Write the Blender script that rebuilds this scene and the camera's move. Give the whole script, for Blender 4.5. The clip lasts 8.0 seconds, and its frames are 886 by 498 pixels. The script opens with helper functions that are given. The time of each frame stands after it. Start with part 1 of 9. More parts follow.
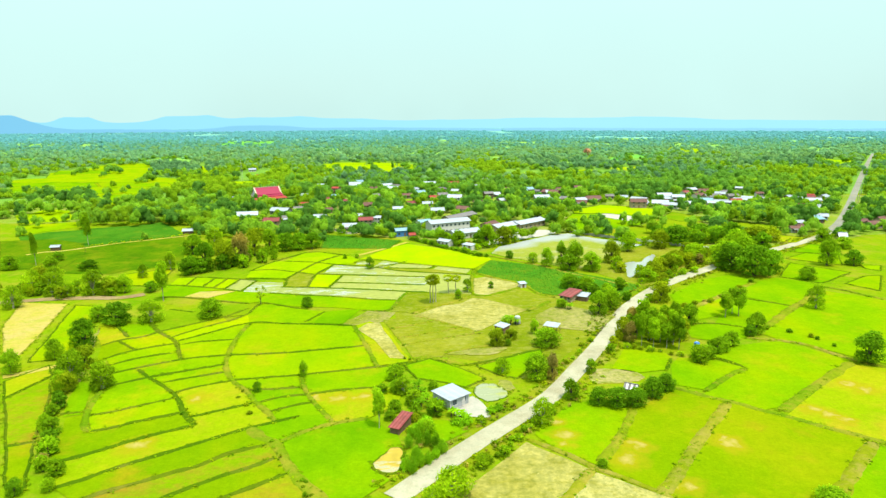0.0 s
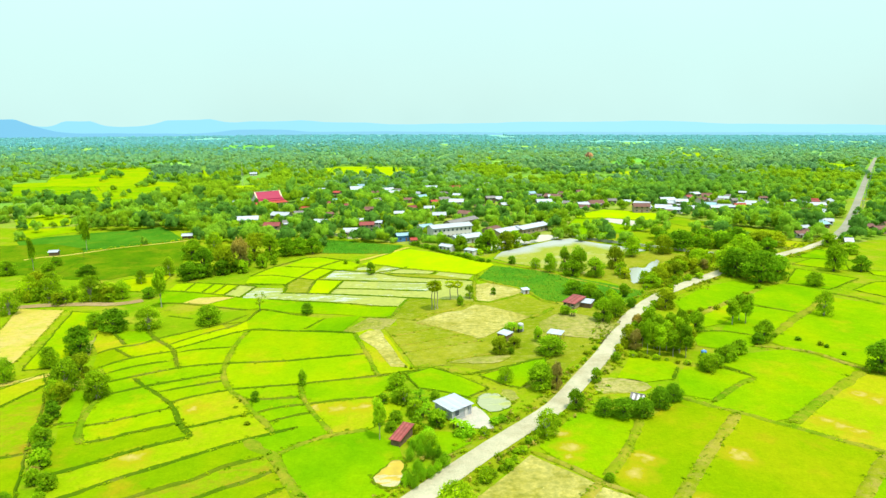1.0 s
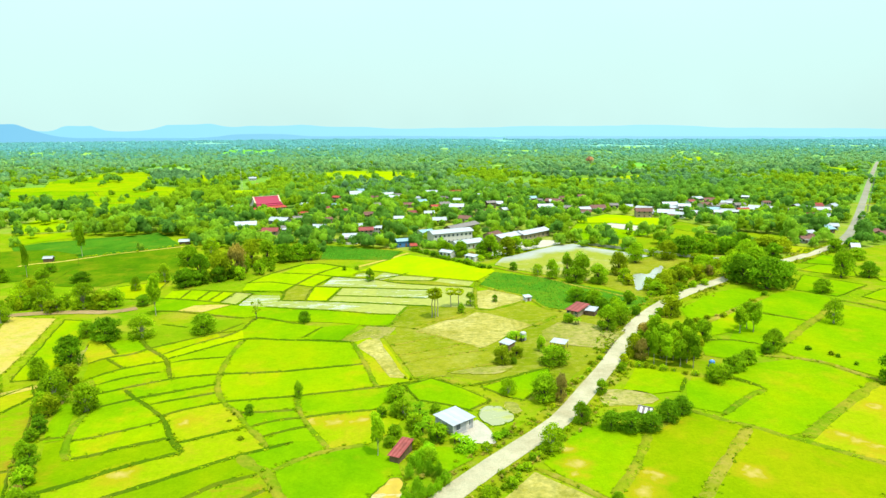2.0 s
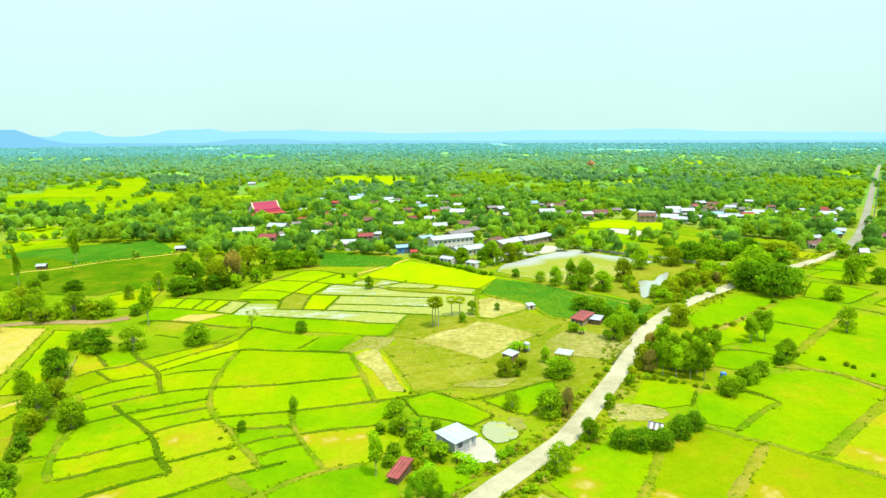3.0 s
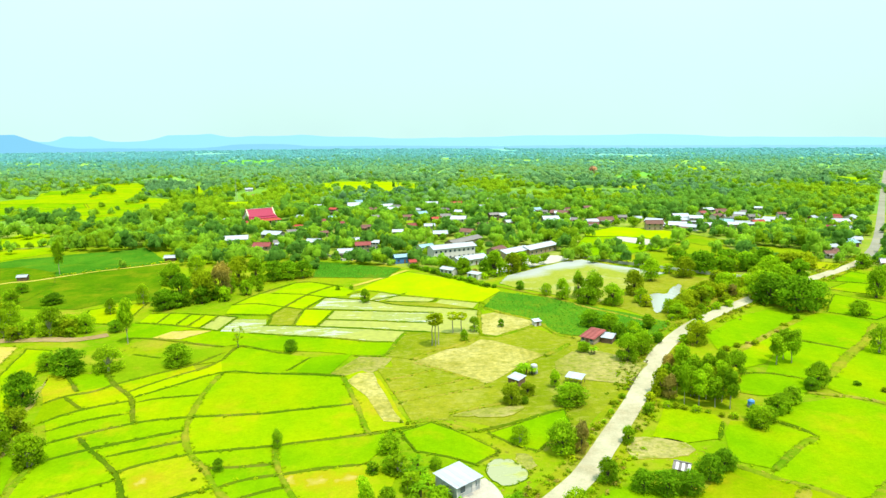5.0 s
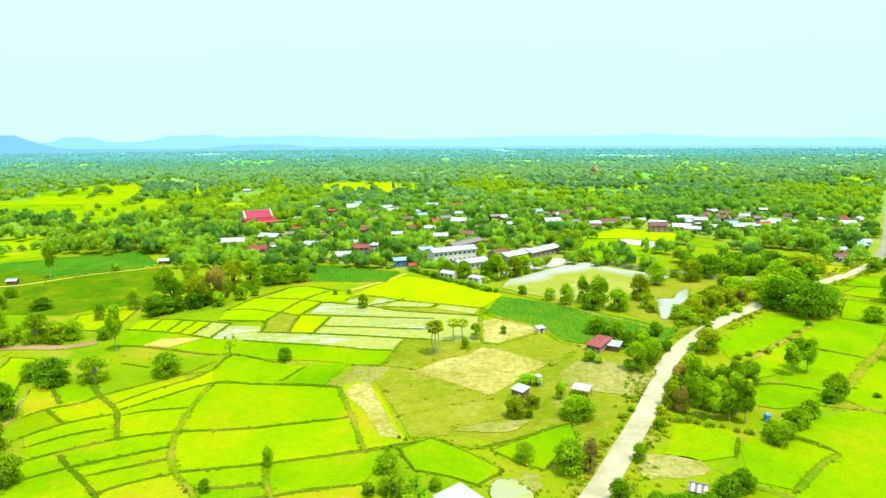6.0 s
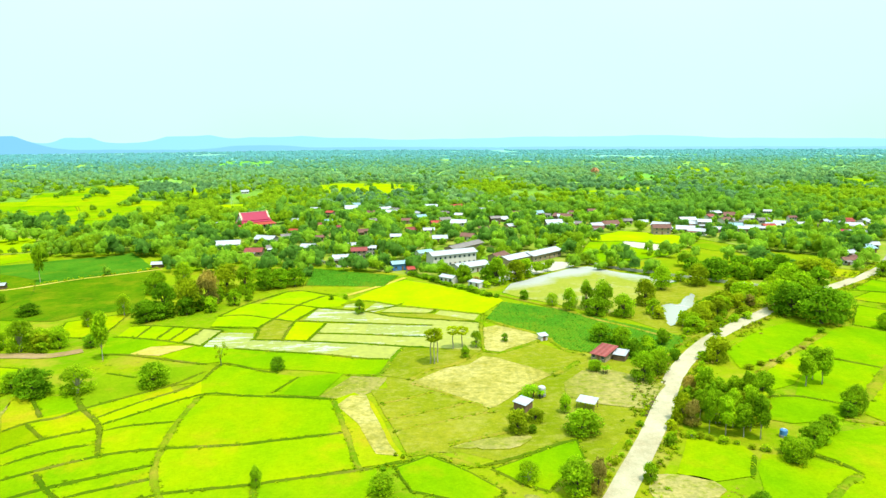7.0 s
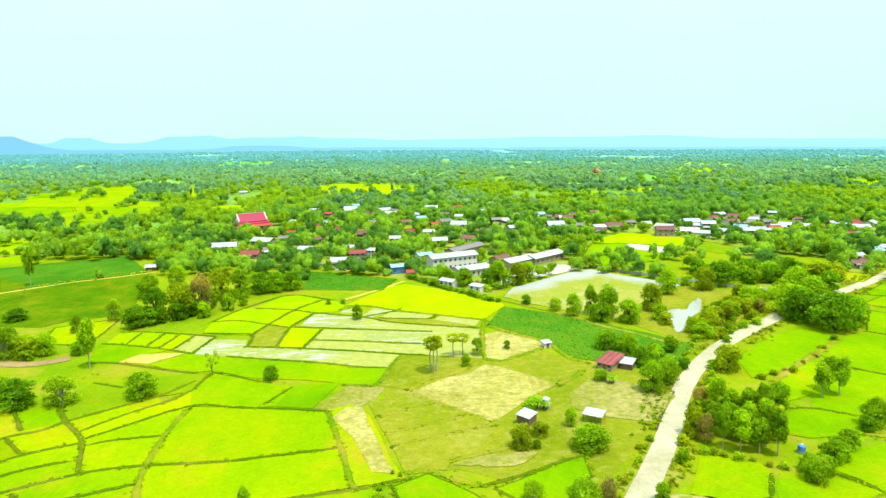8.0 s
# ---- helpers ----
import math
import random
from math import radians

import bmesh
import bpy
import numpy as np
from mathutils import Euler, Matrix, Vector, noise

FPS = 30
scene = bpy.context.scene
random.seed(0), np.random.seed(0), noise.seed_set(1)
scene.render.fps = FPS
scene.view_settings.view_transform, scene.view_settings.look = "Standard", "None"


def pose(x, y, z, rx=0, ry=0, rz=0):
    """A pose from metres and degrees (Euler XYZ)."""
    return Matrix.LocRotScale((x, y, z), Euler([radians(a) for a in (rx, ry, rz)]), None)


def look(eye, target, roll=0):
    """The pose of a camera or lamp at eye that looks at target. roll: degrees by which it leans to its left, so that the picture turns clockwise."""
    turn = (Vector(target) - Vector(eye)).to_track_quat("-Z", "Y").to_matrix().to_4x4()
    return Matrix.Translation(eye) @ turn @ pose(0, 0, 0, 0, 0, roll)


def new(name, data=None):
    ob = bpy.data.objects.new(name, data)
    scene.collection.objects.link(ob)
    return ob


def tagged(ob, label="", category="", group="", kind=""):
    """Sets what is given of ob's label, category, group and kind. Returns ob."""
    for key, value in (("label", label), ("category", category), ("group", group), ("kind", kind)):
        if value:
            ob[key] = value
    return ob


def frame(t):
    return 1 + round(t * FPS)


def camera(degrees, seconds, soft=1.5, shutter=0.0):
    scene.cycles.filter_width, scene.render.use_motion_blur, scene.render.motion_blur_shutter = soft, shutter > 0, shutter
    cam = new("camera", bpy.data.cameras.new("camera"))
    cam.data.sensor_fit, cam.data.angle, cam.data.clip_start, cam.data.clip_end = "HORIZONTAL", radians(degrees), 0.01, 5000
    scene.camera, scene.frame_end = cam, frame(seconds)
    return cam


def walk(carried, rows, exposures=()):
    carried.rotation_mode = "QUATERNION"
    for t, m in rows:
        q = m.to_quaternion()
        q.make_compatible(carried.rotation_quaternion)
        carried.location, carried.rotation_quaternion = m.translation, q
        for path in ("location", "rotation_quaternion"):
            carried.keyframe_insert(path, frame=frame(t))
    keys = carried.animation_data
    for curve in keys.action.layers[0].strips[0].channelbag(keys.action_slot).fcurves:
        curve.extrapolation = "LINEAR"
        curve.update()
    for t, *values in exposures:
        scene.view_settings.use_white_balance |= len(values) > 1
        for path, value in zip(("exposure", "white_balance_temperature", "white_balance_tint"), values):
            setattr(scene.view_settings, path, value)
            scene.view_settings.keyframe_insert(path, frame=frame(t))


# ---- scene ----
cam = camera(69.2, 8.0, 1.42)
PATH = [
    (0, (1.102, 4.592, 64.684), (1.126, 6.551, 64.283), -0.6),
    (0.5, (1.025, 6.158, 64.691), (1.046, 8.118, 64.295), -0.6),
    (1, (0.967, 7.918, 64.695), (0.987, 9.879, 64.306), -0.6),
    (1.5, (0.962, 10.159, 64.657), (0.982, 12.122, 64.275), -0.6),
    (3, (0.988, 18.972, 64.438), (1.006, 20.938, 64.075), -0.8),
    (3.5, (1.048, 22.478, 64.387), (1.066, 24.446, 64.033), -0.8),
    (4, (1.109, 26.227, 64.318), (1.126, 28.196, 63.967), -0.8),
    (4.5, (1.176, 30.025, 64.268), (1.193, 31.994, 63.919), -0.8),
    (6, (1.282, 41.32, 64.144), (1.298, 43.289, 63.798), -0.8),
    (6.5, (1.399, 45.114, 64.131), (1.416, 47.083, 63.786), -0.8),
    (7, (1.526, 48.785, 64.114), (1.543, 50.755, 63.77), -0.8),
    (7.5, (1.63, 52.348, 64.089), (1.647, 54.318, 63.746), -0.9),
    (8, (1.734, 55.838, 64.053), (1.75, 57.808, 63.71), -0.8),
]
EXPOSURE = [(0.0, 1.05), (8.0, 1.2)]
SKY_VEIL = (3.2, 4.75, 4.5, 1.0)
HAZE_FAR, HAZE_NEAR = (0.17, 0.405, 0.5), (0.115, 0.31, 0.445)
PITCH_BARE = (-1.5, 6.5)

walk(cam, [(t, look(eye, target, roll)) for t, eye, target, roll in PATH], EXPOSURE)

# world: hazy bright sky
world = bpy.data.worlds.new("hazy_sky")
scene.world = world
world.use_nodes = True
wn, wl = world.node_tree.nodes, world.node_tree.links
wn.clear()
SUN_HEIGHT, SUN_TURN = 68.0, 140.0
sky = wn.new("ShaderNodeTexSky")
sky.sky_type, sky.sun_disc = "NISHITA", False
sky.sun_elevation, sky.sun_rotation = radians(SUN_HEIGHT), radians(SUN_TURN)
sky.air_density, sky.dust_density, sky.ozone_density = 1.0, 2.5, 1.5
coord = wn.new("ShaderNodeTexCoord")
veil = wn.new("ShaderNodeTexNoise")
veil.inputs["Scale"].default_value, veil.inputs["Detail"].default_value = 2.2, 5.0
veil_ramp = wn.new("ShaderNodeMapRange")
veil_ramp.inputs["From Min"].default_value, veil_ramp.inputs["From Max"].default_value = 0.3, 0.55
veil_ramp.inputs["To Min"].default_value, veil_ramp.inputs["To Max"].default_value = 0.86, 0.98
mix = wn.new("ShaderNodeMix")
mix.data_type = "RGBA"
split = wn.new("ShaderNodeSeparateXYZ")
height = wn.new("ShaderNodeMapRange")          # an overcast veil is three times as bright overhead as at the horizon
height.inputs["To Min"].default_value, height.inputs["To Max"].default_value = 1.0, 3.5
cloud = wn.new("ShaderNodeMix")
cloud.data_type, cloud.blend_type = "RGBA", "MULTIPLY"
cloud.inputs["Factor"].default_value = 1.0
cloud.inputs["A"].default_value = SKY_VEIL
wl.new(coord.outputs["Generated"], split.inputs["Vector"])
square = wn.new("ShaderNodeMath")
square.operation = "MULTIPLY"
wl.new(split.outputs["Z"], square.inputs[0])
wl.new(split.outputs["Z"], square.inputs[1])
wl.new(square.outputs["Value"], height.inputs["Value"])
wl.new(height.outputs["Result"], cloud.inputs["B"])
wl.new(cloud.outputs["Result"], mix.inputs["B"])
back = wn.new("ShaderNodeBackground")
back.inputs["Strength"].default_value = 0.1
wout = wn.new("ShaderNodeOutputWorld")
wl.new(coord.outputs["Generated"], veil.inputs["Vector"])
wl.new(veil.outputs["Fac"], veil_ramp.inputs["Value"])
wl.new(veil_ramp.outputs["Result"], mix.inputs["Factor"])
wl.new(sky.outputs["Color"], mix.inputs["A"])
wl.new(mix.outputs["Result"], back.inputs["Color"])
wl.new(back.outputs["Background"], wout.inputs["Surface"])

sun = new("sun", bpy.data.lights.new("sun", "SUN"))
sun.data.energy, sun.data.angle, sun.data.color = 2.7, radians(5.0), (1.0, 0.96, 0.86)
a, e = radians(SUN_TURN), radians(SUN_HEIGHT)
sun.matrix_world = look((0, 0, 0), (-math.sin(a) * math.cos(e), -math.cos(a) * math.cos(e), -math.sin(e)))

# ---- materials ----
RNG = np.random.default_rng(5)


def base_material(name):
    m = bpy.data.materials.new(name)
    m.use_nodes = True
    n = m.node_tree.nodes
    return m, n, m.node_tree.links, n["Principled BSDF"]


def noise_node(n, l, scale, detail=4.0, stretch=None, rough=0.55):
    geo = n.new("ShaderNodeNewGeometry")
    mp = n.new("ShaderNodeMapping")
    mp.inputs["Scale"].default_value = stretch or (1, 1, 1)
    t = n.new("ShaderNodeTexNoise")
    t.inputs["Scale"].default_value, t.inputs["Detail"].default_value = scale, detail
    t.inputs["Roughness"].default_value = rough
    l.new(geo.outputs["Position"], mp.inputs["Vector"])
    l.new(mp.outputs["Vector"], t.inputs["Vector"])
    return t.outputs["Fac"]


def ramp(n, l, fac, *stops):
    r = n.new("ShaderNodeValToRGB")
    el = r.color_ramp.elements
    while len(el) < len(stops):
        el.new(0.5)
    for e_, (p, c) in zip(el, stops):
        e_.position, e_.color = p, (*c, 1)
    l.new(fac, r.inputs["Fac"])
    return r.outputs["Color"]


def blend(n, l, fac, a_, b_, mode="MIX"):
    m = n.new("ShaderNodeMix")
    m.data_type, m.blend_type = "RGBA", mode
    for v, s in ((fac, "Factor"), (a_, "A"), (b_, "B")):
        if hasattr(v, "links"):
            l.new(v, m.inputs[s])
        elif s == "Factor":
            m.inputs[s].default_value = v
        else:
            m.inputs[s].default_value = (*v, 1)
    return m.outputs["Result"]


def bump(n, l, p, height, strength=0.4, distance=0.15):
    b = n.new("ShaderNodeBump")
    b.inputs["Strength"].default_value, b.inputs["Distance"].default_value = strength, distance
    l.new(height, b.inputs["Height"])
    l.new(b.outputs["Normal"], p.inputs["Normal"])


def field_material(name, low, mid, high, patch, patch_from=0.62, rough=1.0, rows=None, spec=0.0, grain=1.6, fleck=0.0, coarse=0.36):
    """A crop or soil seen from the air: broad tone, drifts of another growth, mottling, fine grain and, where sown, rows."""
    m, n, l, p = base_material(name)
    info = n.new("ShaderNodeObjectInfo")
    shift = n.new("ShaderNodeMath")
    shift.operation = "MULTIPLY_ADD"
    shift.inputs[1].default_value, shift.inputs[2].default_value = 0.16, -0.08
    l.new(info.outputs["Random"], shift.inputs[0])
    broad = n.new("ShaderNodeMath")
    l.new(noise_node(n, l, 0.05, 4, (1.0, 0.7, 1.0), 0.6), broad.inputs[0])
    l.new(shift.outputs["Value"], broad.inputs[1])
    col = ramp(n, l, broad.outputs["Value"], (0.3, low), (0.5, mid), (0.7, high))
    spots = ramp(n, l, noise_node(n, l, 0.075, 6, rough=0.62), (patch_from - 0.06, (0, 0, 0)), (patch_from + 0.16, (0.85, 0.85, 0.85)))
    col = blend(n, l, spots, col, patch)
    if fleck:                                            # tufts and bare scraps a metre or two across
        scraps = ramp(n, l, noise_node(n, l, 0.32, 6, (1.0, 1.5, 1.0), 0.72), (0.5, (0, 0, 0)), (0.6, (fleck, fleck, fleck)))
        col = blend(n, l, scraps, col, patch)
    mottle = noise_node(n, l, 0.45, 5, rough=0.7)
    col = blend(n, l, coarse, col, ramp(n, l, mottle, (0.3, (0.62, 0.7, 0.6)), (0.65, (1.1, 1.06, 1.0))), "MULTIPLY")
    fine = noise_node(n, l, grain, 5, rough=0.75)
    col = blend(n, l, coarse, col, ramp(n, l, fine, (0.3, (0.5, 0.58, 0.45)), (0.68, (1.12, 1.1, 1.05))), "MULTIPLY")
    if rows:
        w = n.new("ShaderNodeTexWave")
        geo = n.new("ShaderNodeNewGeometry")
        mp = n.new("ShaderNodeMapping")
        mp.inputs["Rotation"].default_value = (0, 0, radians(rows[0]))
        w.inputs["Scale"].default_value, w.inputs["Distortion"].default_value = rows[1], 2.5
        w.inputs["Detail"].default_value = 3.0
        l.new(geo.outputs["Position"], mp.inputs["Vector"])
        l.new(mp.outputs["Vector"], w.inputs["Vector"])
        col = blend(n, l, rows[2], col, ramp(n, l, w.outputs["Fac"], (0.2, (0.4, 0.45, 0.35)), (0.8, (1, 1, 1))), "MULTIPLY")
    l.new(col, p.inputs["Base Color"])
    p.inputs["Roughness"].default_value = rough
    p.inputs["Specular IOR Level"].default_value = spec
    bump(n, l, p, fine, 0.5, 0.3)
    return m


def wet_material(name, soil, water, amount):
    """A flooded plot: mud with shallow pools that mirror the sky; wet and lake water is also painted pale for its
    reflection.
    """
    m, n, l, p = base_material(name)
    pool = ramp(n, l, noise_node(n, l, 0.2, 6, (0.4, 1.5, 1), 0.7), (amount, (0, 0, 0)), (amount + 0.06, (1, 1, 1)))
    mud = ramp(n, l, noise_node(n, l, 0.5, 5), (0.3, soil), (0.7, tuple(c * 1.35 for c in soil)))
    l.new(blend(n, l, pool, mud, water), p.inputs["Base Color"])
    r = n.new("ShaderNodeMapRange")
    r.inputs["To Min"].default_value, r.inputs["To Max"].default_value = 0.9, 0.22
    l.new(pool, r.inputs["Value"])
    l.new(r.outputs["Result"], p.inputs["Roughness"])
    return m


FIELD = {
    "lime": field_material("rice_lime", (0.1196, 0.2208, 0.0009), (0.1702, 0.253, 0.0009), (0.23, 0.2668, 0.0009), (0.2852, 0.23, 0.0037), 0.58),
    "lime2": field_material("rice_light", (0.1564, 0.2576, 0.0009), (0.207, 0.2852, 0.0009), (0.2576, 0.2944, 0.0009), (0.2852, 0.2668, 0.0037), 0.62),
    "lime3": field_material("rice_even", (0.108, 0.2162, 0.0009), (0.15, 0.24, 0.0009), (0.2, 0.2484, 0.0009), (0.25, 0.22, 0.004), 0.6),
    "green": field_material("rice_green", (0.088, 0.1932, 0.0009), (0.128, 0.23, 0.0009), (0.178, 0.2484, 0.0009), (0.23, 0.2208, 0.0037), 0.64),
    "gold": field_material("rice_gold", (0.15, 0.235, 0.001), (0.2, 0.25, 0.002), (0.255, 0.25, 0.004), (0.31, 0.215, 0.012), 0.56, fleck=0.15),
    "dry": field_material("rice_dry", (0.1104, 0.2024, 0.0009), (0.1564, 0.2208, 0.0018), (0.2208, 0.2024, 0.0055), (0.2484, 0.1288, 0.0138), 0.54, fleck=0.3),
    "yellow": field_material("rice_yellow", (0.1843, 0.291, 0.001), (0.2279, 0.3104, 0.001), (0.2813, 0.3152, 0.001), (0.194, 0.2813, 0.001), 0.66),
    # far plots: distance haze is painted into the crop colour
    "haze": field_material("hazed_rice", (0.15, 0.31, 0.05), (0.2, 0.35, 0.065), (0.25, 0.37, 0.08), (0.15, 0.31, 0.11), 0.6, grain=0.4),
    "haze_green": field_material("hazed_meadow", (0.09, 0.27, 0.04), (0.115, 0.3, 0.045), (0.15, 0.32, 0.05), (0.13, 0.29, 0.09), 0.6, grain=0.4),
    "cassava": field_material("cassava_green", (0.034, 0.1, 0.002), (0.062, 0.135, 0.002), (0.115, 0.165, 0.003), (0.17, 0.17, 0.006), 0.56, rows=(12, 0.3, 0.4), fleck=0.25),
    "crop": field_material("cane_green", (0.032, 0.12, 0.006), (0.052, 0.15, 0.008), (0.088, 0.175, 0.008), (0.13, 0.17, 0.008), 0.6, fleck=0.2, rows=(30, 0.35, 0.35)),
    "lime4": field_material("rice_deep", (0.1058, 0.1886, 0.0009), (0.1472, 0.207, 0.0009), (0.1932, 0.2162, 0.0018), (0.26, 0.18, 0.006), 0.59),
    "ochre": field_material("rice_ochre", (0.13, 0.16, 0.002), (0.18, 0.18, 0.004), (0.25, 0.18, 0.01), (0.28, 0.14, 0.02), 0.55),
    "olive": field_material("fallow_olive", (0.125, 0.155, 0.004), (0.165, 0.178, 0.008), (0.21, 0.195, 0.014), (0.29, 0.25, 0.06), 0.62, fleck=0.3, coarse=0.5),
    "pale": field_material("straw_pale", (0.31, 0.25, 0.03), (0.36, 0.27, 0.05), (0.38, 0.27, 0.09), (0.24, 0.26, 0.005), 0.6, fleck=0.4),
    "stubble": field_material("stubble", (0.27, 0.225, 0.05), (0.34, 0.28, 0.09), (0.39, 0.32, 0.135), (0.19, 0.165, 0.02), 0.55, grain=0.9, fleck=0.6, coarse=0.62),
    "dirt": field_material("bare_soil", (0.2, 0.175, 0.04), (0.26, 0.215, 0.07), (0.31, 0.25, 0.1), (0.16, 0.175, 0.01), 0.5, grain=0.9, fleck=0.75, coarse=0.62),
    "mud": wet_material("wet_mud", (0.18, 0.18, 0.022), (0.28, 0.265, 0.17), 0.6),
    # wet and lake: sky reflection is painted into the pale water colour
    "wet": wet_material("shallow_water", (0.16, 0.17, 0.025), (0.31, 0.295, 0.25), 0.525),
    "pitch": field_material("worn_pitch", (0.18, 0.205, 0.018), (0.215, 0.22, 0.03), (0.25, 0.235, 0.05), (0.33, 0.29, 0.2), 0.58),
    "grass": field_material("rough_grass", (0.1012, 0.184, 0.0018), (0.138, 0.2024, 0.0028), (0.184, 0.2116, 0.0037), (0.23, 0.184, 0.011), 0.6),
    "sand": field_material("pale_sand", (0.33, 0.28, 0.24), (0.37, 0.32, 0.28), (0.4, 0.35, 0.31), (0.27, 0.22, 0.12), 0.66),
    "lake": wet_material("open_water", (0.2, 0.195, 0.07), (0.25, 0.245, 0.21), 0.32),
    "pool": wet_material("green_pool", (0.19, 0.19, 0.05), (0.225, 0.22, 0.11), 0.4),
    "pond": wet_material("silty_pond", (0.27, 0.18, 0.012), (0.31, 0.26, 0.14), 0.5),
}
m, n, l, p = FIELD["pitch"], FIELD["pitch"].node_tree.nodes, FIELD["pitch"].node_tree.links, FIELD["pitch"].node_tree.nodes["Principled BSDF"]
# the pitch is worn bare along its two far sides
geo = n.new("ShaderNodeNewGeometry")
sides = []
for way, reach_ in (((-0.64, 0.77, 0), -228.4), ((0.76, 0.65, 0), -291.8)):
    dot, off = n.new("ShaderNodeVectorMath"), n.new("ShaderNodeMath")
    dot.operation = "DOT_PRODUCT"
    dot.inputs[1].default_value, off.inputs[1].default_value = way, reach_
    l.new(geo.outputs["Position"], dot.inputs[0])
    l.new(dot.outputs["Value"], off.inputs[0])
    sides.append(off.outputs["Value"])
far_side = n.new("ShaderNodeMath")
far_side.operation = "MAXIMUM"
l.new(sides[0], far_side.inputs[0])
l.new(sides[1], far_side.inputs[1])
wander = n.new("ShaderNodeMath")
wander.operation = "MULTIPLY_ADD"
wander.inputs[1].default_value = 22.0
l.new(noise_node(n, l, 0.05, 6, rough=0.65), wander.inputs[0])
l.new(far_side.outputs["Value"], wander.inputs[2])
reach = n.new("ShaderNodeMapRange")
reach.inputs["From Min"].default_value, reach.inputs["From Max"].default_value = PITCH_BARE
l.new(wander.outputs["Value"], reach.inputs["Value"])
l.new(blend(n, l, reach.outputs["Result"], p.inputs["Base Color"].links[0].from_socket, (0.262, 0.262, 0.24)), p.inputs["Base Color"])
def thin_crop(m, spots):
    """Failed patches in a paddy: yellowed rice round bare pinkish earth. spots: x, y, radius."""
    n, l = m.node_tree.nodes, m.node_tree.links
    p = n["Principled BSDF"]
    geo = n.new("ShaderNodeNewGeometry")
    ragged = n.new("ShaderNodeVectorMath")
    ragged.operation = "MULTIPLY_ADD"
    tex = n.new("ShaderNodeTexNoise")
    tex.inputs["Scale"].default_value, tex.inputs["Detail"].default_value = 0.35, 5.0
    l.new(geo.outputs["Position"], tex.inputs["Vector"])
    l.new(tex.outputs["Color"], ragged.inputs[0])
    ragged.inputs[1].default_value = (6.0, 6.0, 0.0)
    l.new(geo.outputs["Position"], ragged.inputs[2])
    most = None
    for x, y, r in spots:
        near_ = n.new("ShaderNodeVectorMath")
        near_.operation = "DISTANCE"
        near_.inputs[1].default_value = (x + 3.0, y + 3.0, 0.15)
        fall = n.new("ShaderNodeMapRange")
        fall.inputs["From Min"].default_value, fall.inputs["From Max"].default_value = r * 2.0, 0.0
        l.new(ragged.outputs["Vector"], near_.inputs[0])
        l.new(near_.outputs["Value"], fall.inputs["Value"])
        if most is None:
            most = fall.outputs["Result"]
        else:
            more = n.new("ShaderNodeMath")
            more.operation = "MAXIMUM"
            l.new(most, more.inputs[0])
            l.new(fall.outputs["Result"], more.inputs[1])
            most = more.outputs["Value"]
    col = p.inputs["Base Color"].links[0].from_socket
    col = blend(n, l, ramp(n, l, most, (0.05, (0, 0, 0)), (0.6, (0.7, 0.7, 0.7))), col, (0.25, 0.185, 0.006))
    col = blend(n, l, ramp(n, l, most, (0.62, (0, 0, 0)), (1.0, (0.75, 0.75, 0.75))), col, (0.35, 0.25, 0.08))
    l.new(col, p.inputs["Base Color"])


FAILED = ((27.4, 126.7, 2.2), (26.9, 133.0, 1.6), (37.5, 116.9, 2.6), (41.1, 121.6, 2.2), (45.1, 107.0, 2.0), (59.5, 122.1, 2.4), (59.4, 124.4, 1.5), (85.0, 136.4, 2.4), (87.0, 133.6, 2.2), (89.5, 131.6, 1.8), (103.0, 146.4, 2.5), (101.1, 149.8, 2.0), (26.7, 123.2, 1.6), (-27.4, 146.5, 2.0), (-22.1, 146.3, 2.4), (-16.8, 147.0, 2.2), (-55.7, 147.5, 2.0), (-60.1, 124.9, 3.0), (-50.1, 109.4, 2.4), (-47.1, 112.1, 2.0))
for kind in ("lime3", "lime4", "gold"):
    thin_crop(FIELD[kind], FAILED)
BUND = field_material("bund_grass", (0.045, 0.095, 0.002), (0.07, 0.112, 0.003), (0.108, 0.122, 0.006), (0.2, 0.15, 0.025), 0.6, grain=3)
BANK = field_material("bank_grass", (0.06, 0.135, 0.002), (0.105, 0.17, 0.003), (0.165, 0.185, 0.006), (0.25, 0.19, 0.02), 0.52, grain=1.4, fleck=0.35)
BANK_EARTH = field_material("bank_earth", (0.11, 0.15, 0.003), (0.175, 0.18, 0.006), (0.24, 0.195, 0.02), (0.29, 0.2, 0.05), 0.54, grain=1.4, fleck=0.35)
BANK_DARK = field_material("dark_earth", (0.05, 0.045, 0.02), (0.08, 0.06, 0.03), (0.11, 0.09, 0.03), (0.1, 0.13, 0.01), 0.6, grain=2.5)
GROUND = field_material("ground_grass", (0.09, 0.18, 0.002), (0.135, 0.21, 0.002), (0.19, 0.215, 0.004), (0.25, 0.2, 0.02), 0.56, fleck=0.25)
ROAD = field_material("worn_concrete", (0.31, 0.262, 0.185), (0.37, 0.318, 0.235), (0.425, 0.37, 0.285), (0.25, 0.195, 0.12), 0.58, grain=2, fleck=0.25)
TARMAC = field_material("old_tarmac", (0.17, 0.15, 0.12), (0.21, 0.19, 0.16), (0.25, 0.22, 0.19), (0.28, 0.22, 0.14), 0.6)
SOIL = field_material("pink_soil", (0.2, 0.125, 0.06), (0.26, 0.165, 0.085), (0.31, 0.21, 0.12), (0.15, 0.15, 0.02), 0.6, grain=1.2, fleck=0.4)
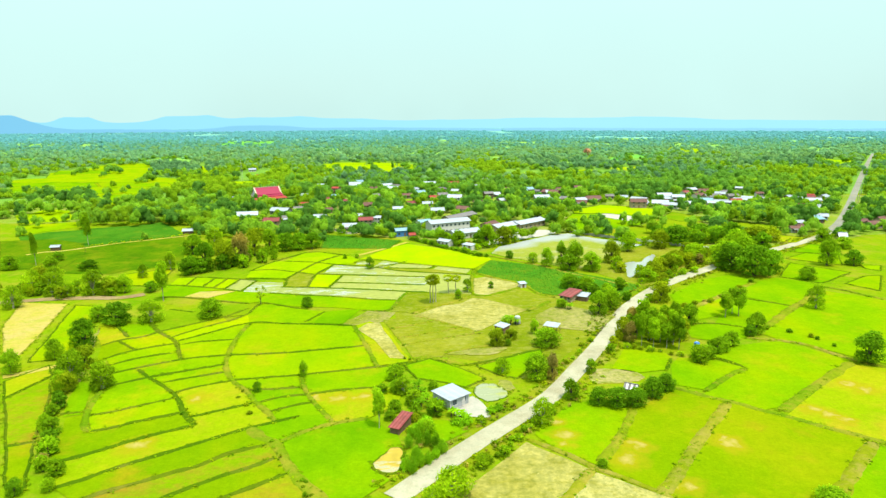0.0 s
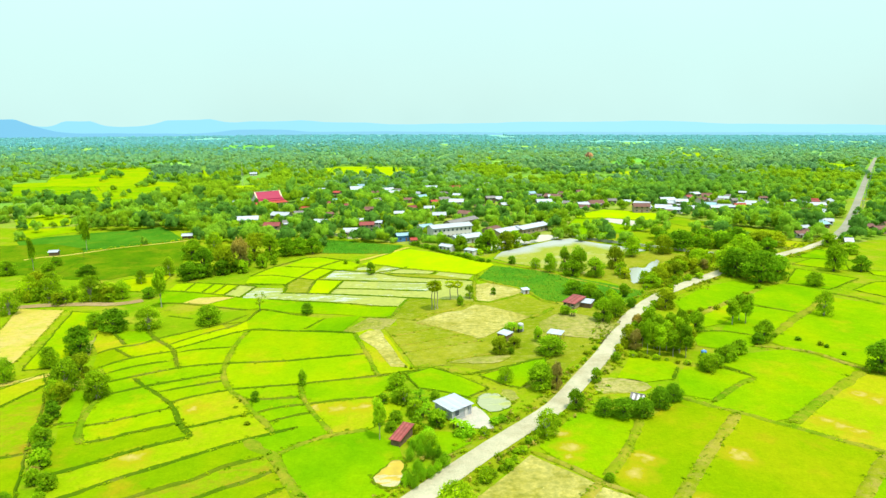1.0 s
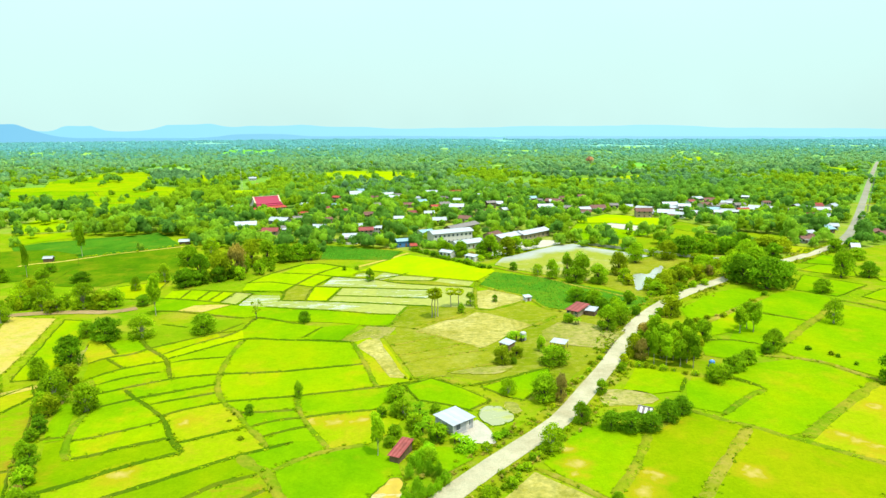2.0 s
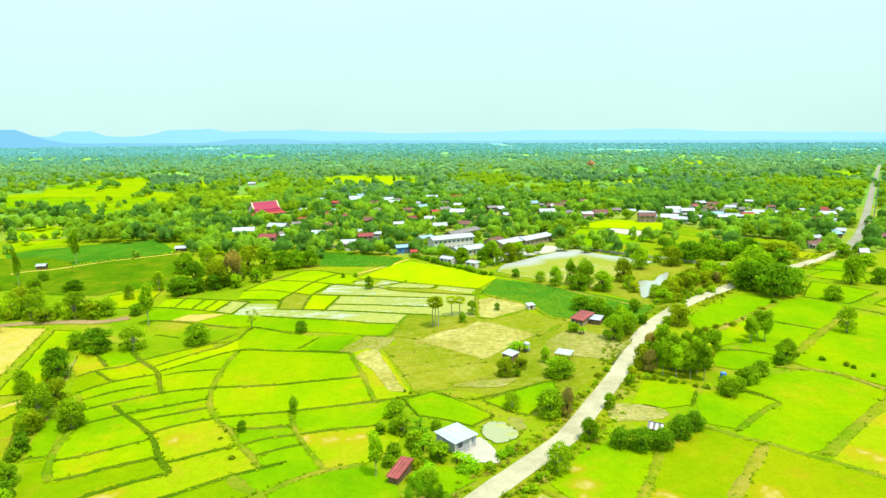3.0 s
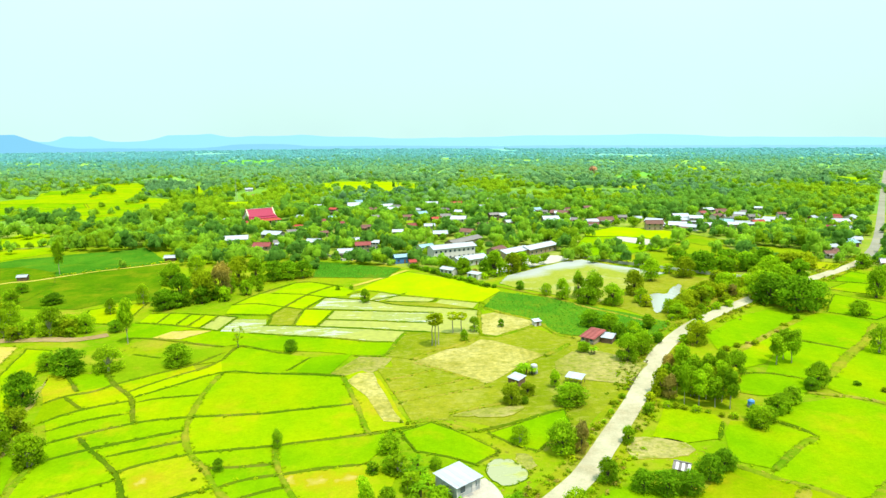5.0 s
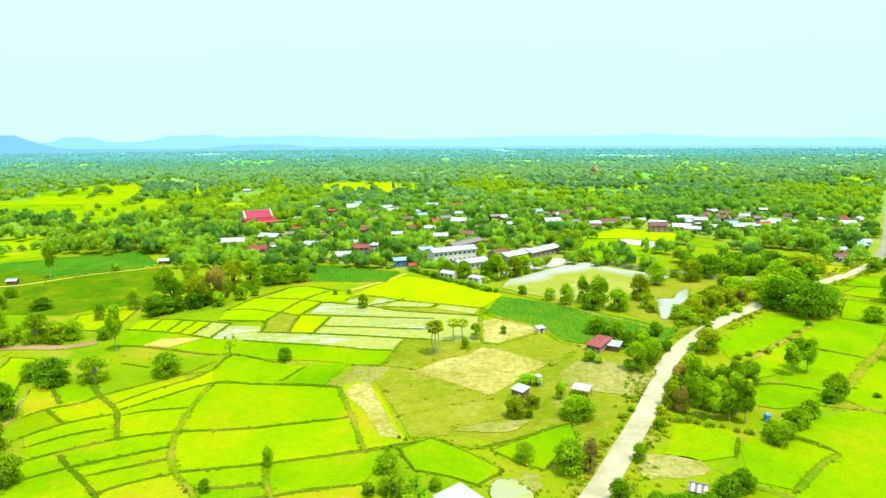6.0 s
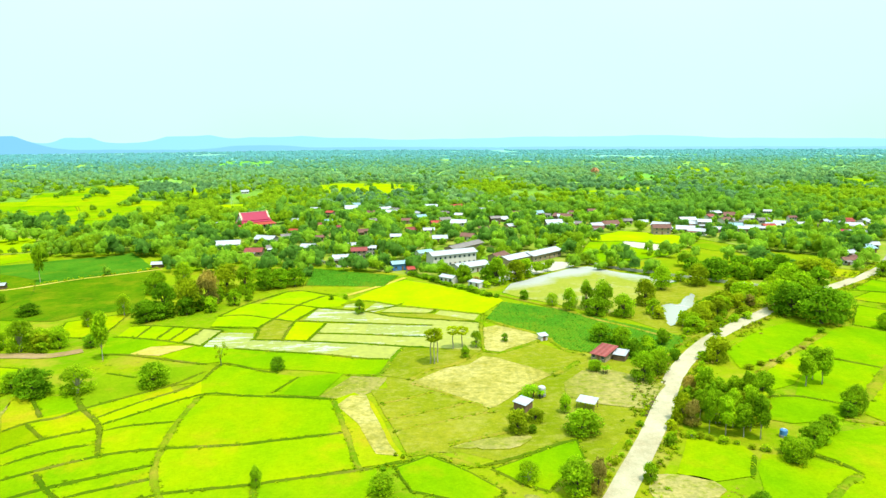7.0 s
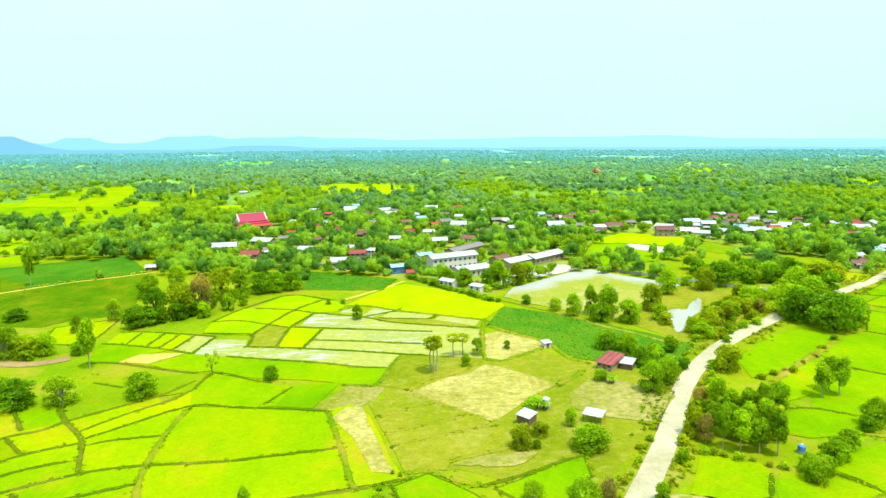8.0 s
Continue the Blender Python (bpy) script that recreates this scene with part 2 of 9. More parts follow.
VERGE = field_material("verge", (0.12, 0.17, 0.003), (0.18, 0.19, 0.006), (0.24, 0.2, 0.02), (0.3, 0.22, 0.06), 0.58)


def leaf_material(name, dark, light, glow=0.5, lump=0.0, drift=1.0):
    m, n, l, p = base_material(name)
    geo = n.new("ShaderNodeNewGeometry")
    col = ramp(n, l, geo.outputs["Random Per Island"], (0.0, dark), (1.0, light))
    info = n.new("ShaderNodeObjectInfo")
    tone = ramp(n, l, info.outputs["Random"], (0.0, (0.84, 0.88, 0.82)), (0.5, (1.04, 1.04, 1.02)), (1.0, (1.28, 1.2, 1.02)))
    col = blend(n, l, 1.0, col, tone, "MULTIPLY")
    clump = ramp(n, l, noise_node(n, l, 0.12, 2), (0.36, (0.7, 0.75, 0.78)), (0.64, (1.4, 1.35, 1.15)))
    col = blend(n, l, drift, col, clump, "MULTIPLY")
    if lump:
        sprays = noise_node(n, l, lump, 4, rough=0.7)
        col = blend(n, l, 0.5, col, ramp(n, l, sprays, (0.32, (0.68, 0.7, 0.66)), (0.66, (1.36, 1.3, 1.15))), "MULTIPLY")
        bump(n, l, p, sprays, 0.5, 0.5 / lump)
    l.new(col, p.inputs["Base Color"])
    p.inputs["Roughness"].default_value, p.inputs["Specular IOR Level"].default_value = 0.9, 0.02
    tr = n.new("ShaderNodeBsdfTranslucent")
    l.new(col, tr.inputs["Color"])
    mx = n.new("ShaderNodeMixShader")
    mx.inputs["Fac"].default_value = glow
    l.new(p.outputs["BSDF"], mx.inputs[1])
    l.new(tr.outputs["BSDF"], mx.inputs[2])
    l.new(mx.outputs["Shader"], n["Material Output"].inputs["Surface"])
    return m


def plain_material(name, colour, rough=0.7, metal=0.0, wear=0.25, scale=1.2):
    m, n, l, p = base_material(name)
    f = noise_node(n, l, scale, 5)
    low = tuple(c * (1 - wear) for c in colour)
    col = ramp(n, l, f, (0.3, low), (0.65, colour))
    info = n.new("ShaderNodeObjectInfo")
    tone = ramp(n, l, info.outputs["Random"], (0.0, (0.86, 0.86, 0.86)), (1.0, (1.06, 1.06, 1.06)))
    l.new(blend(n, l, 1.0, col, tone, "MULTIPLY"), p.inputs["Base Color"])
    p.inputs["Roughness"].default_value, p.inputs["Metallic"].default_value = rough, metal
    p.inputs["Specular IOR Level"].default_value = 0.25
    bump(n, l, p, f, 0.15, 0.03)
    return m


LEAF = {
    "dark": leaf_material("leaf_dark", (0.1, 0.22, 0.005), (0.2, 0.36, 0.008), 0.6),
    "mid": leaf_material("leaf_mid", (0.15, 0.28, 0.005), (0.29, 0.44, 0.008), 0.6),
    "light": leaf_material("leaf_light", (0.185, 0.305, 0.005), (0.34, 0.47, 0.008), 0.6),
    "olive": leaf_material("leaf_olive", (0.18, 0.25, 0.005), (0.33, 0.385, 0.008), 0.6),
    "brown": leaf_material("leaf_brown", (0.21, 0.175, 0.03), (0.36, 0.28, 0.06)),
    "hedge": leaf_material("leaf_hedge", (0.16, 0.34, 0.006), (0.31, 0.52, 0.01), 0.62),
    # woods beyond the village: haze is painted into these leaf colours
    "far": leaf_material("leaf_haze_near", (0.2, 0.35, 0.13), (0.24, 0.4, 0.16), 0.68, 0.5, 0.45),
    "bluish": leaf_material("leaf_haze_mid", (0.175, 0.35, 0.205), (0.205, 0.39, 0.235), 0.7, 0.2, 0.4),
    "distant": leaf_material("leaf_haze_far", (0.175, 0.395, 0.315), (0.19, 0.42, 0.34), 0.7, 0.0, 0.3),
    "horizon": leaf_material("leaf_haze_horizon", (0.2, 0.455, 0.49), (0.21, 0.475, 0.51), 0.7, 0.0, 0.2),
    "grove": leaf_material("leaf_haze_grove", (0.125, 0.265, 0.11), (0.16, 0.315, 0.13), 0.62, 0.6, 0.4),
}
LEAF["cane"] = leaf_material("leaf_cane", (0.055, 0.21, 0.01), (0.08, 0.255, 0.014), 0.3, 0.0, 0.3)
LEAF["grass_olive"] = leaf_material("grass_olive", (0.11, 0.165, 0.001), (0.18, 0.225, 0.003), 0.4)
LEAF["grass_mid"] = leaf_material("grass_green", (0.095, 0.18, 0.001), (0.16, 0.255, 0.002), 0.4)
LEAF["grass_light"] = leaf_material("grass_light", (0.16, 0.23, 0.001), (0.25, 0.3, 0.002), 0.35)
LEAF["straw"] = leaf_material("straw_dry", (0.3, 0.25, 0.07), (0.42, 0.35, 0.14), 0.2)
LEAF["grass_brown"] = leaf_material("grass_dry", (0.16, 0.13, 0.01), (0.28, 0.22, 0.04), 0.25)
for tone, dark, light in (("mid", (0.17, 0.325, 0.024), (0.235, 0.405, 0.032)), ("dark", (0.108, 0.25, 0.034), (0.15, 0.31, 0.042)), ("light", (0.21, 0.34, 0.01), (0.275, 0.41, 0.014))):
    LEAF["wood_" + tone] = leaf_material("wood_" + tone, dark, light, 0.62, 0.9, 0.45)
LEAF["flame"] = leaf_material("leaf_flame", (0.42, 0.24, 0.16), (0.54, 0.32, 0.22))
LEAF["tall"] = LEAF["mid"]
LEAF["bare"] = LEAF["olive"]
LEAF["palm"] = leaf_material("leaf_palm", (0.3, 0.38, 0.004), (0.46, 0.5, 0.01), 0.7)
BARK = plain_material("bark_grey", (0.1, 0.075, 0.045), 0.9, 0, 0.45, 2.0)
BARK_PALE = plain_material("bark_pale", (0.33, 0.29, 0.2), 0.9, 0, 0.35, 2.0)
ZINC = plain_material("zinc_roof", (0.33, 0.33, 0.37), 0.5, 0.1, 0.12, 0.6)
ZINC_OLD = plain_material("old_zinc", (0.17, 0.14, 0.135), 0.7, 0.1, 0.3, 0.6)
RUST = plain_material("rusty_roof", (0.15, 0.065, 0.05), 0.85, 0, 0.35, 0.7)
RED = plain_material("red_roof", (0.215, 0.036, 0.032), 0.65, 0, 0.4, 0.9)
RED_PALE = plain_material("faded_red_sheet", (0.27, 0.06, 0.055), 0.65, 0, 0.35, 0.9)
PANEL = plain_material("pale_wall_panel", (0.37, 0.37, 0.38), 0.75, 0, 0.2, 1.2)
CREAM_TRIM = plain_material("cream_trim", (0.55, 0.4, 0.27), 0.6, 0, 0.1, 0.8)
CRIMSON = plain_material("crimson_tile", (0.3, 0.006, 0.045), 0.5, 0, 0.1, 0.7)
TERRACOTTA = plain_material("terracotta_tile", (0.29, 0.035, 0.02), 0.7, 0, 0.2, 0.7)
BLUE = plain_material("blue_paint", (0.05, 0.16, 0.38), 0.6, 0, 0.15, 0.8)
CYAN = plain_material("pale_blue_roof", (0.18, 0.28, 0.33), 0.6, 0, 0.15, 0.8)
WHITE = plain_material("white_paint", (0.5, 0.46, 0.44), 0.75, 0, 0.12, 0.8)
CREAM = plain_material("cream_plaster", (0.29, 0.22, 0.14), 0.8, 0, 0.2, 0.8)
BLOCK = plain_material("grey_block", (0.25, 0.235, 0.225), 0.9, 0, 0.3, 1.5)
CONCRETE = plain_material("pale_concrete", (0.4, 0.39, 0.38), 0.85, 0, 0.15, 1.5)
TIMBER = plain_material("weathered_timber", (0.17, 0.1, 0.055), 0.9, 0, 0.4, 1.5)
ORANGE = plain_material("orange_cloth", (0.75, 0.24, 0.04), 0.8, 0, 0.15, 1.0)
PANE, pn, pl, pp = base_material("dark_glass")
pp.inputs["Base Color"].default_value, pp.inputs["Roughness"].default_value = (0.03, 0.05, 0.06, 1), 0.12
STEEL = plain_material("galvanised_steel", (0.5, 0.5, 0.5), 0.5, 0.5, 0.2, 2)

# ---- building blocks ----


def obj(name, verts, faces, material, parent=None, label="", smooth=False):
    me = bpy.data.meshes.new(name)
    me.from_pydata([tuple(map(float, v)) for v in verts], [], faces)
    me.materials.append(material)
    if smooth:
        me.shade_smooth()
    ob = new(name, me)
    if parent is not None:
        ob.parent = parent
    if label:
        tagged(ob, label)
    return ob


def leaves_mesh(name, faces, material):
    """faces: array (n, corners, 3)."""
    k, c = faces.shape[:2]
    me = bpy.data.meshes.new(name)
    me.vertices.add(c * k)
    me.vertices.foreach_set("co", faces.reshape(-1).astype(np.float32))
    me.loops.add(c * k)
    me.loops.foreach_set("vertex_index", np.arange(c * k, dtype=np.int32))
    me.polygons.add(k)
    me.polygons.foreach_set("loop_start", np.arange(0, c * k, c, dtype=np.int32))
    me.update(calc_edges=True)
    me.materials.append(material)
    return me


def empty(name, x, y, rot, label, category, group=""):
    ob = new(name)
    ob.matrix_basis = pose(x, y, lie(x, y), 0, 0, rot)
    return tagged(ob, label, category, group)


def box(x0, x1, y0, y1, z0, z1):
    v = [(x0, y0, z0), (x1, y0, z0), (x1, y1, z0), (x0, y1, z0), (x0, y0, z1), (x1, y0, z1), (x1, y1, z1), (x0, y1, z1)]
    return v, [(0, 3, 2, 1), (4, 5, 6, 7), (0, 1, 5, 4), (1, 2, 6, 5), (2, 3, 7, 6), (3, 0, 4, 7)]


def slab(corners, thick):
    """A plate: four upper corners, thickened downwards."""
    v = [tuple(c) for c in corners] + [(c[0], c[1], c[2] - thick) for c in corners]
    return v, [(0, 1, 2, 3), (7, 6, 5, 4), (0, 4, 5, 1), (1, 5, 6, 2), (2, 6, 7, 3), (3, 7, 4, 0)]


def tube(points, radii, sides=6):
    v, f = [], []
    for i, (p, r) in enumerate(zip(points, radii)):
        for k in range(sides):
            t = 2 * math.pi * k / sides
            v.append((p[0] + r * math.cos(t), p[1] + r * math.sin(t), p[2]))
        if i:
            for k in range(sides):
                a0, b0 = (i - 1) * sides + k, (i - 1) * sides + (k + 1) % sides
                f.append((a0, b0, b0 + sides, a0 + sides))
    f.append(tuple(range(len(v) - sides, len(v))))
    return v, f


def join(*pieces):
    v, f = [], []
    for pv, pf in pieces:
        o = len(v)
        v += pv
        f += [tuple(i + o for i in q) for q in pf]
    return v, f


CANE = []          # plots planted in rows
STRAW = []         # plots with straw and dry weeds left on them
def lie(x, y):
    """Height of the land: level near by, bent down to the east beyond the village to fit the horizon in the camera's
    view.
    """
    t = min(1.0, max(0.0, (y - 520.0) / 900.0))
    return -0.0118 * max(0.0, x + 0.15 * y) * t * t * (3 - 2 * t)


OPEN = []          # plots that stay free of scattered trees
BUND_LINE = []     # runs of bund that carry grass tufts
BUILT = []         # footprints of buildings: x, y, radius


def inside(poly, x, y):
    hit, k = False, len(poly)
    for i in range(k):
        (xa, ya), (xb, yb) = poly[i], poly[i - 1]
        if (ya > y) != (yb > y) and x < (xb - xa) * (y - ya) / (yb - ya) + xa:
            hit = not hit
    return hit


def roughen(corners, step=2.0, amount=0.3):
    """A plot's edge as people dig it: cut into short runs that wander a little."""
    out = []
    for i, (xa, ya) in enumerate(corners):
        xb, yb = corners[(i + 1) % len(corners)]
        length = math.hypot(xb - xa, yb - ya)
        step_ = max(step, length / 40)
        k = max(1, int(length / step_))
        for j in range(k):
            t = j / k
            x, y = xa + (xb - xa) * t, ya + (yb - ya) * t
            w = noise.noise_vector((x * 0.11, y * 0.11, 3.0)) * amount * (1 + length / 50)
            w += noise.noise_vector((x * 0.6, y * 0.6, 8.0)) * amount * 0.8
            out.append((x + w[0], y + w[1]))
    return out


def inset(poly, d):
    out, k = [], len(poly)
    for i in range(k):
        a_, b_, c_ = (Vector(poly[j % k]) for j in (i - 1, i, i + 1))
        u, w = (b_ - a_).normalized(), (c_ - b_).normalized()
        nrm = Vector((-u.y - w.y, u.x + w.x))
        s = nrm.length
        nrm = nrm / s if s > 1e-4 else Vector((-u.y, u.x))
        out.append(tuple(b_ + nrm * min(d / max(s / 2, 0.4), 2.5 * d)))
    return out


FIELD_LABEL = {
    "lime": "bright lime green young rice paddy with grassy bunds", "lime2": "pale lime rice plot between low bunds",
    "lime4": "deep lime green rice plot with worn bunds", "ochre": "ochre brown plot of drying grass",
    "lime3": "broad even lime green rice paddy", "green": "fresh green rice paddy with grassy bunds",
    "gold": "yellowing rice paddy with ochre bare patches", "dry": "thin rice paddy with dry brown streaks",
    "yellow": "ripe yellow green rice field", "haze": "far lime field with pale haze painted into its colour", "haze_green": "far green meadow with soft haze painted into its colour", "cassava": "low green cassava field in rows", "crop": "dense dark green sugarcane field in rows",
    "olive": "fallow olive green paddy with dry grass", "pale": "pale straw coloured harvested strip",
    "stubble": "pale tan stubble field after harvest", "dirt": "bare brown soil plot with sparse grass",
    "mud": "muddy grey brown paddy with wet patches", "wet": "flooded paddy with pale sky reflection painted into its shallow water",
    "pitch": "worn school playing field with bare sandy patches", "grass": "rough green pasture plot",
    "sand": "pale sandy yard of bare ground", "lake": "open pond with the pale sky reflection painted in", "pool": "small grey green pool beside the house", "pond": "small silty pond with cream coloured water",
}
LEVEL = {"wet": 0.02, "mud": 0.03, "pond": 0.02, "sand": 0.05, "pitch": 0.06}
SERIAL = [0]


def paddy(kind, strips, *corners, rim=None, high=0.32, level=None, exact=None):
    """One or several plots side by side: the crop's surface and the bund round it."""
    if strips > 1:
        p, q, r, s = (Vector(c) for c in corners)
        for i in range(strips):
            t0, t1 = i / strips, (i + 1) / strips
            paddy(kind, 1, p.lerp(s, t0)[:], q.lerp(r, t0)[:], q.lerp(r, t1)[:], p.lerp(s, t1)[:], rim=rim, high=high)
        return
    if kind in ("pond", "lake", "pool", "sand") or (kind == "dirt" and rim and rim < 0.2):
        soft, k = [], len(corners)                      # dug and worn shapes have rounded outlines
        for i in range(k):
            p0, p1, p2, p3 = (Vector(corners[(i + j) % k]) for j in (-1, 0, 1, 2))
            for t in (0.0, 0.25, 0.5, 0.75):
                soft.append((0.5 * (2 * p1 + (p2 - p0) * t + (2 * p0 - 5 * p1 + 4 * p2 - p3) * t * t + (3 * p1 - p0 - 3 * p2 + p3) * t ** 3))[:])
        corners = tuple(soft)
    area = sum(corners[i - 1][0] * corners[i][1] - corners[i][0] * corners[i - 1][1] for i in range(len(corners)))
    if area < 0:
        corners = corners[::-1]
    OPEN.append(list(corners))
    if kind == "crop":
        CANE.append(list(corners))
    if kind in ("stubble", "dirt", "pale", "pitch"):
        STRAW.append(list(corners))
    far = sum(c[1] for c in corners) / len(corners)
    rim = rim or (0.62 if far < 330 else 0.9)
    if kind in ("stubble", "dirt", "olive", "pale") and far < 330:
        rim, high = min(rim, 0.4), min(high, 0.16)
    edge = roughen(corners, 1.0, 0.9) if rim < 0.2 or kind in ("pond", "lake", "pool") else roughen(corners)
    SERIAL[0] += 1
    z = exact or (level or LEVEL.get(kind, 0.10)) + 0.004 * (SERIAL[0] % 20)
    inner, k = inset(edge, rim), len(edge)
    ob = obj("pond" if kind in ("pond", "lake", "pool") else "paddy_field", [(x, y, z + lie(x, y)) for x, y in inner], [tuple(range(k))], FIELD[kind])
    tagged(ob, FIELD_LABEL[kind], "pond" if kind in ("pond", "lake", "pool") else "field", "", "structure")
    crest, foot = inset(edge, rim * 0.45), inset(edge, rim * 1.12)
    if far < 320 and high > 0.1:
        BUND_LINE.extend(zip(edge, edge[1:] + edge[:1]))
    v = [(x, y, lie(x, y)) for x, y in edge]
    v += [(x, y, lie(x, y) + high * (0.75 + 0.5 * noise.noise((x * 0.3, y * 0.3, 0)))) for x, y in crest]
    v += [(x, y, lie(x, y) + z - 0.02) for x, y in foot]
    f = []
    for ring in (0, 1):
        for i in range(k):
            j = (i + 1) % k
            f.append((ring * k + i, ring * k + j, (ring + 1) * k + j, (ring + 1) * k + i))
    obj("bund", v, f, VERGE if kind in ("stubble", "dirt", "pale") else BANK if kind == "olive" else BUND, ob)


def plot(kind, *corners, exact=None):
    """A paddy whose crop runs up to bunds that it shares with its neighbours."""
    area = sum(corners[i - 1][0] * corners[i][1] - corners[i][0] * corners[i - 1][1] for i in range(len(corners)))
    corners = list(corners if area > 0 else corners[::-1])
    OPEN.append(corners)
    if kind == "crop" and not exact:
        CANE.append(corners)
    if kind in ("stubble", "dirt", "pale"):
        STRAW.append(corners)
    SERIAL[0] += 1
    z = exact or LEVEL.get(kind, 0.10) + 0.004 * (SERIAL[0] % 20)
    edge = roughen(corners, 2.0, 0.25)
    ob = obj("paddy_field", [(x, y, z) for x, y in edge], [tuple(range(len(edge)))], FIELD[kind])
    tagged(ob, FIELD_LABEL[kind], "field", "", "structure")


def bund(width, material, *points):
    """A low grassy dyke: a rounded ridge of uneven width and height along a line."""
    pts, line = [Vector(p) for p in points], []
    for i in range(len(pts) - 1):
        p0, p1, p2, p3 = pts[max(i - 1, 0)], pts[i], pts[i + 1], pts[min(i + 2, len(pts) - 1)]
        k = max(2, int((p2 - p1).length / 0.9))
        for j in range(k):
            t = j / k
            line.append(0.5 * (2 * p1 + (p2 - p0) * t + (2 * p0 - 5 * p1 + 4 * p2 - p3) * t * t + (3 * p1 - p0 - 3 * p2 + p3) * t ** 3))
    line.append(pts[-1])
    v, f, k = [], [], len(line)
    for i, p in enumerate(line):
        d = (line[min(i + 1, k - 1)] - line[max(i - 1, 0)]).normalized()
        s = Vector((-d.y, d.x))
        end = min(1.0, 0.25 + 0.3 * min(i, k - 1 - i))
        wide = width * (0.5 + 0.5 * end) * (1 + 0.45 * noise.noise((p.x * 0.25, p.y * 0.25, 2.0)))
        high = end * (0.22 + 0.06 * width) * (1 + 0.6 * noise.noise((p.x * 0.5, p.y * 0.5, 6.0)))
        for q, (o, h) in enumerate(((-0.62, -0.02), (-0.4, 0.6), (-0.12, 1.0), (0.2, 0.95), (0.45, 0.5), (0.62, -0.02))):
            w = wide * o + 0.22 * noise.noise((p.x * 0.9, p.y * 0.9, q * 5.0))
            v.append((p.x + s.x * w, p.y + s.y * w, 0.09 + high * h))
        if i:
            for q in range(5):
                a0 = (i - 1) * 6 + q
                f.append((a0 + 1, a0, a0 + 6, a0 + 7))
    ob = obj("bund", v, f, material, smooth=True)
    tagged(ob, "brownish earth dyke between paddies" if material is BANK_EARTH else "low grassy dyke between paddies", "dyke", "", "structure")
    side = [(p.x + RNG.normal() * 0.3 * width, p.y + RNG.normal() * 0.3 * width) for p in line for _ in range(2 if width < 1.2 else 4)]
    BUND_LINE.extend(zip(side, side[1:]))


def strip_of(points, width, z, name, material, label, category, crown=0.0, step=3.0):
    """A way along a bending line: a smooth ribbon with a slight crown and uneven edges."""
    pts = [Vector(p) for p in points]
    line = []
    for i in range(len(pts) - 1):
        p0, p1, p2, p3 = pts[max(i - 1, 0)], pts[i], pts[i + 1], pts[min(i + 2, len(pts) - 1)]
        k = max(2, int((p2 - p1).length / step))
        for j in range(k):
            t = j / k
            line.append(0.5 * (2 * p1 + (p2 - p0) * t + (2 * p0 - 5 * p1 + 4 * p2 - p3) * t * t + (3 * p1 - p0 - 3 * p2 + p3) * t ** 3))
    line.append(pts[-1])
    v, f = [], []
    for i, p in enumerate(line):
        d = (line[min(i + 1, len(line) - 1)] - line[max(i - 1, 0)]).normalized()
        s = Vector((-d.y, d.x))
        ground = lie(p.x, p.y)
        for k, o in enumerate((-0.5, -0.25, 0, 0.25, 0.5)):
            w = width * o
            if k in (0, 4):
                w += (0.14 if width > 4 else 0.45) * noise.noise((p.x * 0.35, p.y * 0.35, k * 9.0)) * min(1, width / 3)
            v.append((p.x + s.x * w, p.y + s.y * w, ground + z + crown * (1 - 4 * o * o)))
        if i:
            for k in range(4):
                a0 = (i - 1) * 5 + k
                f.append((a0 + 1, a0, a0 + 5, a0 + 6))
    ob = obj(name, v, f, material)
    tagged(ob, label, category, "", "structure")
    if category == "bank":
        side = [(p.x + (width * 0.5 - 0.1) * q * RNG.choice((-1, 1)), p.y + 0.3 * q) for p in line for q in (0.3, 1.0)]
        BUND_LINE.extend(zip(side, side[1:]))
    return [(p.x, p.y) for p in line]


# ---- plants ----
def leaf_faces(pos, nrm, size, rng):
    """A leafy tuft at each position, facing along its normal."""
    k = len(pos)
    t = np.cross(nrm, rng.normal(size=(k, 3)))
    t /= np.linalg.norm(t, axis=1, keepdims=True) + 1e-9
    b = np.cross(nrm, t)
    s = (size * rng.uniform(0.6, 1.4, k))[:, None]
    w = s * rng.uniform(0.55, 0.95, k)[:, None]
    return np.stack([pos - t * s * 0.7 - b * w, pos - t * s * 0.7 + b * w, pos + t * s * 1.2], axis=1)


def crown_faces(lobes, leaves, size, rng, spread=0.6):
    """Leaves over the outside of a few unequal lobes, none deep inside another lobe."""
    lobes = np.array(lobes, float)          # x, y, z, rx, rz
    weight = lobes[:, 3] * lobes[:, 4]
    pick = rng.choice(len(lobes), leaves, p=weight / weight.sum())
    d = rng.normal(size=(leaves, 3))
    d[:, 2] += 0.25
    d /= np.linalg.norm(d, axis=1, keepdims=True)
    r = rng.uniform(0.55, 1.2, leaves)[:, None]
    L = lobes[pick]
    rad = np.stack([L[:, 3], L[:, 3], L[:, 4]], 1)
    pos = L[:, :3] + d * rad * r
    deep = np.zeros(leaves, bool)
    for c in lobes:
        deep |= (((pos - c[:3]) / np.array([c[3], c[3], c[4]])) ** 2).sum(1) < 0.22
    centre = np.average(lobes[:, :3], axis=0, weights=weight)
    out = pos - centre
    out /= np.linalg.norm(out, axis=1, keepdims=True) + 1e-9
    n_ = 0.7 * d + 0.5 * out + spread * rng.normal(size=(leaves, 3))
    n_ /= np.linalg.norm(n_, axis=1, keepdims=True) + 1e-9
    keep = ~deep
    return leaf_faces(pos[keep], n_[keep], size, rng)


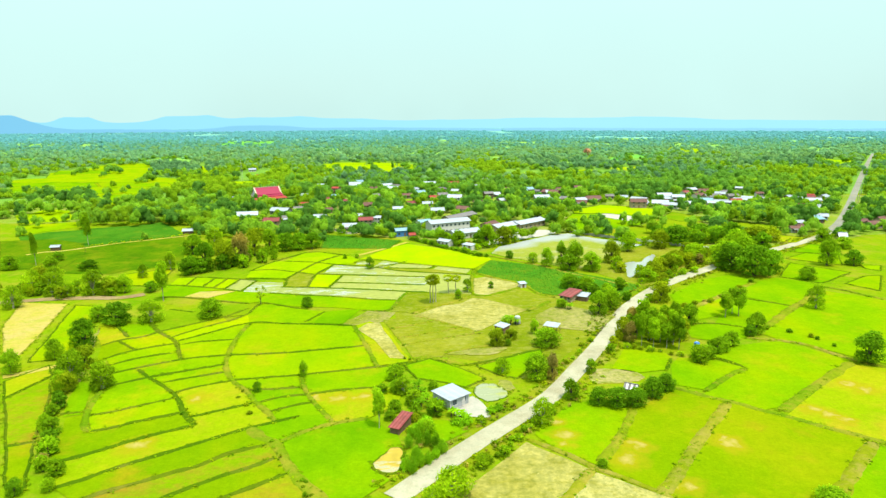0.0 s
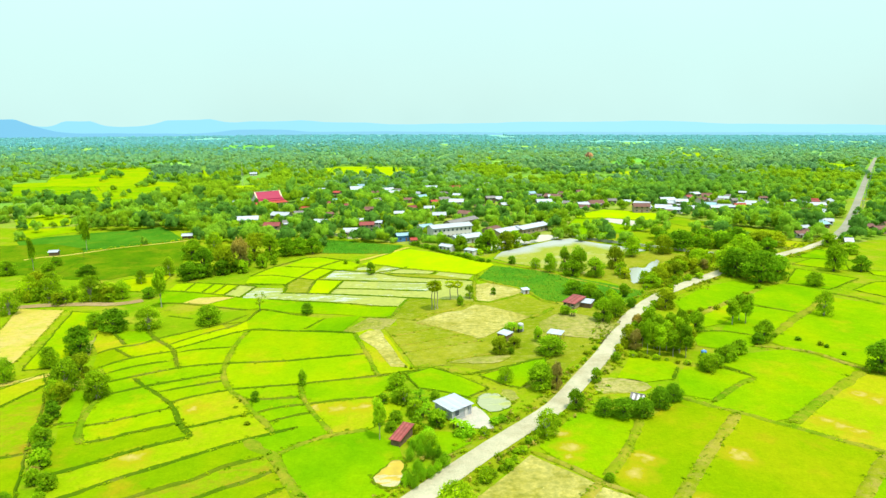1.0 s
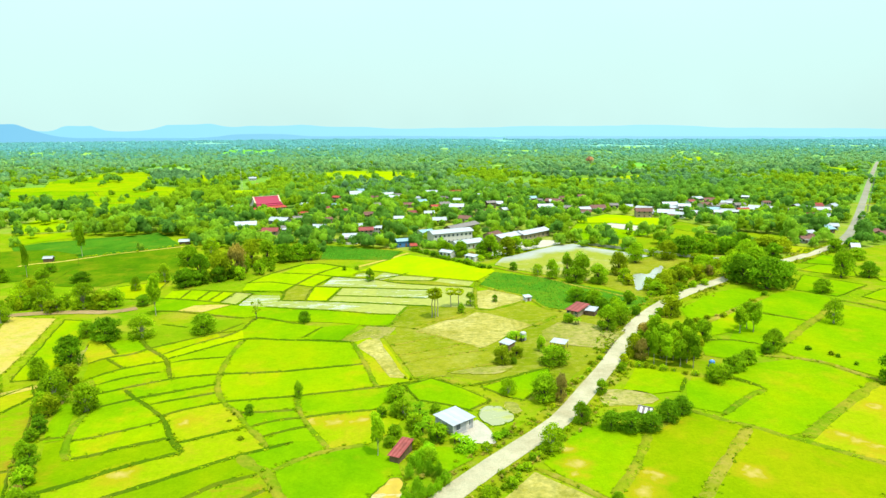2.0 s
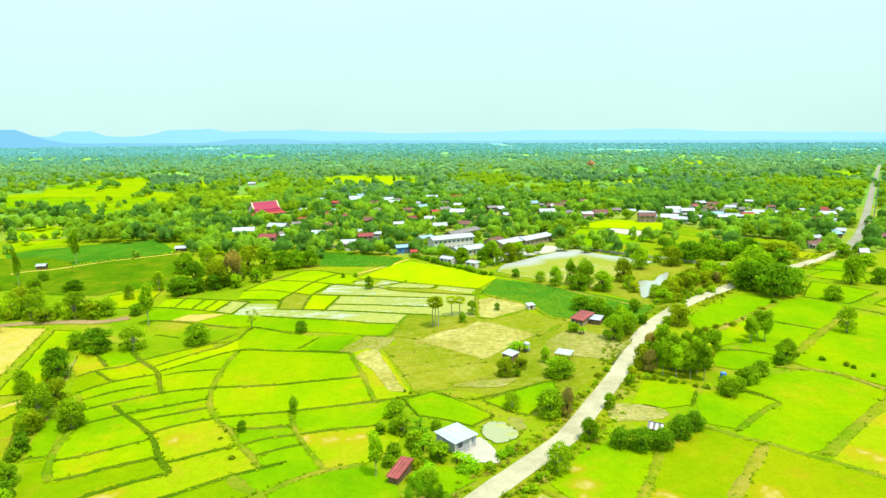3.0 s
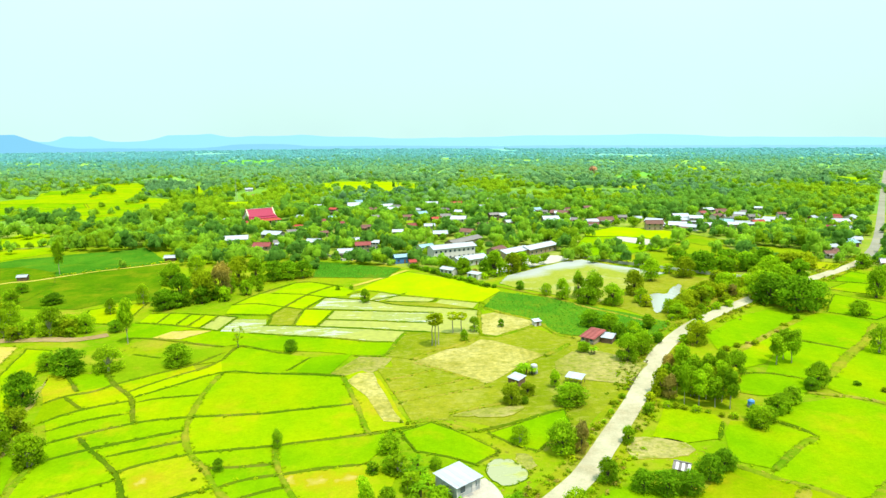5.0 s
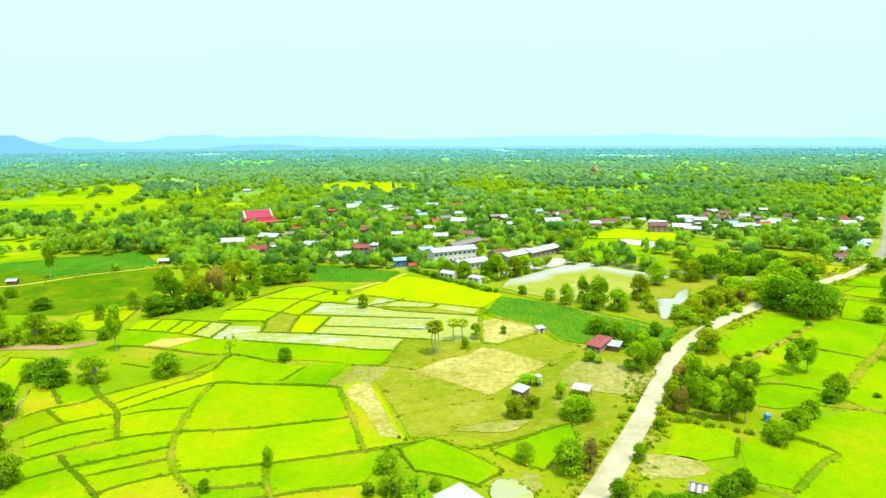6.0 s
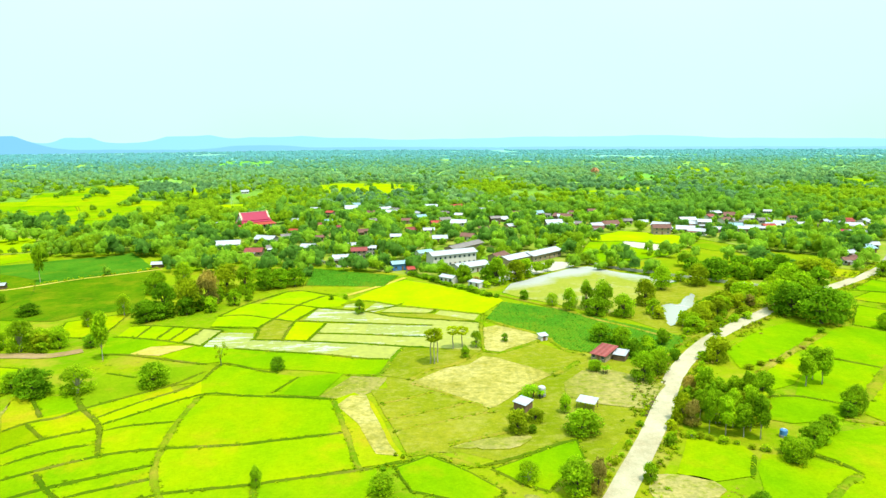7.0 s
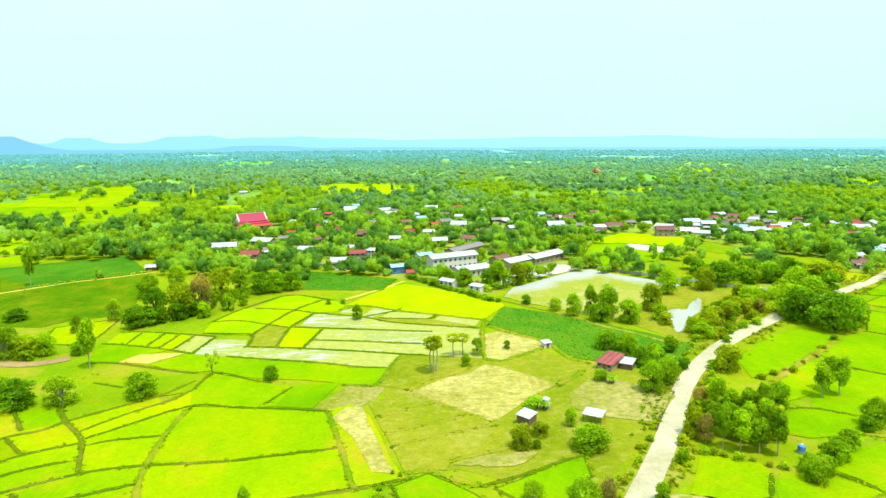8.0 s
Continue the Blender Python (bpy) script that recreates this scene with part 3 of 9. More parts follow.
def tree_parts(kind, seed, leaves):
    """Trunk (with limbs) and crown of a tree 8 m wide and 8 m high."""
    rng = np.random.default_rng(seed)
    lobes, limbs = [], []
    if kind == "tall":
        k = 15
        for i in range(k):
            z = 3.2 + 4.3 * (i + 0.5) / k
            q = rng.uniform(0.5, 1.9) * (1 - 0.5 * abs(i / (k - 1) - 0.35))
            t = i * 2.4 + rng.uniform(0, 1)
            lobes.append((q * math.cos(t), q * math.sin(t), z, rng.uniform(0.8, 1.25), rng.uniform(0.7, 1.1)))
        trunk_r, fork = 0.13, 2.0
    elif kind == "hedge":
        for i in range(6):
            t = i * 1.05 + rng.uniform(0, 0.5)
            lobes.append((2.2 * math.cos(t), 2.2 * math.sin(t), 2.2 + rng.uniform(0, 1.5), 1.9, 2.3))
        lobes.append((0, 0, 4.6, 2.2, 3.2))
        trunk_r, fork = 0.15, 0.8
    elif kind == "bare":
        for i in range(10):
            t = i * 2.4
            q = rng.uniform(1.2, 3.2)
            lobes.append((q * math.cos(t), q * math.sin(t), rng.uniform(3.6, 7.4), 0.8, 0.6))
        trunk_r, fork = 0.2, 2.2
    else:
        k = int(rng.integers(14, 19))
        flat = {"dark": 0.9, "mid": 1.0, "light": 0.8, "olive": 1.05, "brown": 1.0}.get(kind, 1.0)
        for i in range(k):
            t = i * 2.4 + rng.uniform(-0.3, 0.3)
            q = 2.55 * math.sqrt((i + 0.3) / k) * rng.uniform(0.7, 1.2)
            z = 3.1 + 3.0 * (1 - (q / 2.8) ** 2) * rng.uniform(0.75, 1.1)
            lobes.append((q * math.cos(t), q * math.sin(t), z, rng.uniform(1.0, 1.65), rng.uniform(0.9, 1.4) * flat))
        for i in range(7):
            t = i * 0.9 + rng.uniform(0, 0.5)
            q = rng.uniform(1.7, 2.6)
            lobes.append((q * math.cos(t), q * math.sin(t), rng.uniform(1.15, 2.1), 1.25, 1.0))
        trunk_r, fork = 0.3, 1.6
    pieces = [tube([(0, 0, -0.15), (0.03, 0.02, fork * 0.5), (0.08, -0.05, fork), (0.05, 0.05, max(c[2] for c in lobes) - 0.3)],
                   [trunk_r * 1.35, trunk_r, trunk_r * 0.8, trunk_r * 0.2], 7)]
    for c in lobes[::2]:
        mid = (c[0] * 0.45, c[1] * 0.45, fork + (c[2] - fork) * 0.6)
        pieces.append(tube([(0.05, 0, fork * 0.9), mid, c[:3]], [trunk_r * 0.5, trunk_r * 0.35, trunk_r * 0.12], 5))
    v, f = join(*pieces)
    me = bpy.data.meshes.new("trunk")
    me.from_pydata(v, [], f)
    me.materials.append(BARK_PALE if kind in ("tall", "light") else BARK)
    n_leaves = {"bare": leaves // 5, "tall": int(leaves * 0.8), "light": int(leaves * 0.8), "hedge": int(leaves * 0.8)}.get(kind, leaves)
    size = 0.25 * math.sqrt(3000 / leaves) * {"bare": 0.8, "light": 0.9}.get(kind, 1.0)
    return me, leaves_mesh("crown", crown_faces(lobes, n_leaves, size, rng), LEAF[kind])


def palm_parts(seed):
    """Sugar palm, 8 m high: ringed bare trunk, round head of stiff fans, a skirt of dead ones."""
    rng = np.random.default_rng(seed)
    pts = [(0.05 * math.sin(i), 0.04 * math.cos(i * 1.3), 7.0 * i / 9 - 0.1) for i in range(10)]
    v, f = tube(pts, [0.105 - 0.004 * i for i in range(10)], 7)
    me = bpy.data.meshes.new("trunk")
    me.from_pydata(v, [], f)
    me.materials.append(BARK_PALE)
    quads = []
    for i in range(38):
        t, up = i * 2.4 + rng.uniform(-0.3, 0.3), 1.5 - 2.9 * i / 38 + rng.uniform(-0.15, 0.15)
        d = np.array([math.cos(t) * math.cos(up), math.sin(t) * math.cos(up), math.sin(up) * 1.15])
        side = np.cross(d, (0, 0, 1))
        side /= np.linalg.norm(side) + 1e-9
        nrm = np.cross(side, d)
        tilt = rng.uniform(-0.9, 0.9)
        side, nrm = side * math.cos(tilt) + nrm * math.sin(tilt), nrm * math.cos(tilt) - side * math.sin(tilt)
        hub = np.array([0, 0, 6.7]) + d * rng.uniform(0.55, 0.85)
        for k in range(-5, 6):
            w = k * 0.24
            r = (d * math.cos(w) + side * math.sin(w)) * rng.uniform(0.55, 0.75) - nrm * 0.05 * abs(k)
            s = np.cross(r, nrm) * 0.13
            quads.append([hub, hub + r * 0.6 + s, hub + r, hub + r * 0.6 - s])
    return me, leaves_mesh("crown", np.array(quads), LEAF["palm"])


def banana_parts(seed):
    """A clump of bananas, 8 m high before scaling: short stems and long arching leaves."""
    rng = np.random.default_rng(seed)
    stems, quads = [], []
    for s_ in range(3):
        bx, by = 1.6 * math.cos(s_ * 2.1), 1.6 * math.sin(s_ * 2.1)
        top = rng.uniform(3.2, 4.6)
        stems.append(tube([(bx, by, -0.1), (bx * 1.1, by * 1.1, top)], [0.4, 0.28], 7))
        for i in range(9):
            t, up = i * 2.4 + s_, rng.uniform(0.5, 1.3)
            d = np.array([math.cos(t), math.sin(t), 0.0])
            side = np.array([-d[1], d[0], 0.0])
            p = np.array([bx * 1.1, by * 1.1, top])
            for k in range(4):
                q = p + (d * math.cos(up) + np.array([0, 0, math.sin(up)])) * 1.15
                w0, w1 = (0.3, 0.6, 0.6, 0.4)[k], (0.6, 0.6, 0.4, 0.05)[k]
                quads.append([p - side * w0, p + side * w0, q + side * w1, q - side * w1])
                p, up = q, up - 0.5
    v, f = join(*stems)
    me = bpy.data.meshes.new("trunk")
    me.from_pydata(v, [], f)
    me.materials.append(BARK)
    return me, leaves_mesh("crown", np.array(quads), LEAF["hedge"])


TREE_LABEL = {
    "dark": "dense dark green broadleaf tree with a rounded crown", "mid": "leafy green tree with a lumpy crown",
    "light": "airy yellow green tree with a loose crown", "olive": "olive green tree with a ragged crown",
    "brown": "half dry tree with brown foliage", "tall": "slender tall tree with a pale bare trunk",
    "hedge": "bright green bushy shrub at the roadside", "bare": "nearly bare tree with sparse leaves",
    "palm": "tall sugar palm with a round fan crown", "flame": "far tree covered in red blossom", "banana": "clump of banana plants with arching leaves",
}
PROTO = {}
FAR_SPOTS = {tone: [] for tone in ("mid", "dark", "light")}      # trees too far to tell apart, joined by tone


def plant(kind, x, y, width, height, fine=3000):
    """A tree of its own at a place, with its crown's width and its height."""
    if y > 345 and kind not in ("palm", "flame", "banana", "bare", "brown"):
        FAR_SPOTS[{"dark": "dark", "mid": "mid", "olive": "mid"}.get(kind, "light")].append((x, y, width, height))
        return None
    key = (kind, fine, int(RNG.integers(0, 3)))
    if key not in PROTO:
        seed = 17 * len(PROTO) + 3
        PROTO[key] = palm_parts(seed) if kind == "palm" else banana_parts(seed) if kind == "banana" else tree_parts(kind, seed, fine)
    trunk, crown = PROTO[key]
    name = {"palm": "palm_tree", "hedge": "shrub", "banana": "banana_plant"}.get(kind, "tree" if height > 3.2 else "bush")
    ob = new(name)
    wide = width / (2.9 if kind == "palm" else 8.0)
    if kind == "tall":
        wide *= 1.25
    lean = float(RNG.uniform(2, 8)) if kind == "palm" else 0.0
    ob.matrix_basis = pose(x, y, lie(x, y), lean, 0, float(RNG.uniform(0, 360))) @ Matrix.Diagonal((wide, wide, height / 8.0, 1))
    label = TREE_LABEL[kind] if name != "bush" else TREE_LABEL[kind].replace("tree", "bush")
    tagged(ob, label, {"palm": "palm", "hedge": "shrub", "banana": "plant"}.get(kind, name), "trees and bushes")
    for part_name, me in (("trunk", trunk), ("crown", crown)):
        p = new(part_name, me)
        p.parent = ob
    return ob


def tufts(name, label, spots, leaves, size, material, seed, up=0.15):
    """Many low plants in one mesh: each a few leafy lobes. spots: x, y, width, height."""
    rng = np.random.default_rng(seed)
    spots = np.array(spots)
    k = len(spots)
    idx = np.repeat(np.arange(k), leaves)
    S = spots[idx]
    lobe = rng.integers(0, 4, len(idx))
    off = rng.normal(size=(k, 4, 3)) * np.array([0.17, 0.17, 0.1])
    d = rng.normal(size=(len(idx), 3))
    d[:, 2] += 0.3
    d /= np.linalg.norm(d, axis=1, keepdims=True)
    o = off[idx, lobe]
    pos = np.empty_like(d)
    pos[:, 0] = S[:, 0] + S[:, 2] * (o[:, 0] + 0.34 * d[:, 0])
    pos[:, 1] = S[:, 1] + S[:, 2] * (o[:, 1] + 0.34 * d[:, 1])
    pos[:, 2] = S[:, 3] * np.clip(0.56 + o[:, 2] + 0.42 * d[:, 2], 0.03, 1.2)
    nrm = d + 0.35 * rng.normal(size=d.shape)
    nrm[:, 2] += up
    nrm /= np.linalg.norm(nrm, axis=1, keepdims=True)
    q = leaf_faces(pos, nrm, size * S[:, 2] / 10, rng)
    q[:, :, 2] = np.maximum(q[:, :, 2], 0.02)
    q[:, :, 2] += np.array([lie(x, y) for x, y in spots[:, :2]])[idx][:, None]
    ob = new(name, leaves_mesh(name, q, material))
    return tagged(ob, label, "trees", "", "stuff")


bm = bmesh.new()
bmesh.ops.create_icosphere(bm, subdivisions=1, radius=1.0)
CLUMP_V = np.array([v.co[:] for v in bm.verts])
CLUMP_F = np.array([[v.index for v in f.verts] for f in bm.faces if f.calc_center_median().z > -0.55])
bm.free()


def woods(name, label, spots, lobes, leaves, size, material, seed):
    """Many far trees in one mesh: lumpy foliage masses with a fringe of leafy sprays. spots: x, y, width, height."""
    rng = np.random.default_rng(seed)
    S = np.array(spots)
    k = len(S)
    turn = rng.uniform(0, 6.28, k)[:, None] + np.arange(lobes) * 2.4 + rng.uniform(-0.4, 0.4, (k, lobes))
    out = 0.34 * np.sqrt(rng.uniform(0.05, 1.0, (k, lobes)))
    high = rng.uniform(0.3, 0.8, (k, lobes)) - 0.7 * (out - 0.2)
    rad = rng.uniform(0.75, 1.35, (k, lobes)) * 0.5 / math.sqrt(lobes)
    out[:, 0], high[:, 0], rad[:, 0] = 0.03, 0.55, 0.27
    ground = np.array([lie(x, y) for x, y in S[:, :2]])
    c = np.stack([S[:, 0:1] + S[:, 2:3] * out * np.cos(turn), S[:, 1:2] + S[:, 2:3] * out * np.sin(turn), ground[:, None] + S[:, 3:4] * high], 2)
    r = np.stack([S[:, 2:3] * rad, S[:, 2:3] * rad, (0.5 * S[:, 2:3] + 0.6 * S[:, 3:4]) * rad], 2)
    n_ = len(CLUMP_V)
    lump = rng.uniform(0.65, 1.3, (k, lobes, n_, 1))
    v = (c[:, :, None] + r[:, :, None] * CLUMP_V * lump).reshape(-1, 3)
    v[:, 2] = np.maximum(v[:, 2], np.repeat(ground, lobes * n_) + 0.02)
    f = (CLUMP_F[None] + (np.arange(k * lobes) * n_)[:, None, None]).reshape(-1)
    if leaves:
        d = rng.normal(size=(k, lobes, leaves, 3))
        d[..., 2] += 0.3
        d /= np.linalg.norm(d, axis=3, keepdims=True)
        pos = (c[:, :, None] + r[:, :, None] * d * rng.uniform(0.85, 1.25, (k, lobes, leaves, 1))).reshape(-1, 3)
        pos[:, 2] = np.maximum(pos[:, 2], np.repeat(ground, lobes * leaves) + 0.3)
        nrm = d.reshape(-1, 3) + 0.3 * rng.normal(size=(len(pos), 3))
        nrm /= np.linalg.norm(nrm, axis=1, keepdims=True)
        q = leaf_faces(pos, nrm, size * np.repeat(S[:, 2], lobes * leaves) / 10, rng).reshape(-1, 3)
        f = np.concatenate([f, len(v) + np.arange(len(q))])
        v = np.concatenate([v, q])
    me = bpy.data.meshes.new(name)
    me.vertices.add(len(v))
    me.vertices.foreach_set("co", v.reshape(-1).astype(np.float32))
    me.loops.add(len(f))
    me.loops.foreach_set("vertex_index", f.astype(np.int32))
    me.polygons.add(len(f) // 3)
    me.polygons.foreach_set("loop_start", np.arange(0, len(f), 3, dtype=np.int32))
    me.update(calc_edges=True)
    me.materials.append(material)
    return tagged(new(name, me), label, "trees", "", "stuff")


# ---- the land ----
def sheet(name, xs, ys, lift, material, label):
    """Land as one sheet of cells that follow its lie."""
    v = [(x, y, lie(x, y) + lift) for y in ys for x in xs]
    k = len(xs)
    f = [(r * k + c, r * k + c + 1, (r + 1) * k + c + 1, (r + 1) * k + c) for r in range(len(ys) - 1) for c in range(k - 1)]
    return tagged(obj(name, v, f, material), label, "ground", "", "structure")


GRID_X = [-9000, -6000] + list(range(-4500, 4501, 150)) + [6000, 9000]
GRID_Y = [-9000, -300, 300] + list(range(450, 1651, 75)) + [2200, 3000, 4000, 5000, 9000]
sheet("ground", GRID_X, GRID_Y, 0.0, GROUND, "flat grassy farmland plain")
# far hills as a glowing backdrop, haze painted into the colour
def hills(name, y, base, humps, colour, label):
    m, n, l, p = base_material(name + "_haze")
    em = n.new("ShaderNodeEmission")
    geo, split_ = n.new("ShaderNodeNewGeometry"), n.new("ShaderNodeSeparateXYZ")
    thin = n.new("ShaderNodeMapRange")                  # painted haze: the glowing colour pales towards the east
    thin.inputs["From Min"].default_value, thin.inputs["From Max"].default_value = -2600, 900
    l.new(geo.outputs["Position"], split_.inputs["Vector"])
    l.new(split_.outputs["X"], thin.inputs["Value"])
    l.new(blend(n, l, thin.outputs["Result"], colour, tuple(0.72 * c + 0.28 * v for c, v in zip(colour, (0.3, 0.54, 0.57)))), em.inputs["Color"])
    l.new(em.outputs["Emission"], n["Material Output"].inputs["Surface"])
    v, f = [], []
    k = 300
    for i in range(k + 1):
        x = -5200 + 10400 * i / k
        z = base + sum(h * min(1.0, 1.45 * math.exp(-abs((x - c) / w) ** 2.4)) for c, h, w in humps) + lie(x, y) + 5 * noise.noise((x * 0.002, y, 0)) + 2.5 * noise.noise((x * 0.01, y, 4))
        v += [(x, y, -60), (x, y, z), (x, y + 150, -60)]
        if i:
            o = 3 * i
            f += [(o - 3, o, o + 1, o - 2), (o - 2, o + 1, o + 2, o - 1)]
    return tagged(obj(name, v, f, m), label, "hills", "", "structure")


hills("backdrop_far_hills", 4780, 50, [(-3180, 64, 210), (-2590, 44, 150), (-1790, 44, 230), (-1480, 10, 160), (-1150, 26, 260), (-700, 16, 300), (1250, 22, 700), (1700, 12, 300), (2800, 10, 600), (300, 8, 500)], HAZE_FAR, "far hills with pale blue haze painted into their glow")
hills("backdrop_near_hills", 3560, 17, [(-2480, 84, 330), (-960, 16, 200)], HAZE_NEAR, "low hills with blue haze painted into their glow")

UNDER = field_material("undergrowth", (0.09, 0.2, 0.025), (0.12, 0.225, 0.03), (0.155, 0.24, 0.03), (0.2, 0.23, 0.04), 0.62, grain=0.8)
# these two grounds have distance haze painted into their colour
UNDER_MID = field_material("hazed_scrub", (0.1, 0.21, 0.08), (0.12, 0.235, 0.09), (0.15, 0.25, 0.09), (0.2, 0.27, 0.07), 0.62, grain=0.4)
UNDER_FAR = field_material("hazed_far_scrub", (0.135, 0.3, 0.26), (0.145, 0.31, 0.27), (0.155, 0.325, 0.27), (0.18, 0.345, 0.24), 0.62, grain=0.2)
YARD = field_material("yard_grass", (0.105, 0.19, 0.01), (0.15, 0.215, 0.015), (0.2, 0.22, 0.02), (0.27, 0.225, 0.08), 0.56, grain=0.8, fleck=0.3)
floor_edge = roughen([(-420, 520), (-330, 440), (-240, 418), (-165, 428), (-60, 374), (-18, 352), (20, 312), (34, 335), (76, 362), (112, 328), (150, 298), (205, 332), (262, 352), (340, 440), (430, 524), (-420, 524)], 9.0, 3.0)
tagged(obj("undergrowth", [(x, y, 0.012) for x, y in floor_edge], [tuple(range(len(floor_edge)))], YARD), "rough grass and yards beneath the village trees", "ground", "", "structure")
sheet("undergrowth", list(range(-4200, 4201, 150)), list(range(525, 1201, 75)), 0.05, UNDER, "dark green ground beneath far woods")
sheet("undergrowth", list(range(-4200, 4201, 150)), list(range(1200, 1651, 75)) + [2025], 0.05, UNDER_MID, "ground beneath far woods with blue haze painted in")
sheet("undergrowth", list(range(-4200, 4201, 150)), [2025, 2500, 3000, 4000, 4900], 0.05, UNDER_FAR, "ground beneath the farthest woods with pale haze painted in")
# roads
strip_of([(-201.4, 318.3), (-196.0, 325.1), (-188.9, 327.2), (-179.1, 336.5), (-167.6, 348.1), (-152.2, 358.0), (-137.8, 368.8)], 2.2, 0.2, "path", FIELD["pale"], "dusty pale farm track", "path")
LANE = [(-6.6, 105.2), (7.6, 122.7), (16.0, 132.1), (27.7, 145.4), (38.5, 163.2), (50.7, 184.7), (64.8, 212.4), (80.9, 235.3), (96.1, 251.5), (115.6, 268.9), (142.9, 292.0), (176.9, 316.4), (205.8, 339.2), (221.4, 355.5)]
HIGHWAY = [(221.4, 355.5), (244.5, 383.3), (286.3, 440.8), (368.0, 557.5), (517.8, 772.1), (834.0, 1223.0)]
strip_of(LANE, 11.0, 0.03, "verge", VERGE, "grassy dusty verge along the road", "verge")
LANE_LINE = strip_of(LANE, 4.9, 0.10, "road", ROAD, "pale worn concrete country road", "road", 0.06)
HIGHWAY_LINE = strip_of(HIGHWAY, 5.0, 0.14, "road", TARMAC, "straight grey road running to the horizon", "road", 0.05, 12.0)
WAYS = LANE_LINE + HIGHWAY_LINE

# grassy banks and ditches between the plots
strip_of([(48.8, 187.3), (51.5, 192.4), (55.4, 199.4), (60.9, 208.6)], 1.1, 0.04, "bank", BANK_DARK, "dark bare earth ditch side by the road", "bank", 0.12)

# paddies that share their bunds
plot("olive", (-15.2, 223.1), (-4.8, 171.1), (5.3, 171.9), (12.9, 168.3), (20.5, 162.0), (22.7, 156.4), (34.1, 167.4), (48.8, 189.9), (59.3, 206.4), (75.1, 233.3), (54.9, 223.1), (45.3, 231.0), (28.7, 239.7), (17.2, 244.4), (-14.1, 237.9), exact=0.045)
plot("grass", (76.6, 362.3), (91.5, 351.8), (106.2, 331.4), (122.7, 316.3), (130.9, 306.9), (162.3, 366.8), (165.5, 391.4), (145.3, 409.0), (123.4, 382.0), (95.3, 366.4), exact=0.05)
plot("gold", (-107.6, 204.9), (-102.1, 204.1), (-92.8, 192.3), (-94.3, 189.3), (-97.2, 185.0), (-102.9, 193.7))
plot("green", (-102.1, 204.1), (-92.4, 206.6), (-85.4, 196.7), (-88.8, 192.1), (-92.8, 192.3))
plot("lime4", (-97.2, 185.0), (-94.3, 189.3), (-85.4, 180.8), (-90.7, 175.2), (-92.0, 172.3))
plot("lime", (-94.3, 189.3), (-92.8, 192.3), (-85.4, 196.7), (-79.6, 190.7), (-76.0, 186.0), (-85.4, 180.8))
plot("lime", (-90.7, 175.2), (-85.4, 180.8), (-76.0, 186.0), (-72.4, 179.3), (-81.1, 174.8), (-87.5, 169.7))
plot("lime3", (-87.5, 169.7), (-81.1, 174.8), (-72.4, 179.3), (-69.3, 172.7), (-77.9, 167.7), (-83.8, 163.7))
plot("lime", (-83.8, 163.7), (-77.9, 167.7), (-69.3, 172.7), (-57.9, 175.6), (-56.0, 168.8), (-67.2, 163.4), (-72.6, 160.6), (-80.8, 155.3))
plot("lime", (-72.6, 160.6), (-67.2, 163.4), (-56.0, 168.8), (-53.8, 163.6), (-62.8, 159.5), (-67.9, 156.9))
plot("lime3", (-67.9, 156.9), (-62.8, 159.5), (-53.8, 163.6), (-50.5, 157.6), (-58.0, 154.1), (-62.5, 150.6))
plot("gold", (-62.5, 150.6), (-58.0, 154.1), (-50.5, 157.6), (-45.4, 151.2), (-41.4, 144.5), (-53.7, 137.7), (-60.8, 148.0))
plot("lime", (-85.4, 196.7), (-76.3, 205.3), (-69.8, 211.0), (-67.3, 206.6), (-72.9, 200.5), (-79.5, 191.2))
plot("lime2", (-79.5, 191.2), (-72.9, 200.5), (-67.3, 206.6), (-62.7, 213.8), (-59.3, 204.5), (-71.7, 192.4), (-76.5, 187.5))
plot("lime", (-76.5, 187.5), (-71.7, 192.4), (-59.3, 204.5), (-59.3, 188.8), (-69.7, 186.8), (-74.2, 184.5))
plot("lime", (-74.2, 184.5), (-69.7, 186.8), (-59.3, 188.8), (-57.5, 175.6), (-69.3, 172.7))
plot("grass", (-92.4, 206.6), (-91.8, 221.1), (-81.9, 217.9), (-74.2, 225.0), (-61.6, 227.2), (-62.7, 213.8), (-69.8, 211.0), (-76.3, 205.3), (-85.4, 196.7))
plot("lime", (-77.1, 138.8), (-79.8, 145.3), (-80.9, 153.2), (-79.0, 155.9), (-72.6, 160.6), (-67.3, 155.4), (-62.3, 150.2), (-60.8, 148.0), (-67.4, 143.9), (-72.4, 140.9))
plot("lime", (-77.1, 138.8), (-72.4, 140.9), (-67.4, 143.9), (-60.8, 148.0), (-56.2, 140.0), (-64.0, 136.2), (-72.9, 131.5), (-75.1, 133.9))
plot("lime4", (-73.7, 118.6), (-76.5, 125.4), (-78.8, 132.2), (-81.3, 138.1), (-78.4, 140.2), (-75.1, 133.9), (-72.9, 131.5), (-64.0, 136.2), (-56.2, 140.0), (-51.4, 133.9), (-59.6, 128.9), (-64.7, 125.0), (-68.7, 121.8))
plot("green", (-82.3, 138.7), (-86.6, 148.6), (-90.0, 159.8), (-83.7, 154.0), (-82.0, 148.4), (-78.4, 140.2))
plot("gold", (-73.7, 118.6), (-68.7, 121.8), (-64.7, 125.0), (-59.6, 128.9), (-51.4, 133.9), (-53.7, 137.7), (-41.4, 144.5), (-34.4, 134.6), (-39.3, 131.9), (-43.2, 129.3), (-52.3, 122.4), (-60.5, 116.4), (-68.4, 110.2))
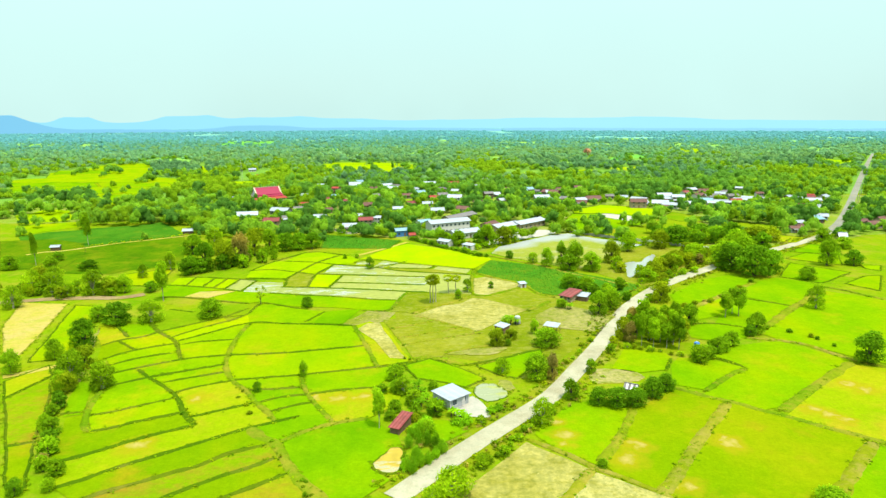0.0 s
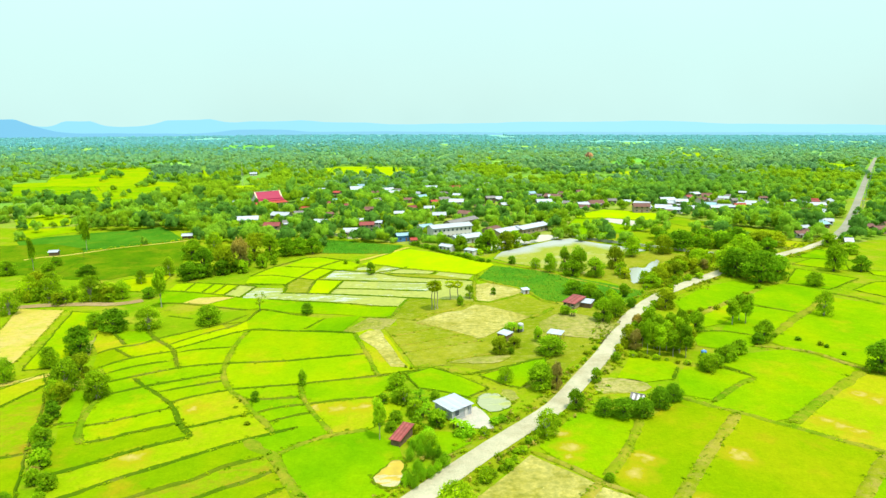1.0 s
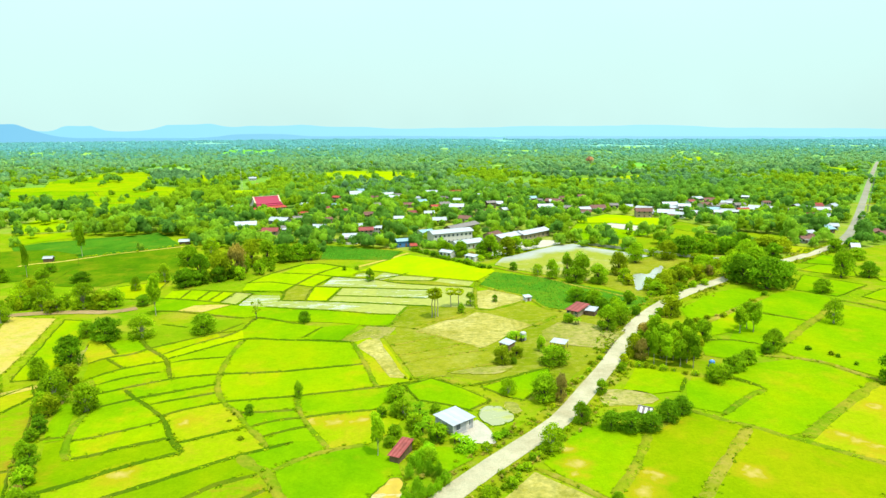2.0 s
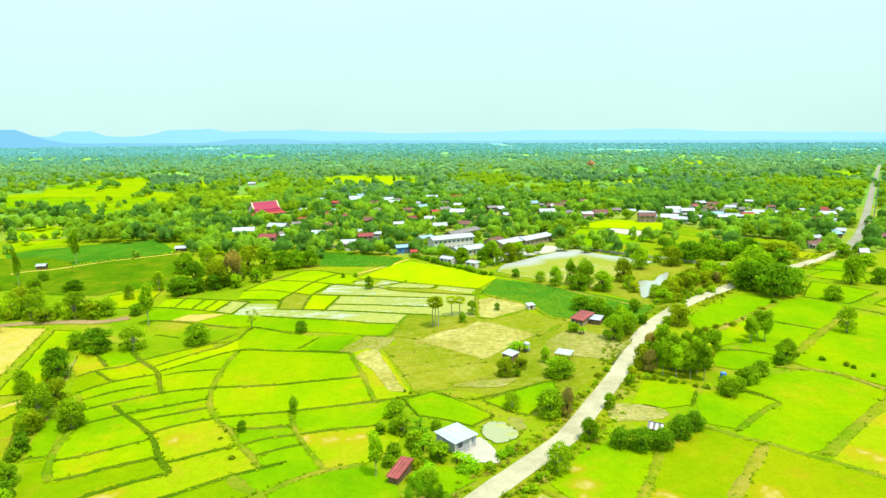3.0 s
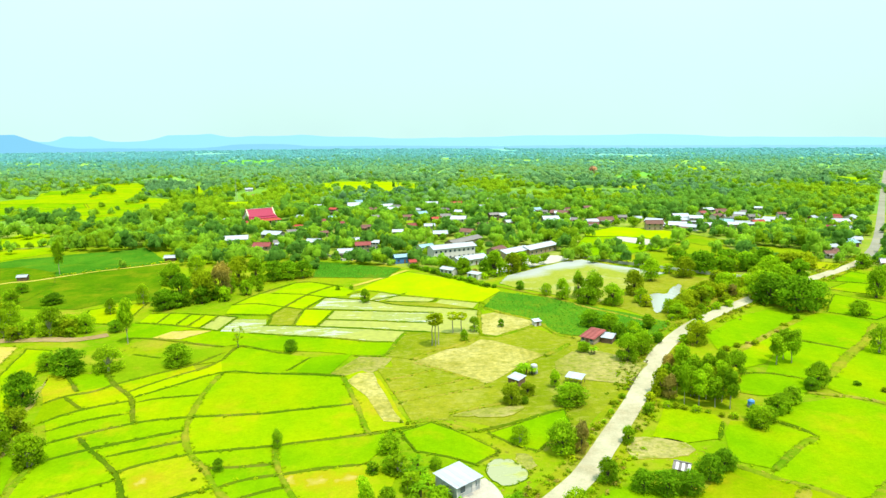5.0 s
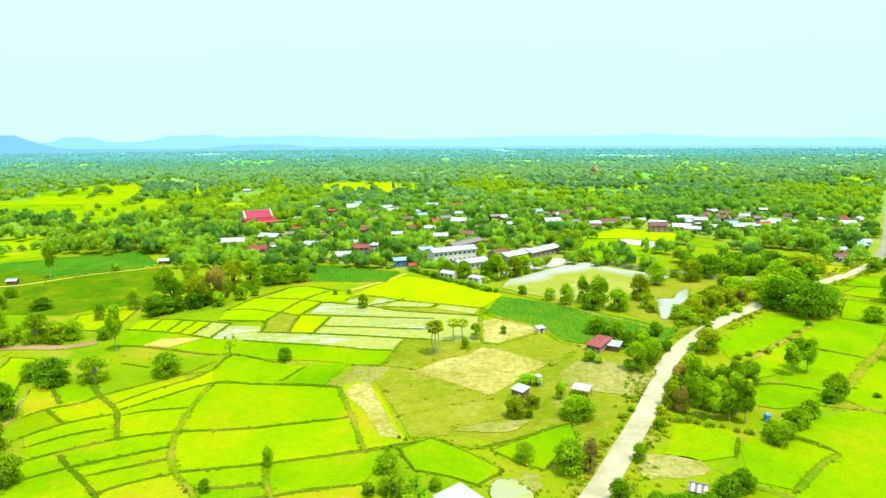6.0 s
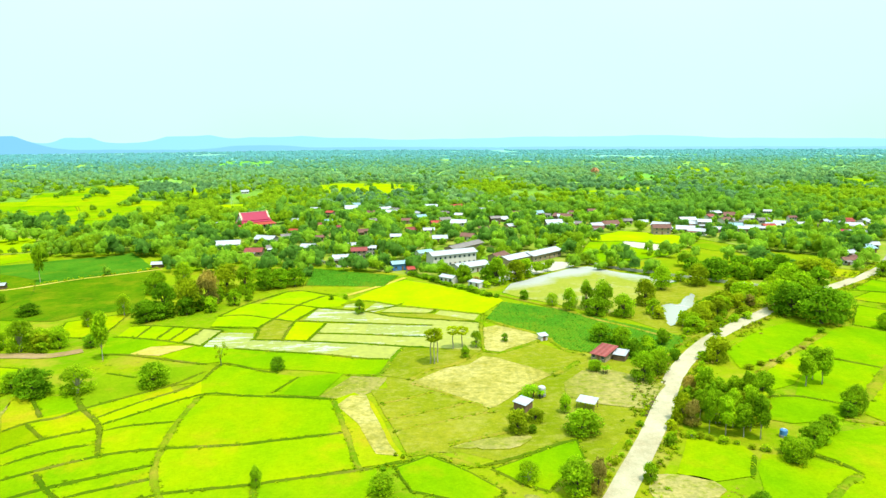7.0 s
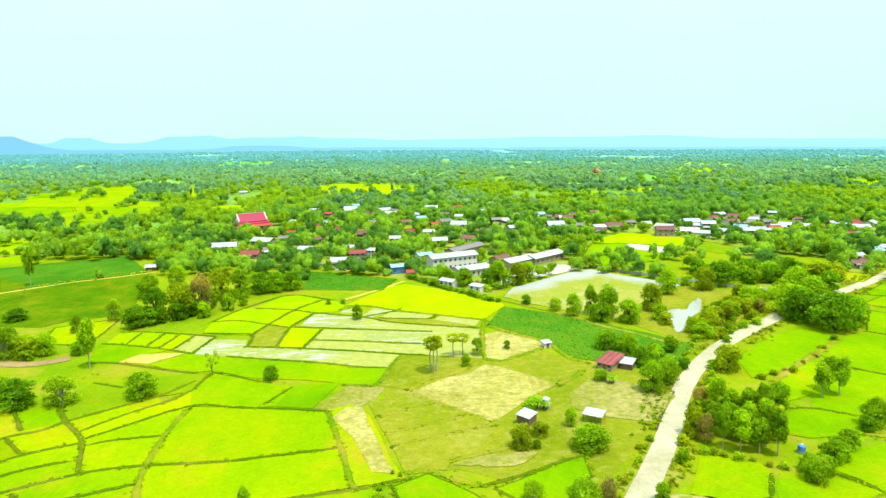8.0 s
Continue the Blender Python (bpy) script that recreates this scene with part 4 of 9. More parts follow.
plot("lime4", (-68.4, 110.2), (-60.5, 116.4), (-52.3, 122.4), (-43.2, 129.3), (-39.3, 131.9), (-34.9, 127.3), (-33.4, 124.7), (-36.8, 123.2), (-40.7, 121.1), (-44.7, 116.9), (-49.1, 114.4), (-53.1, 111.7), (-57.1, 109.3), (-62.2, 105.8))
plot("dry", (-62.2, 105.8), (-57.1, 109.3), (-53.1, 111.7), (-49.1, 114.4), (-44.7, 116.9), (-40.7, 121.1), (-36.8, 123.2), (-33.4, 124.7), (-30.1, 119.7), (-34.8, 115.9), (-38.3, 113.7), (-42.4, 110.4), (-47.7, 106.0))
plot("lime4", (-47.7, 106.0), (-42.4, 110.4), (-38.3, 113.7), (-34.8, 115.9), (-30.1, 119.7), (-27.0, 113.7), (-32.0, 109.6), (-37.7, 105.4))
plot("dry", (-37.7, 105.4), (-32.0, 109.6), (-27.0, 113.7), (-23.4, 108.1), (-21.0, 103.9), (-30.4, 100.5))
plot("lime3", (-66.9, 206.6), (-62.8, 214.4), (-60.8, 226.5), (-48.6, 221.0), (-36.9, 215.8), (-38.3, 203.5), (-48.5, 203.4), (-59.7, 204.5))
plot("green", (-36.9, 215.8), (-24.6, 218.5), (-29.0, 201.9), (-38.3, 203.5))
plot("lime3", (-59.1, 203.9), (-48.5, 203.4), (-33.6, 201.6), (-25.3, 200.1), (-21.4, 188.7), (-19.5, 181.7), (-33.1, 178.6), (-42.3, 176.7), (-57.0, 174.7), (-59.0, 188.8))
plot("lime", (-57.0, 174.7), (-42.3, 176.7), (-33.1, 178.6), (-19.5, 181.7), (-16.2, 171.3), (-14.8, 166.0), (-30.1, 161.6), (-45.4, 158.8), (-50.5, 157.6), (-54.8, 166.0))
plot("lime3", (-50.5, 157.6), (-45.4, 158.8), (-33.8, 160.6), (-31.5, 153.1), (-42.7, 151.5), (-45.6, 151.6))
plot("green", (-45.6, 151.6), (-42.7, 151.5), (-31.5, 153.1), (-29.7, 148.7), (-35.6, 147.3), (-41.1, 144.5))
plot("green", (-41.1, 144.5), (-35.6, 147.3), (-29.7, 148.7), (-27.4, 144.0), (-30.1, 143.5), (-36.7, 139.9))
plot("green", (-36.7, 139.9), (-30.1, 143.5), (-27.4, 144.0), (-23.7, 137.5), (-29.5, 137.4), (-34.1, 134.3))
plot("lime3", (-33.6, 160.6), (-30.1, 161.6), (-18.7, 164.2), (-11.1, 166.2), (-10.2, 159.3), (-14.3, 152.1), (-22.7, 150.7), (-29.4, 148.7), (-31.5, 153.1))
plot("gold", (-29.4, 148.7), (-22.7, 150.7), (-14.3, 152.1), (-6.8, 150.5), (-8.2, 142.4), (-14.1, 135.5), (-21.3, 133.6), (-23.7, 137.5), (-27.4, 144.0))
plot("green", (-34.1, 134.3), (-29.5, 137.4), (-23.7, 137.5), (-21.3, 133.6), (-26.8, 130.0), (-30.7, 126.0), (-31.6, 125.1), (-35.9, 129.3), (-39.1, 131.9))
plot("green", (-30.6, 125.8), (-26.8, 130.0), (-21.3, 133.3), (-14.0, 135.2), (-7.1, 127.8), (-6.0, 122.6), (-8.5, 122.0), (-11.7, 114.8), (-7.5, 110.8), (-12.2, 105.0), (-17.3, 103.0), (-22.2, 110.2), (-27.4, 117.3))
plot("gold", (-24.8, 200.0), (-20.2, 204.4), (-14.5, 196.8), (-8.6, 176.7), (-5.2, 168.8), (-14.8, 166.0), (-18.9, 180.8))
plot("dirt", (-28.6, 201.9), (-22.4, 215.7), (-12.7, 214.6), (-14.4, 206.0), (-20.5, 199.8))
plot("lime3", (21.1, 127.3), (30.8, 140.4), (35.9, 142.6), (44.6, 138.7), (41.8, 132.5), (36.2, 122.4), (31.0, 115.0), (26.1, 119.8), (22.4, 124.4))
plot("lime4", (45.3, 137.5), (57.8, 148.7), (67.9, 140.8), (62.3, 133.9), (54.2, 124.5), (43.7, 110.2), (40.0, 105.4), (33.9, 111.8), (32.0, 115.8), (37.0, 122.3), (42.9, 132.4))
plot("lime4", (68.6, 140.5), (78.0, 133.1), (88.7, 122.2), (83.8, 117.5), (72.7, 106.9), (67.0, 100.8), (39.1, 100.0), (40.2, 105.4), (44.7, 110.1), (55.0, 123.8), (63.5, 133.8))
plot("green", (87.8, 120.7), (92.8, 117.6), (82.3, 99.5), (66.0, 97.7), (73.3, 106.1), (83.5, 116.2))
plot("lime3", (62.6, 162.9), (66.7, 168.8), (74.0, 167.7), (81.4, 161.4), (75.0, 156.4), (65.4, 147.8), (58.5, 151.3))
plot("lime3", (80.9, 160.2), (80.3, 165.4), (76.9, 169.2), (86.3, 177.7), (100.7, 180.4), (111.7, 165.3), (92.9, 150.0), (78.8, 138.1), (73.6, 136.5), (69.1, 140.5), (63.9, 144.9), (65.6, 147.7), (75.3, 156.3))
plot("gold", (77.5, 133.9), (92.3, 146.7), (110.4, 162.2), (117.0, 159.2), (123.8, 154.1), (96.0, 117.5), (87.2, 124.4), (82.5, 128.2))
plot("lime3", (99.2, 186.4), (105.4, 194.1), (131.2, 219.1), (146.2, 233.3), (159.7, 220.5), (168.6, 213.2), (125.1, 155.9), (114.7, 166.4), (108.0, 175.9), (101.2, 181.4))
plot("lime3", (112.7, 233.5), (125.6, 246.1), (136.7, 254.5), (145.4, 247.7), (147.3, 240.6), (131.7, 222.7), (123.2, 215.4), (112.6, 225.8))
plot("green", (111.9, 231.9), (112.2, 225.1), (122.9, 214.7), (106.8, 198.0), (97.7, 192.8), (89.2, 197.7), (102.5, 217.1))
plot("green", (86.9, 230.9), (106.8, 251.6), (121.6, 259.2), (126.5, 248.7), (97.1, 222.9), (84.6, 216.6))
plot("lime", (90.2, 214.3), (106.6, 228.4), (108.2, 223.8), (92.8, 204.6), (85.5, 201.3))
plot("green", (79.7, 196.4), (89.0, 197.1), (97.4, 192.3), (92.7, 183.7), (80.1, 182.3), (76.3, 184.4))
plot("lime3", (46.8, 162.0), (54.4, 176.8), (64.7, 171.9), (65.0, 167.6), (60.3, 160.3), (52.7, 158.7))
plot("stubble", (18.9, 123.9), (25.6, 117.3), (29.5, 113.1), (24.9, 106.6), (22.9, 103.9), (11.8, 100.8), (1.9, 103.0), (11.1, 113.7))
plot("stubble", (30.4, 112.3), (35.8, 108.0), (41.4, 103.3), (39.5, 100.8), (22.2, 100.5), (25.6, 106.6))
bund(1.0, BUND, (-97.2, 185.0), (-94.3, 189.3), (-88.8, 192.1), (-85.4, 196.7), (-76.3, 205.3), (-69.8, 211.0), (-64.3, 221.1))
bund(0.9, BUND, (-102.1, 204.1), (-92.8, 192.3))
bund(1.2, BUND, (-92.4, 206.6), (-85.6, 197.2), (-79.3, 190.7), (-75.8, 186.0), (-69.3, 172.7))
bund(0.8, BUND, (-79.5, 191.2), (-72.9, 200.5), (-67.3, 206.6), (-62.7, 213.8))
bund(0.9, BUND, (-76.5, 187.5), (-71.7, 192.4), (-59.3, 204.5), (-48.5, 203.4), (-33.6, 201.6), (-25.0, 200.0))
bund(0.8, BUND, (-74.2, 184.5), (-69.7, 186.8), (-59.3, 188.8))
bund(0.9, BUND, (-94.0, 188.8), (-85.4, 180.8))
bund(0.9, BUND, (-90.9, 174.4), (-85.4, 180.8), (-76.0, 186.0))
bund(0.9, BUND, (-87.4, 169.3), (-81.1, 174.8), (-73.8, 178.0))
bund(0.9, BUND, (-83.9, 163.3), (-77.9, 167.7), (-69.3, 172.7), (-65.2, 174.2), (-57.9, 175.6), (-42.3, 176.7), (-33.1, 178.6), (-19.5, 181.7))
bund(1.1, BUND, (-81.5, 154.6), (-79.2, 156.2), (-72.6, 160.6), (-67.2, 163.4), (-56.0, 168.8))
bund(0.9, BUND, (-67.9, 156.9), (-62.8, 159.5), (-53.8, 163.6))
bund(0.9, BUND, (-62.5, 150.6), (-58.0, 154.1), (-50.5, 157.6), (-45.4, 158.8), (-33.8, 160.6), (-30.1, 161.6), (-18.7, 164.2), (-11.4, 165.8))
bund(1.3, BANK, (-59.3, 203.3), (-59.1, 188.8), (-57.2, 175.2), (-54.8, 166.0), (-50.5, 157.6), (-45.6, 151.6), (-41.1, 144.5), (-37.0, 139.3), (-34.3, 134.6))
bund(1.1, BUND, (-77.8, 165.7), (-72.5, 160.2), (-67.2, 155.1), (-62.2, 149.9), (-59.6, 146.0), (-56.2, 140.0), (-53.4, 136.3), (-51.2, 133.6))
bund(1.6, BANK, (-80.9, 153.2), (-79.7, 145.6), (-77.6, 139.4), (-75.2, 134.2), (-72.9, 131.5))
bund(1.0, BUND, (-72.9, 131.5), (-68.7, 133.2), (-64.0, 136.2), (-56.2, 140.0))
bund(0.9, BUND, (-77.3, 138.8), (-72.4, 140.9), (-67.4, 143.9), (-60.8, 148.0))
bund(0.9, BUND, (-53.7, 137.7), (-47.1, 141.4), (-41.4, 144.5))
bund(0.8, BUND, (-85.7, 139.7), (-82.3, 140.4), (-78.9, 141.1))
bund(1.1, BUND, (-73.8, 118.4), (-68.7, 121.8), (-64.7, 125.0), (-59.6, 128.9), (-51.3, 133.9))
bund(1.1, BUND, (-68.6, 109.8), (-64.0, 113.0), (-60.5, 116.4), (-52.3, 122.4), (-43.2, 129.3), (-39.3, 131.9), (-34.1, 134.6), (-29.5, 137.4))
bund(1.1, BUND, (-62.2, 105.8), (-57.1, 109.3), (-53.1, 111.7), (-49.1, 114.4), (-44.7, 116.9), (-40.7, 121.1), (-36.8, 123.2), (-33.6, 124.7))
bund(1.1, BUND, (-47.7, 106.0), (-42.4, 110.4), (-38.3, 113.7), (-34.8, 115.9), (-30.3, 119.7))
bund(1.0, BUND, (-37.7, 105.4), (-32.0, 109.6), (-27.2, 113.7))
bund(2.2, BANK, (-39.2, 132.2), (-35.5, 127.8), (-31.8, 124.9), (-27.8, 117.3), (-24.2, 111.3), (-20.8, 107.3), (-17.7, 103.0))
bund(0.8, BUND, (-66.7, 206.0), (-62.8, 214.4), (-61.0, 227.2), (-48.6, 221.0), (-43.3, 219.4))
bund(0.7, BUND, (-41.5, 204.8), (-36.9, 215.8))
bund(0.9, BUND, (-45.6, 151.6), (-36.7, 152.2), (-31.6, 153.1))
bund(0.9, BUND, (-40.8, 144.4), (-35.6, 147.3), (-29.7, 148.7), (-22.7, 150.7), (-14.3, 152.1))
bund(0.9, BUND, (-36.7, 139.9), (-30.1, 143.5), (-27.4, 144.0))
bund(1.2, BANK, (-33.8, 160.6), (-31.4, 152.4), (-27.5, 144.0), (-23.7, 137.5), (-21.2, 133.3))
bund(1.4, BANK, (-31.4, 125.3), (-26.8, 130.0), (-21.3, 133.3), (-14.1, 135.5))
bund(1.3, BANK, (-25.0, 200.0), (-21.4, 188.7), (-18.8, 180.3), (-15.5, 168.4), (-14.0, 165.2))
bund(0.9, BUND, (-91.8, 221.1), (-81.6, 217.2))
bund(0.9, BUND, (-11.4, 165.8), (-9.9, 167.0), (-5.2, 168.8))
bund(2.0, BANK_EARTH, (67.5, 140.5), (61.7, 133.1), (54.8, 124.5), (44.2, 110.1), (39.8, 104.9))
bund(2.2, BANK, (77.8, 136.1), (91.7, 148.1), (111.1, 163.7))
bund(2.4, BANK_EARTH, (88.3, 121.5), (83.3, 116.7), (73.0, 106.5), (68.0, 101.6))
bund(1.3, BANK, (58.0, 150.0), (63.1, 145.0), (69.1, 140.5), (73.5, 136.2), (77.9, 132.8), (82.5, 128.2), (87.2, 124.4), (92.8, 119.2))
bund(1.7, BANK, (45.1, 138.1), (42.2, 132.2), (36.7, 122.4), (31.7, 115.8))
bund(1.5, BANK, (81.1, 160.2), (75.3, 156.3), (65.2, 147.1))
bund(1.1, BANK_EARTH, (19.3, 125.3), (26.0, 119.4), (30.3, 114.3), (35.4, 109.9), (41.5, 103.7))
bund(1.8, BANK_EARTH, (30.1, 113.5), (25.8, 107.6), (22.2, 102.9))
bund(0.9, BUND, (76.1, 168.4), (80.0, 164.2), (81.3, 160.6))
bund(1.3, BANK_EARTH, (92.7, 183.7), (101.0, 180.9), (106.9, 176.8), (111.7, 166.5), (117.6, 159.9), (124.3, 154.8))
bund(1.8, BANK, (66.2, 221.4), (73.9, 233.4), (82.8, 244.6), (92.0, 252.5), (104.4, 264.2), (115.0, 273.9))
bund(2.4, BANK, (147.5, 239.8), (131.5, 221.2), (120.4, 210.9), (103.9, 193.7))
bund(2.0, BANK_EARTH, (126.0, 246.9), (113.1, 235.8), (96.2, 220.9), (87.3, 212.4))
bund(0.9, BUND, (110.8, 225.2), (117.7, 219.8), (123.2, 214.7))
bund(0.9, BUND, (64.7, 168.5), (60.2, 159.9))
bund(0.9, BUND, (80.0, 197.0), (89.0, 197.1), (97.4, 192.3))
bund(1.2, BANK, (147.3, 240.6), (154.0, 232.9), (159.7, 220.5), (168.6, 213.2))

plot("lime2", (-68.9, 296.3), (-62.8, 314.6), (-56.1, 316.1), (-44.8, 307.9), (-53.4, 292.9))
plot("lime2", (-79.4, 277.8), (-77.8, 285.7), (-73.5, 295.8), (-68.9, 296.3), (-53.4, 292.9), (-58.1, 273.8), (-70.7, 279.4))
plot("lime2", (-77.7, 264.9), (-79.4, 277.8), (-70.7, 279.4), (-58.1, 273.8), (-60.7, 262.1))
plot("lime2", (-58.1, 273.8), (-53.1, 292.9), (-44.6, 288.4), (-49.5, 269.9))
plot("lime2", (-53.1, 292.9), (-44.8, 307.9), (-40.1, 306.6), (-34.4, 298.4), (-36.7, 290.3), (-44.6, 288.4))
plot("olive", (-58.5, 249.7), (-60.7, 262.1), (-57.9, 273.1), (-49.5, 269.9), (-49.1, 249.2))
plot("yellow", (-49.1, 249.2), (-49.5, 269.9), (-38.2, 267.3), (-40.7, 247.7))
plot("wet", (-46.9, 270.4), (-44.6, 288.4), (-26.4, 282.0), (-23.0, 266.4))
plot("mud", (-23.0, 266.4), (-26.4, 282.0), (-13.5, 274.0), (4.3, 268.9), (15.7, 265.6), (2.3, 262.5), (-13.0, 264.6))
plot("olive", (-26.4, 282.0), (-20.4, 280.1), (-2.3, 278.3), (14.9, 267.6), (4.3, 268.9), (-13.5, 274.0))
plot("wet", (-35.3, 287.1), (-34.5, 293.4), (-29.5, 294.7), (-28.3, 288.2))
plot("wet", (-26.9, 281.2), (-23.4, 293.5), (-20.3, 297.5), (-12.2, 293.7), (-16.1, 288.3), (-22.8, 281.0))
plot("mud", (-20.4, 280.1), (-16.1, 288.3), (-0.1, 284.2), (-2.3, 278.3))
plot("mud", (-1.2, 274.0), (2.4, 282.5), (16.8, 276.5), (13.9, 267.7))
plot("mud", (-38.2, 267.3), (-23.0, 265.8), (-23.1, 253.5), (-39.2, 255.5))
plot("wet", (-23.0, 265.8), (-13.0, 264.6), (-0.6, 262.6), (-3.2, 250.2), (-23.1, 253.5))
plot("mud", (-39.2, 255.5), (-23.1, 253.5), (-3.2, 250.2), (-3.8, 239.6), (-22.0, 243.6), (-40.5, 247.7))
plot("mud", (-0.6, 262.6), (15.7, 264.9), (15.8, 253.8), (14.2, 235.7), (-3.8, 239.6), (-3.2, 250.2))
plot("wet", (-74.0, 244.1), (-73.0, 257.9), (-60.7, 256.7), (-58.7, 249.2), (-36.3, 246.4), (-21.9, 243.0), (-34.1, 234.7), (-48.0, 237.8), (-62.4, 241.0))
plot("mud", (-22.0, 243.6), (-9.8, 240.4), (-13.0, 229.0), (-20.5, 230.3), (-34.1, 234.7))
plot("yellow", (-34.4, 298.4), (-19.4, 328.9), (-13.3, 334.0), (7.4, 318.8), (25.9, 298.9), (27.0, 294.6), (17.6, 275.7), (2.4, 282.5), (-14.6, 290.5), (-28.3, 298.9))
plot("lime2", (-105.5, 254.4), (-106.2, 267.1), (-98.9, 267.4), (-98.4, 253.5))
plot("lime2", (-98.4, 253.5), (-98.9, 267.4), (-90.7, 265.6), (-91.1, 252.0))
plot("lime2", (-91.1, 252.0), (-90.7, 265.6), (-85.1, 264.1), (-86.3, 250.1))
plot("lime2", (-86.3, 250.1), (-85.1, 264.1), (-79.6, 262.5), (-81.3, 248.2))
plot("mud", (-81.3, 248.2), (-79.6, 262.5), (-72.1, 260.9), (-74.0, 244.1))
plot("green", (-101.9, 237.5), (-108.2, 255.1), (-98.4, 253.5), (-81.1, 247.6), (-89.0, 243.8), (-93.4, 237.1))
plot("pale", (-93.4, 237.1), (-89.2, 244.3), (-75.6, 244.7), (-83.3, 235.6))
plot("green", (-83.1, 235.1), (-75.4, 244.2), (-62.4, 241.0), (-47.9, 237.3), (-34.0, 234.2), (-20.4, 229.8), (-12.9, 228.5), (-15.2, 216.9), (-24.2, 217.3), (-27.9, 219.0), (-37.7, 221.1), (-47.2, 222.4), (-58.1, 225.4), (-62.5, 229.1), (-66.7, 227.5), (-74.9, 230.1))
plot("olive", (-9.7, 239.8), (14.2, 235.7), (5.1, 223.7), (-1.7, 220.7), (-6.5, 212.6), (-15.2, 216.5), (-12.4, 229.4))
plot("stubble", (16.5, 258.6), (21.1, 261.4), (32.9, 252.9), (34.2, 246.6), (31.4, 243.0), (23.0, 237.2), (20.1, 233.9), (14.9, 236.1))
plot("stubble", (-6.4, 210.0), (-1.0, 216.2), (3.5, 220.9), (9.7, 223.1), (14.3, 230.0), (18.0, 228.9), (26.5, 221.1), (32.1, 214.4), (27.8, 210.4), (23.6, 205.9), (18.5, 198.8), (14.8, 194.3), (12.9, 193.2), (7.2, 199.2), (0.5, 205.1))
plot("olive", (20.0, 232.5), (23.9, 238.2), (31.4, 243.0), (36.4, 237.5), (39.4, 231.6), (41.1, 224.7), (35.4, 217.4), (32.1, 214.4), (26.5, 221.1), (18.0, 228.9))
plot("olive", (-16.2, 205.2), (-6.4, 210.0), (0.5, 204.5), (-6.2, 200.1), (-13.3, 196.6))
plot("olive", (-13.3, 196.6), (-6.2, 200.1), (0.5, 204.5), (7.9, 197.3), (4.4, 194.4), (-3.3, 190.9), (-10.7, 187.8))
plot("olive", (-10.7, 187.8), (-3.3, 190.9), (7.9, 197.3), (13.1, 192.9), (10.6, 190.1), (4.2, 187.3), (-3.1, 184.4), (-8.7, 181.8))
plot("olive", (-8.7, 181.8), (-3.1, 184.4), (10.6, 190.1), (15.7, 190.4), (19.0, 182.0), (12.2, 179.3), (3.9, 175.3), (2.7, 171.8), (-2.8, 172.0), (-5.4, 171.2))
plot("dirt", (34.3, 208.6), (40.9, 217.1), (46.6, 218.9), (57.9, 209.8), (60.0, 205.7), (50.2, 191.4), (44.3, 193.1), (38.4, 195.1), (32.9, 200.1))
plot("crop", (18.4, 270.1), (26.2, 292.9), (44.7, 282.3), (67.6, 259.5), (80.3, 245.3), (73.0, 232.3), (63.4, 225.8), (55.6, 226.2), (47.4, 231.2), (40.2, 235.4), (35.1, 249.9), (24.8, 261.2))
plot("stubble", (-23.6, 196.1), (-21.0, 202.1), (-17.0, 202.0), (-14.5, 192.5), (-9.7, 176.7), (-7.1, 170.6), (-11.8, 171.6), (-17.4, 186.5), exact=0.24)
paddy("dirt", 1, (4.4, 173.3), (9.7, 177.0), (15.6, 178.2), (21.4, 178.2), (17.9, 173.9), (12.8, 173.0), rim=0.1, high=0.06, level=0.2)
bund(0.9, BUND, (-79.4, 277.8), (-73.5, 295.8), (-62.8, 314.6), (-56.1, 316.1), (-40.1, 306.6))
bund(0.9, BUND, (-79.4, 277.8), (-70.7, 279.4), (-58.1, 273.8), (-49.5, 269.9), (-46.5, 270.4), (-24.6, 266.5), (-13.0, 264.6), (-0.6, 262.6))
bund(0.9, BUND, (-68.9, 296.3), (-53.4, 292.9), (-44.6, 288.4), (-26.4, 282.0), (-13.5, 274.0), (4.3, 268.9), (15.7, 265.6))
bund(1.0, BUND, (-60.7, 262.1), (-58.1, 273.8), (-53.1, 292.9), (-44.8, 307.9))
bund(0.9, BUND, (-49.1, 249.2), (-49.5, 269.9), (-44.6, 288.4))
bund(0.9, BUND, (-77.7, 264.9), (-69.7, 263.9), (-60.7, 262.1), (-58.5, 249.7))
bund(0.9, BUND, (-40.7, 247.7), (-38.2, 267.3))
bund(1.0, BUND, (-58.8, 249.7), (-49.0, 248.7), (-39.9, 247.1), (-22.0, 243.6), (-9.8, 240.4), (-1.3, 238.9))
bund(0.9, BUND, (-39.2, 255.5), (-23.1, 253.5), (-12.1, 251.2), (-3.2, 250.2))
bund(0.8, BUND, (-26.9, 281.2), (-16.1, 288.3), (-12.2, 293.7))
bund(0.8, BUND, (-20.4, 280.1), (-2.3, 278.3), (0.3, 284.2))
bund(1.2, BANK, (-36.0, 291.9), (-28.2, 298.0), (-14.6, 290.5), (2.4, 282.5), (17.6, 275.7))
bund(0.8, BUND, (-98.4, 253.5), (-98.9, 267.4))
bund(0.8, BUND, (-91.1, 252.0), (-90.7, 265.6))
bund(0.8, BUND, (-86.3, 250.1), (-85.1, 264.1))
bund(0.8, BUND, (-81.3, 248.2), (-79.6, 262.5))
bund(0.9, BUND, (-106.7, 255.0), (-98.4, 253.5), (-81.1, 247.6), (-74.0, 244.1), (-73.6, 246.2), (-72.1, 260.9))
